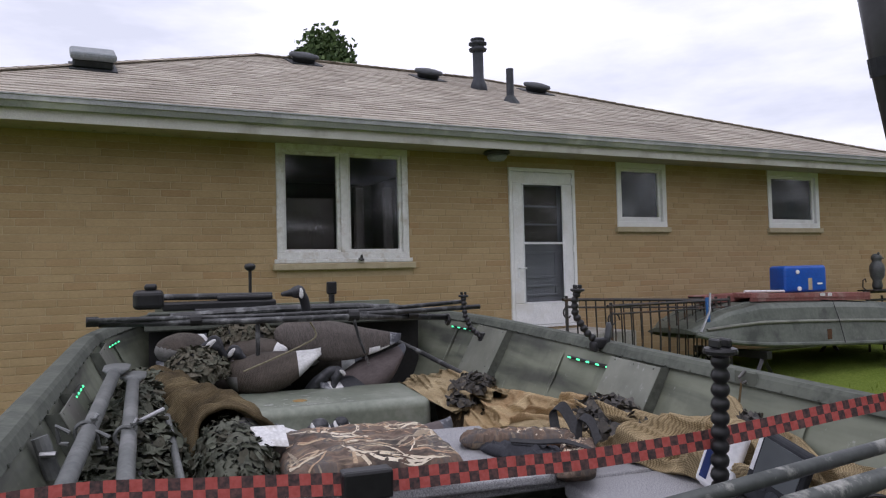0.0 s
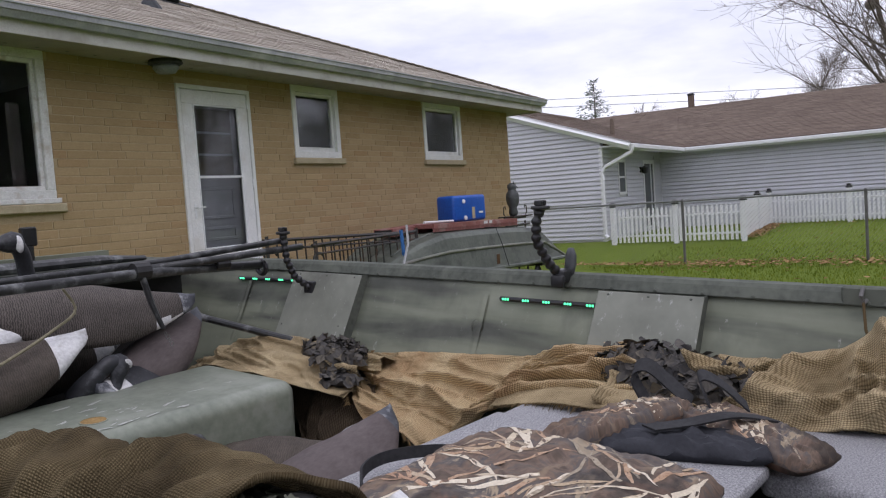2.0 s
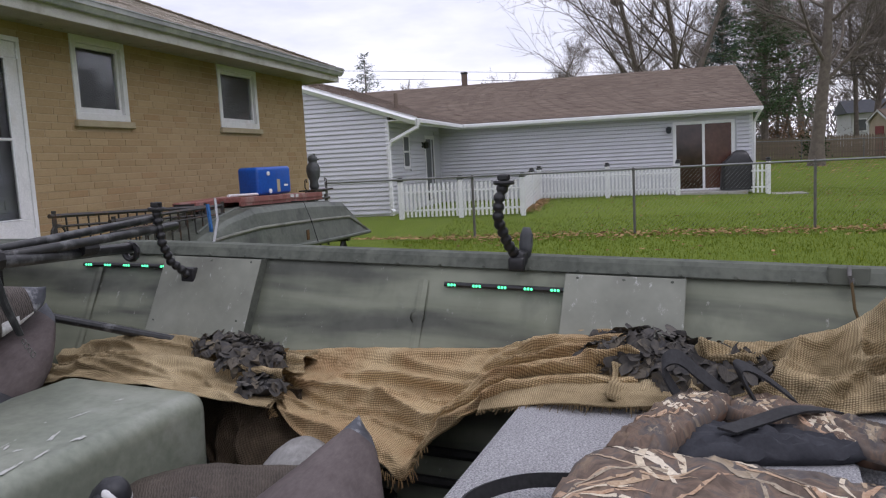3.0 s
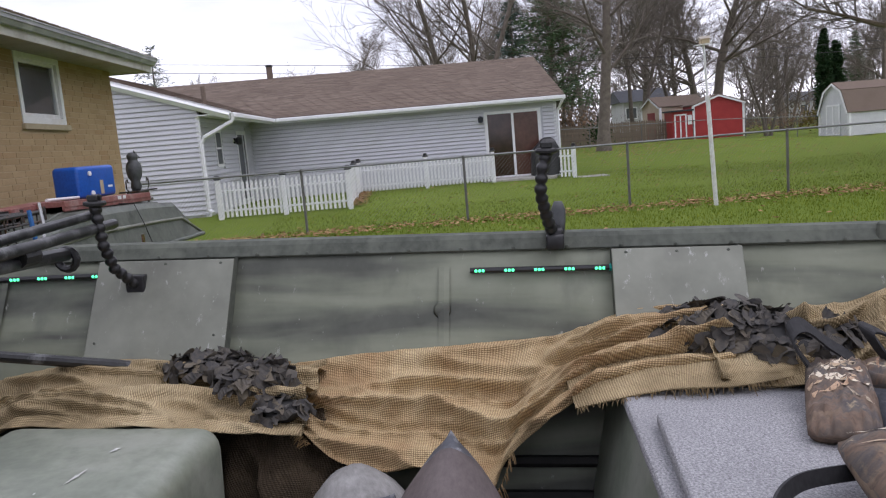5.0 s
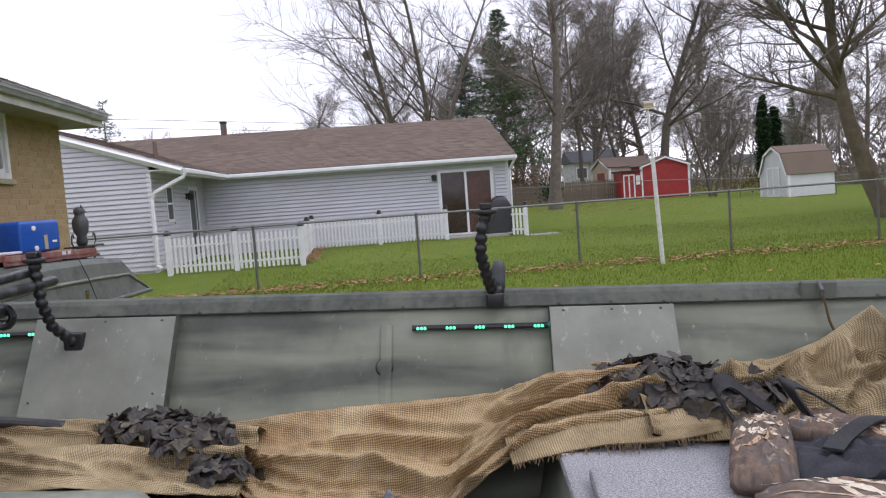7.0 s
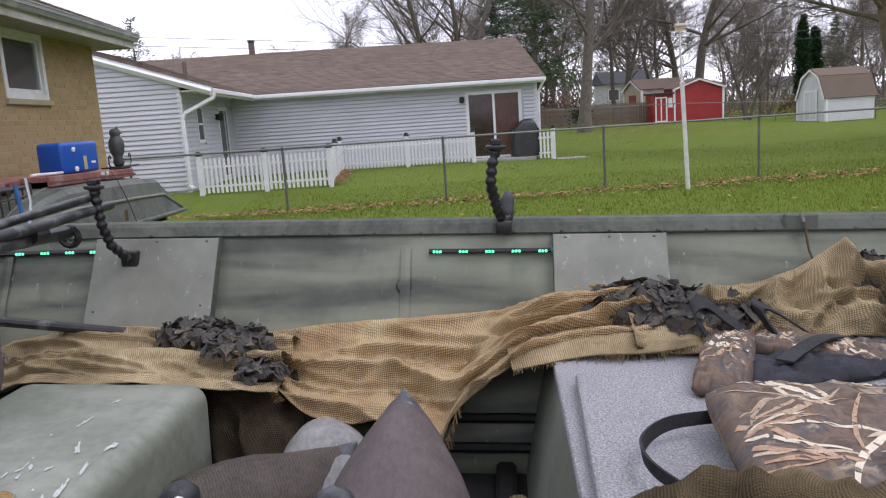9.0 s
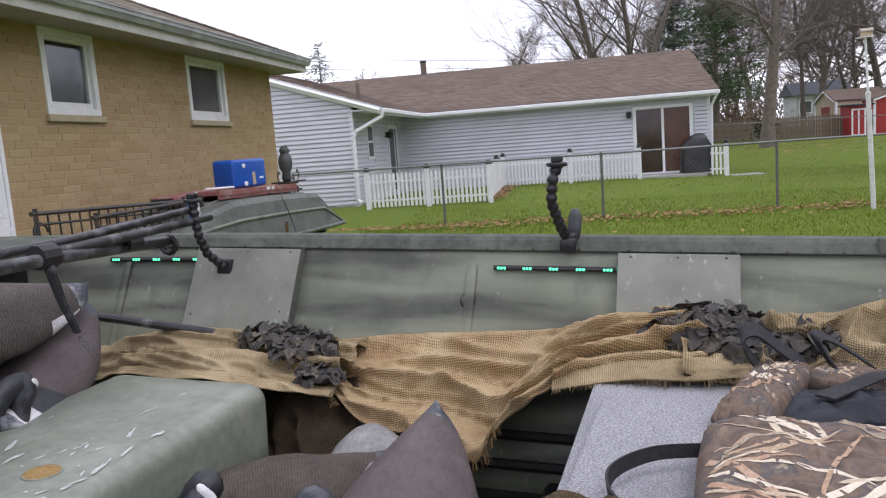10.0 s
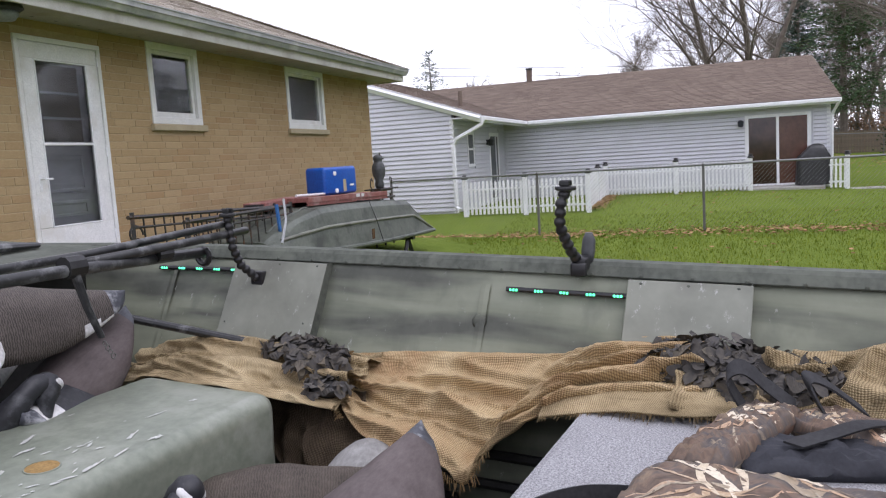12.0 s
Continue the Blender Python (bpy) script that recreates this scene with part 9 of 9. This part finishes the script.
M_SHRUBG = needle_mat("green_tree_leaves", (0.045, 0.075, 0.032), (0.12, 0.165, 0.075))
leafy_bush((9.7, 30, -0.3), 1.25, 1.25, 2.1, 9000, 71, M_SHRUBG, "dense green tree top behind the brick house", 0.15, 9.9)
leafy_bush((53, -7.53, 0.81), 1.3, 2.0, 2.4, 1300, 72, M_RUSSET, "russet-leaved shrub behind the board fence", 0.10)
leafy_bush((47.5, -7.75, 0.78), 0.6, 0.8, 1.5, 700, 73, M_CEDAR, "small dark evergreen shrub by the fence", 0.08)
leafy_bush((58, -28.45, 0.46), 2.0, 3.0, 2.6, 1500, 74, M_SHRUB, "yellowing shrub at the back of the lawn", 0.12)
for i, (x, y, h_) in enumerate(((60, -15, 2.6), (66, -22.7, 2.2), (72, -31.6, 2.6), (64, -39, 2.4), (78, -48.1, 3), (70, -4.8, 3.2), (86, -28.8, 3), (90, -68.3, 3.4), (98, -51.9, 3.6), (104, -33.6, 3.4), (74, 6.5, 3.2), (84, 17.5, 3.4), (60, -51.2, 2.6))):
    leafy_bush((x, y, ground_z(x, y) - 0.1), 3.2, 5.0, h_, 3000, 80 + i, M_RUSSET if i % 3 else M_TWIG, "tangled brown autumn thicket beyond the lawn", 0.055)
# hazy belt of woods along the horizon
M_FARWOOD = needle_mat("far_twig_haze", (0.115, 0.098, 0.086), (0.215, 0.188, 0.165))
rnd = random.Random(91)
fv, ff = [], []
for i in range(64):
    az = radians(-58 + 84 * (i + rnd.random()) / 64)
    dd = rnd.uniform(112, 150)
    cx, cy = dd * math.cos(az), dd * math.sin(az)
    hgt, wid_ = rnd.uniform(5.0, 10.5), rnd.uniform(3.5, 6.5)
    for q in range(420):
        zz_ = hgt * rnd.random() ** 1.35
        rr_ = wid_ * (1 - 0.6 * zz_ / hgt)
        x, y, z = cx + rnd.gauss(0, 0.6) * rr_, cy + rnd.gauss(0, 0.6) * rr_, zz_ - 0.6
        ln, a = rnd.uniform(0.5, 1.6), rnd.gauss(0, 0.7)
        dx, dz = math.sin(a) * ln, math.cos(a) * ln
        w_ = rnd.uniform(0.05, 0.16)
        b = len(fv)
        fv += [(x, y - w_, z), (x + 0.1, y + w_, z), (x + 0.2, y + dx, z + dz)]
        ff.append((b, b + 1, b + 2))
tagged(pydata("far_woods", fv, ff, M_FARWOOD), "hazy grey-brown belt of bare woods on the horizon", "woods", kind="stuff")
nest = part("squirrel_nest", mound(0, 0, 0, 0.32, 0.32, 0.28, None, 4, 8), M_TWIG, None, matrix=nest_m)
tagged(nest, "dark leaf nest high in the bare branches", "nest")


# ---- facing bricks, laid last ----
COURSE, BL, JOINT = 0.0755, 0.292, 0.008
rnd = random.Random(17)
single_me = {}
jv, jf = [], []
count = 0
keep_out = [(o[0] - 0.002, o[1] + 0.002, o[2] - (0.123 if nm == "window_1" else 0.078 if nm.startswith("window") else 0.0), o[3]) for nm, o in OPEN.items()]
row = 0
z = 0.462
while z + COURSE - JOINT < SOFFIT:
    x = WX0 - (BL / 2 if row % 2 else 0.0) - 0.05 * (row % 3)
    while x < WX1:
        spans = [(max(x, WX0), min(x + BL - JOINT, WX1))]
        for a, b, c, d in keep_out:
            if z + COURSE - JOINT > c and z < d:
                nxt = []
                for p, q in spans:
                    if b <= p or a >= q:
                        nxt.append((p, q))
                    else:
                        if a - 0.004 > p:
                            nxt.append((p, a - 0.004))
                        if b + 0.004 < q:
                            nxt.append((b + 0.004, q))
                spans = nxt
        for p, q in spans:
            if q - p < 0.03:
                continue
            y = WY + rnd.uniform(-0.002, 0.0008)
            full = q - p > BL - JOINT - 0.002
            z1 = z + COURSE - JOINT
            if full and count < 290 and 2.4 < x < 8.6 and 1.32 < z < 2.36:
                if "b" not in single_me:
                    o_ = part("brick", boxed(0, BL - JOINT, 0, 0.012, 0, COURSE - JOINT, 0.0025), M_BRICK1, front_wall, matrix=pose(p, y, z))
                    single_me["b"] = o_.data
                else:
                    o_ = new("brick", single_me["b"])
                    o_.parent = front_wall
                    o_.matrix_basis = pose(p, y, z)
                count += 1
            else:
                b0 = len(jv)
                e_ = 0.002
                jv += [(p, y + e_, z), (q, y + e_, z), (q, y + e_, z1), (p, y + e_, z1), (p + e_, y, z + e_), (q - e_, y, z + e_), (q - e_, y, z1 - e_), (p + e_, y, z1 - e_), (p, y + 0.012, z), (q, y + 0.012, z), (q, y + 0.012, z1), (p, y + 0.012, z1)]
                jf += [(b0 + 4, b0 + 5, b0 + 6, b0 + 7)]
                for k_ in range(4):
                    k2 = (k_ + 1) % 4
                    jf += [(b0 + k_, b0 + k2, b0 + 4 + k2, b0 + 4 + k_), (b0 + 8 + k_, b0 + 8 + k2, b0 + k2, b0 + k_)]
        x += BL
    z += COURSE
    row += 1
tagged(pydata("bricks", jv, jf, M_BRICK, front_wall), kind="stuff")
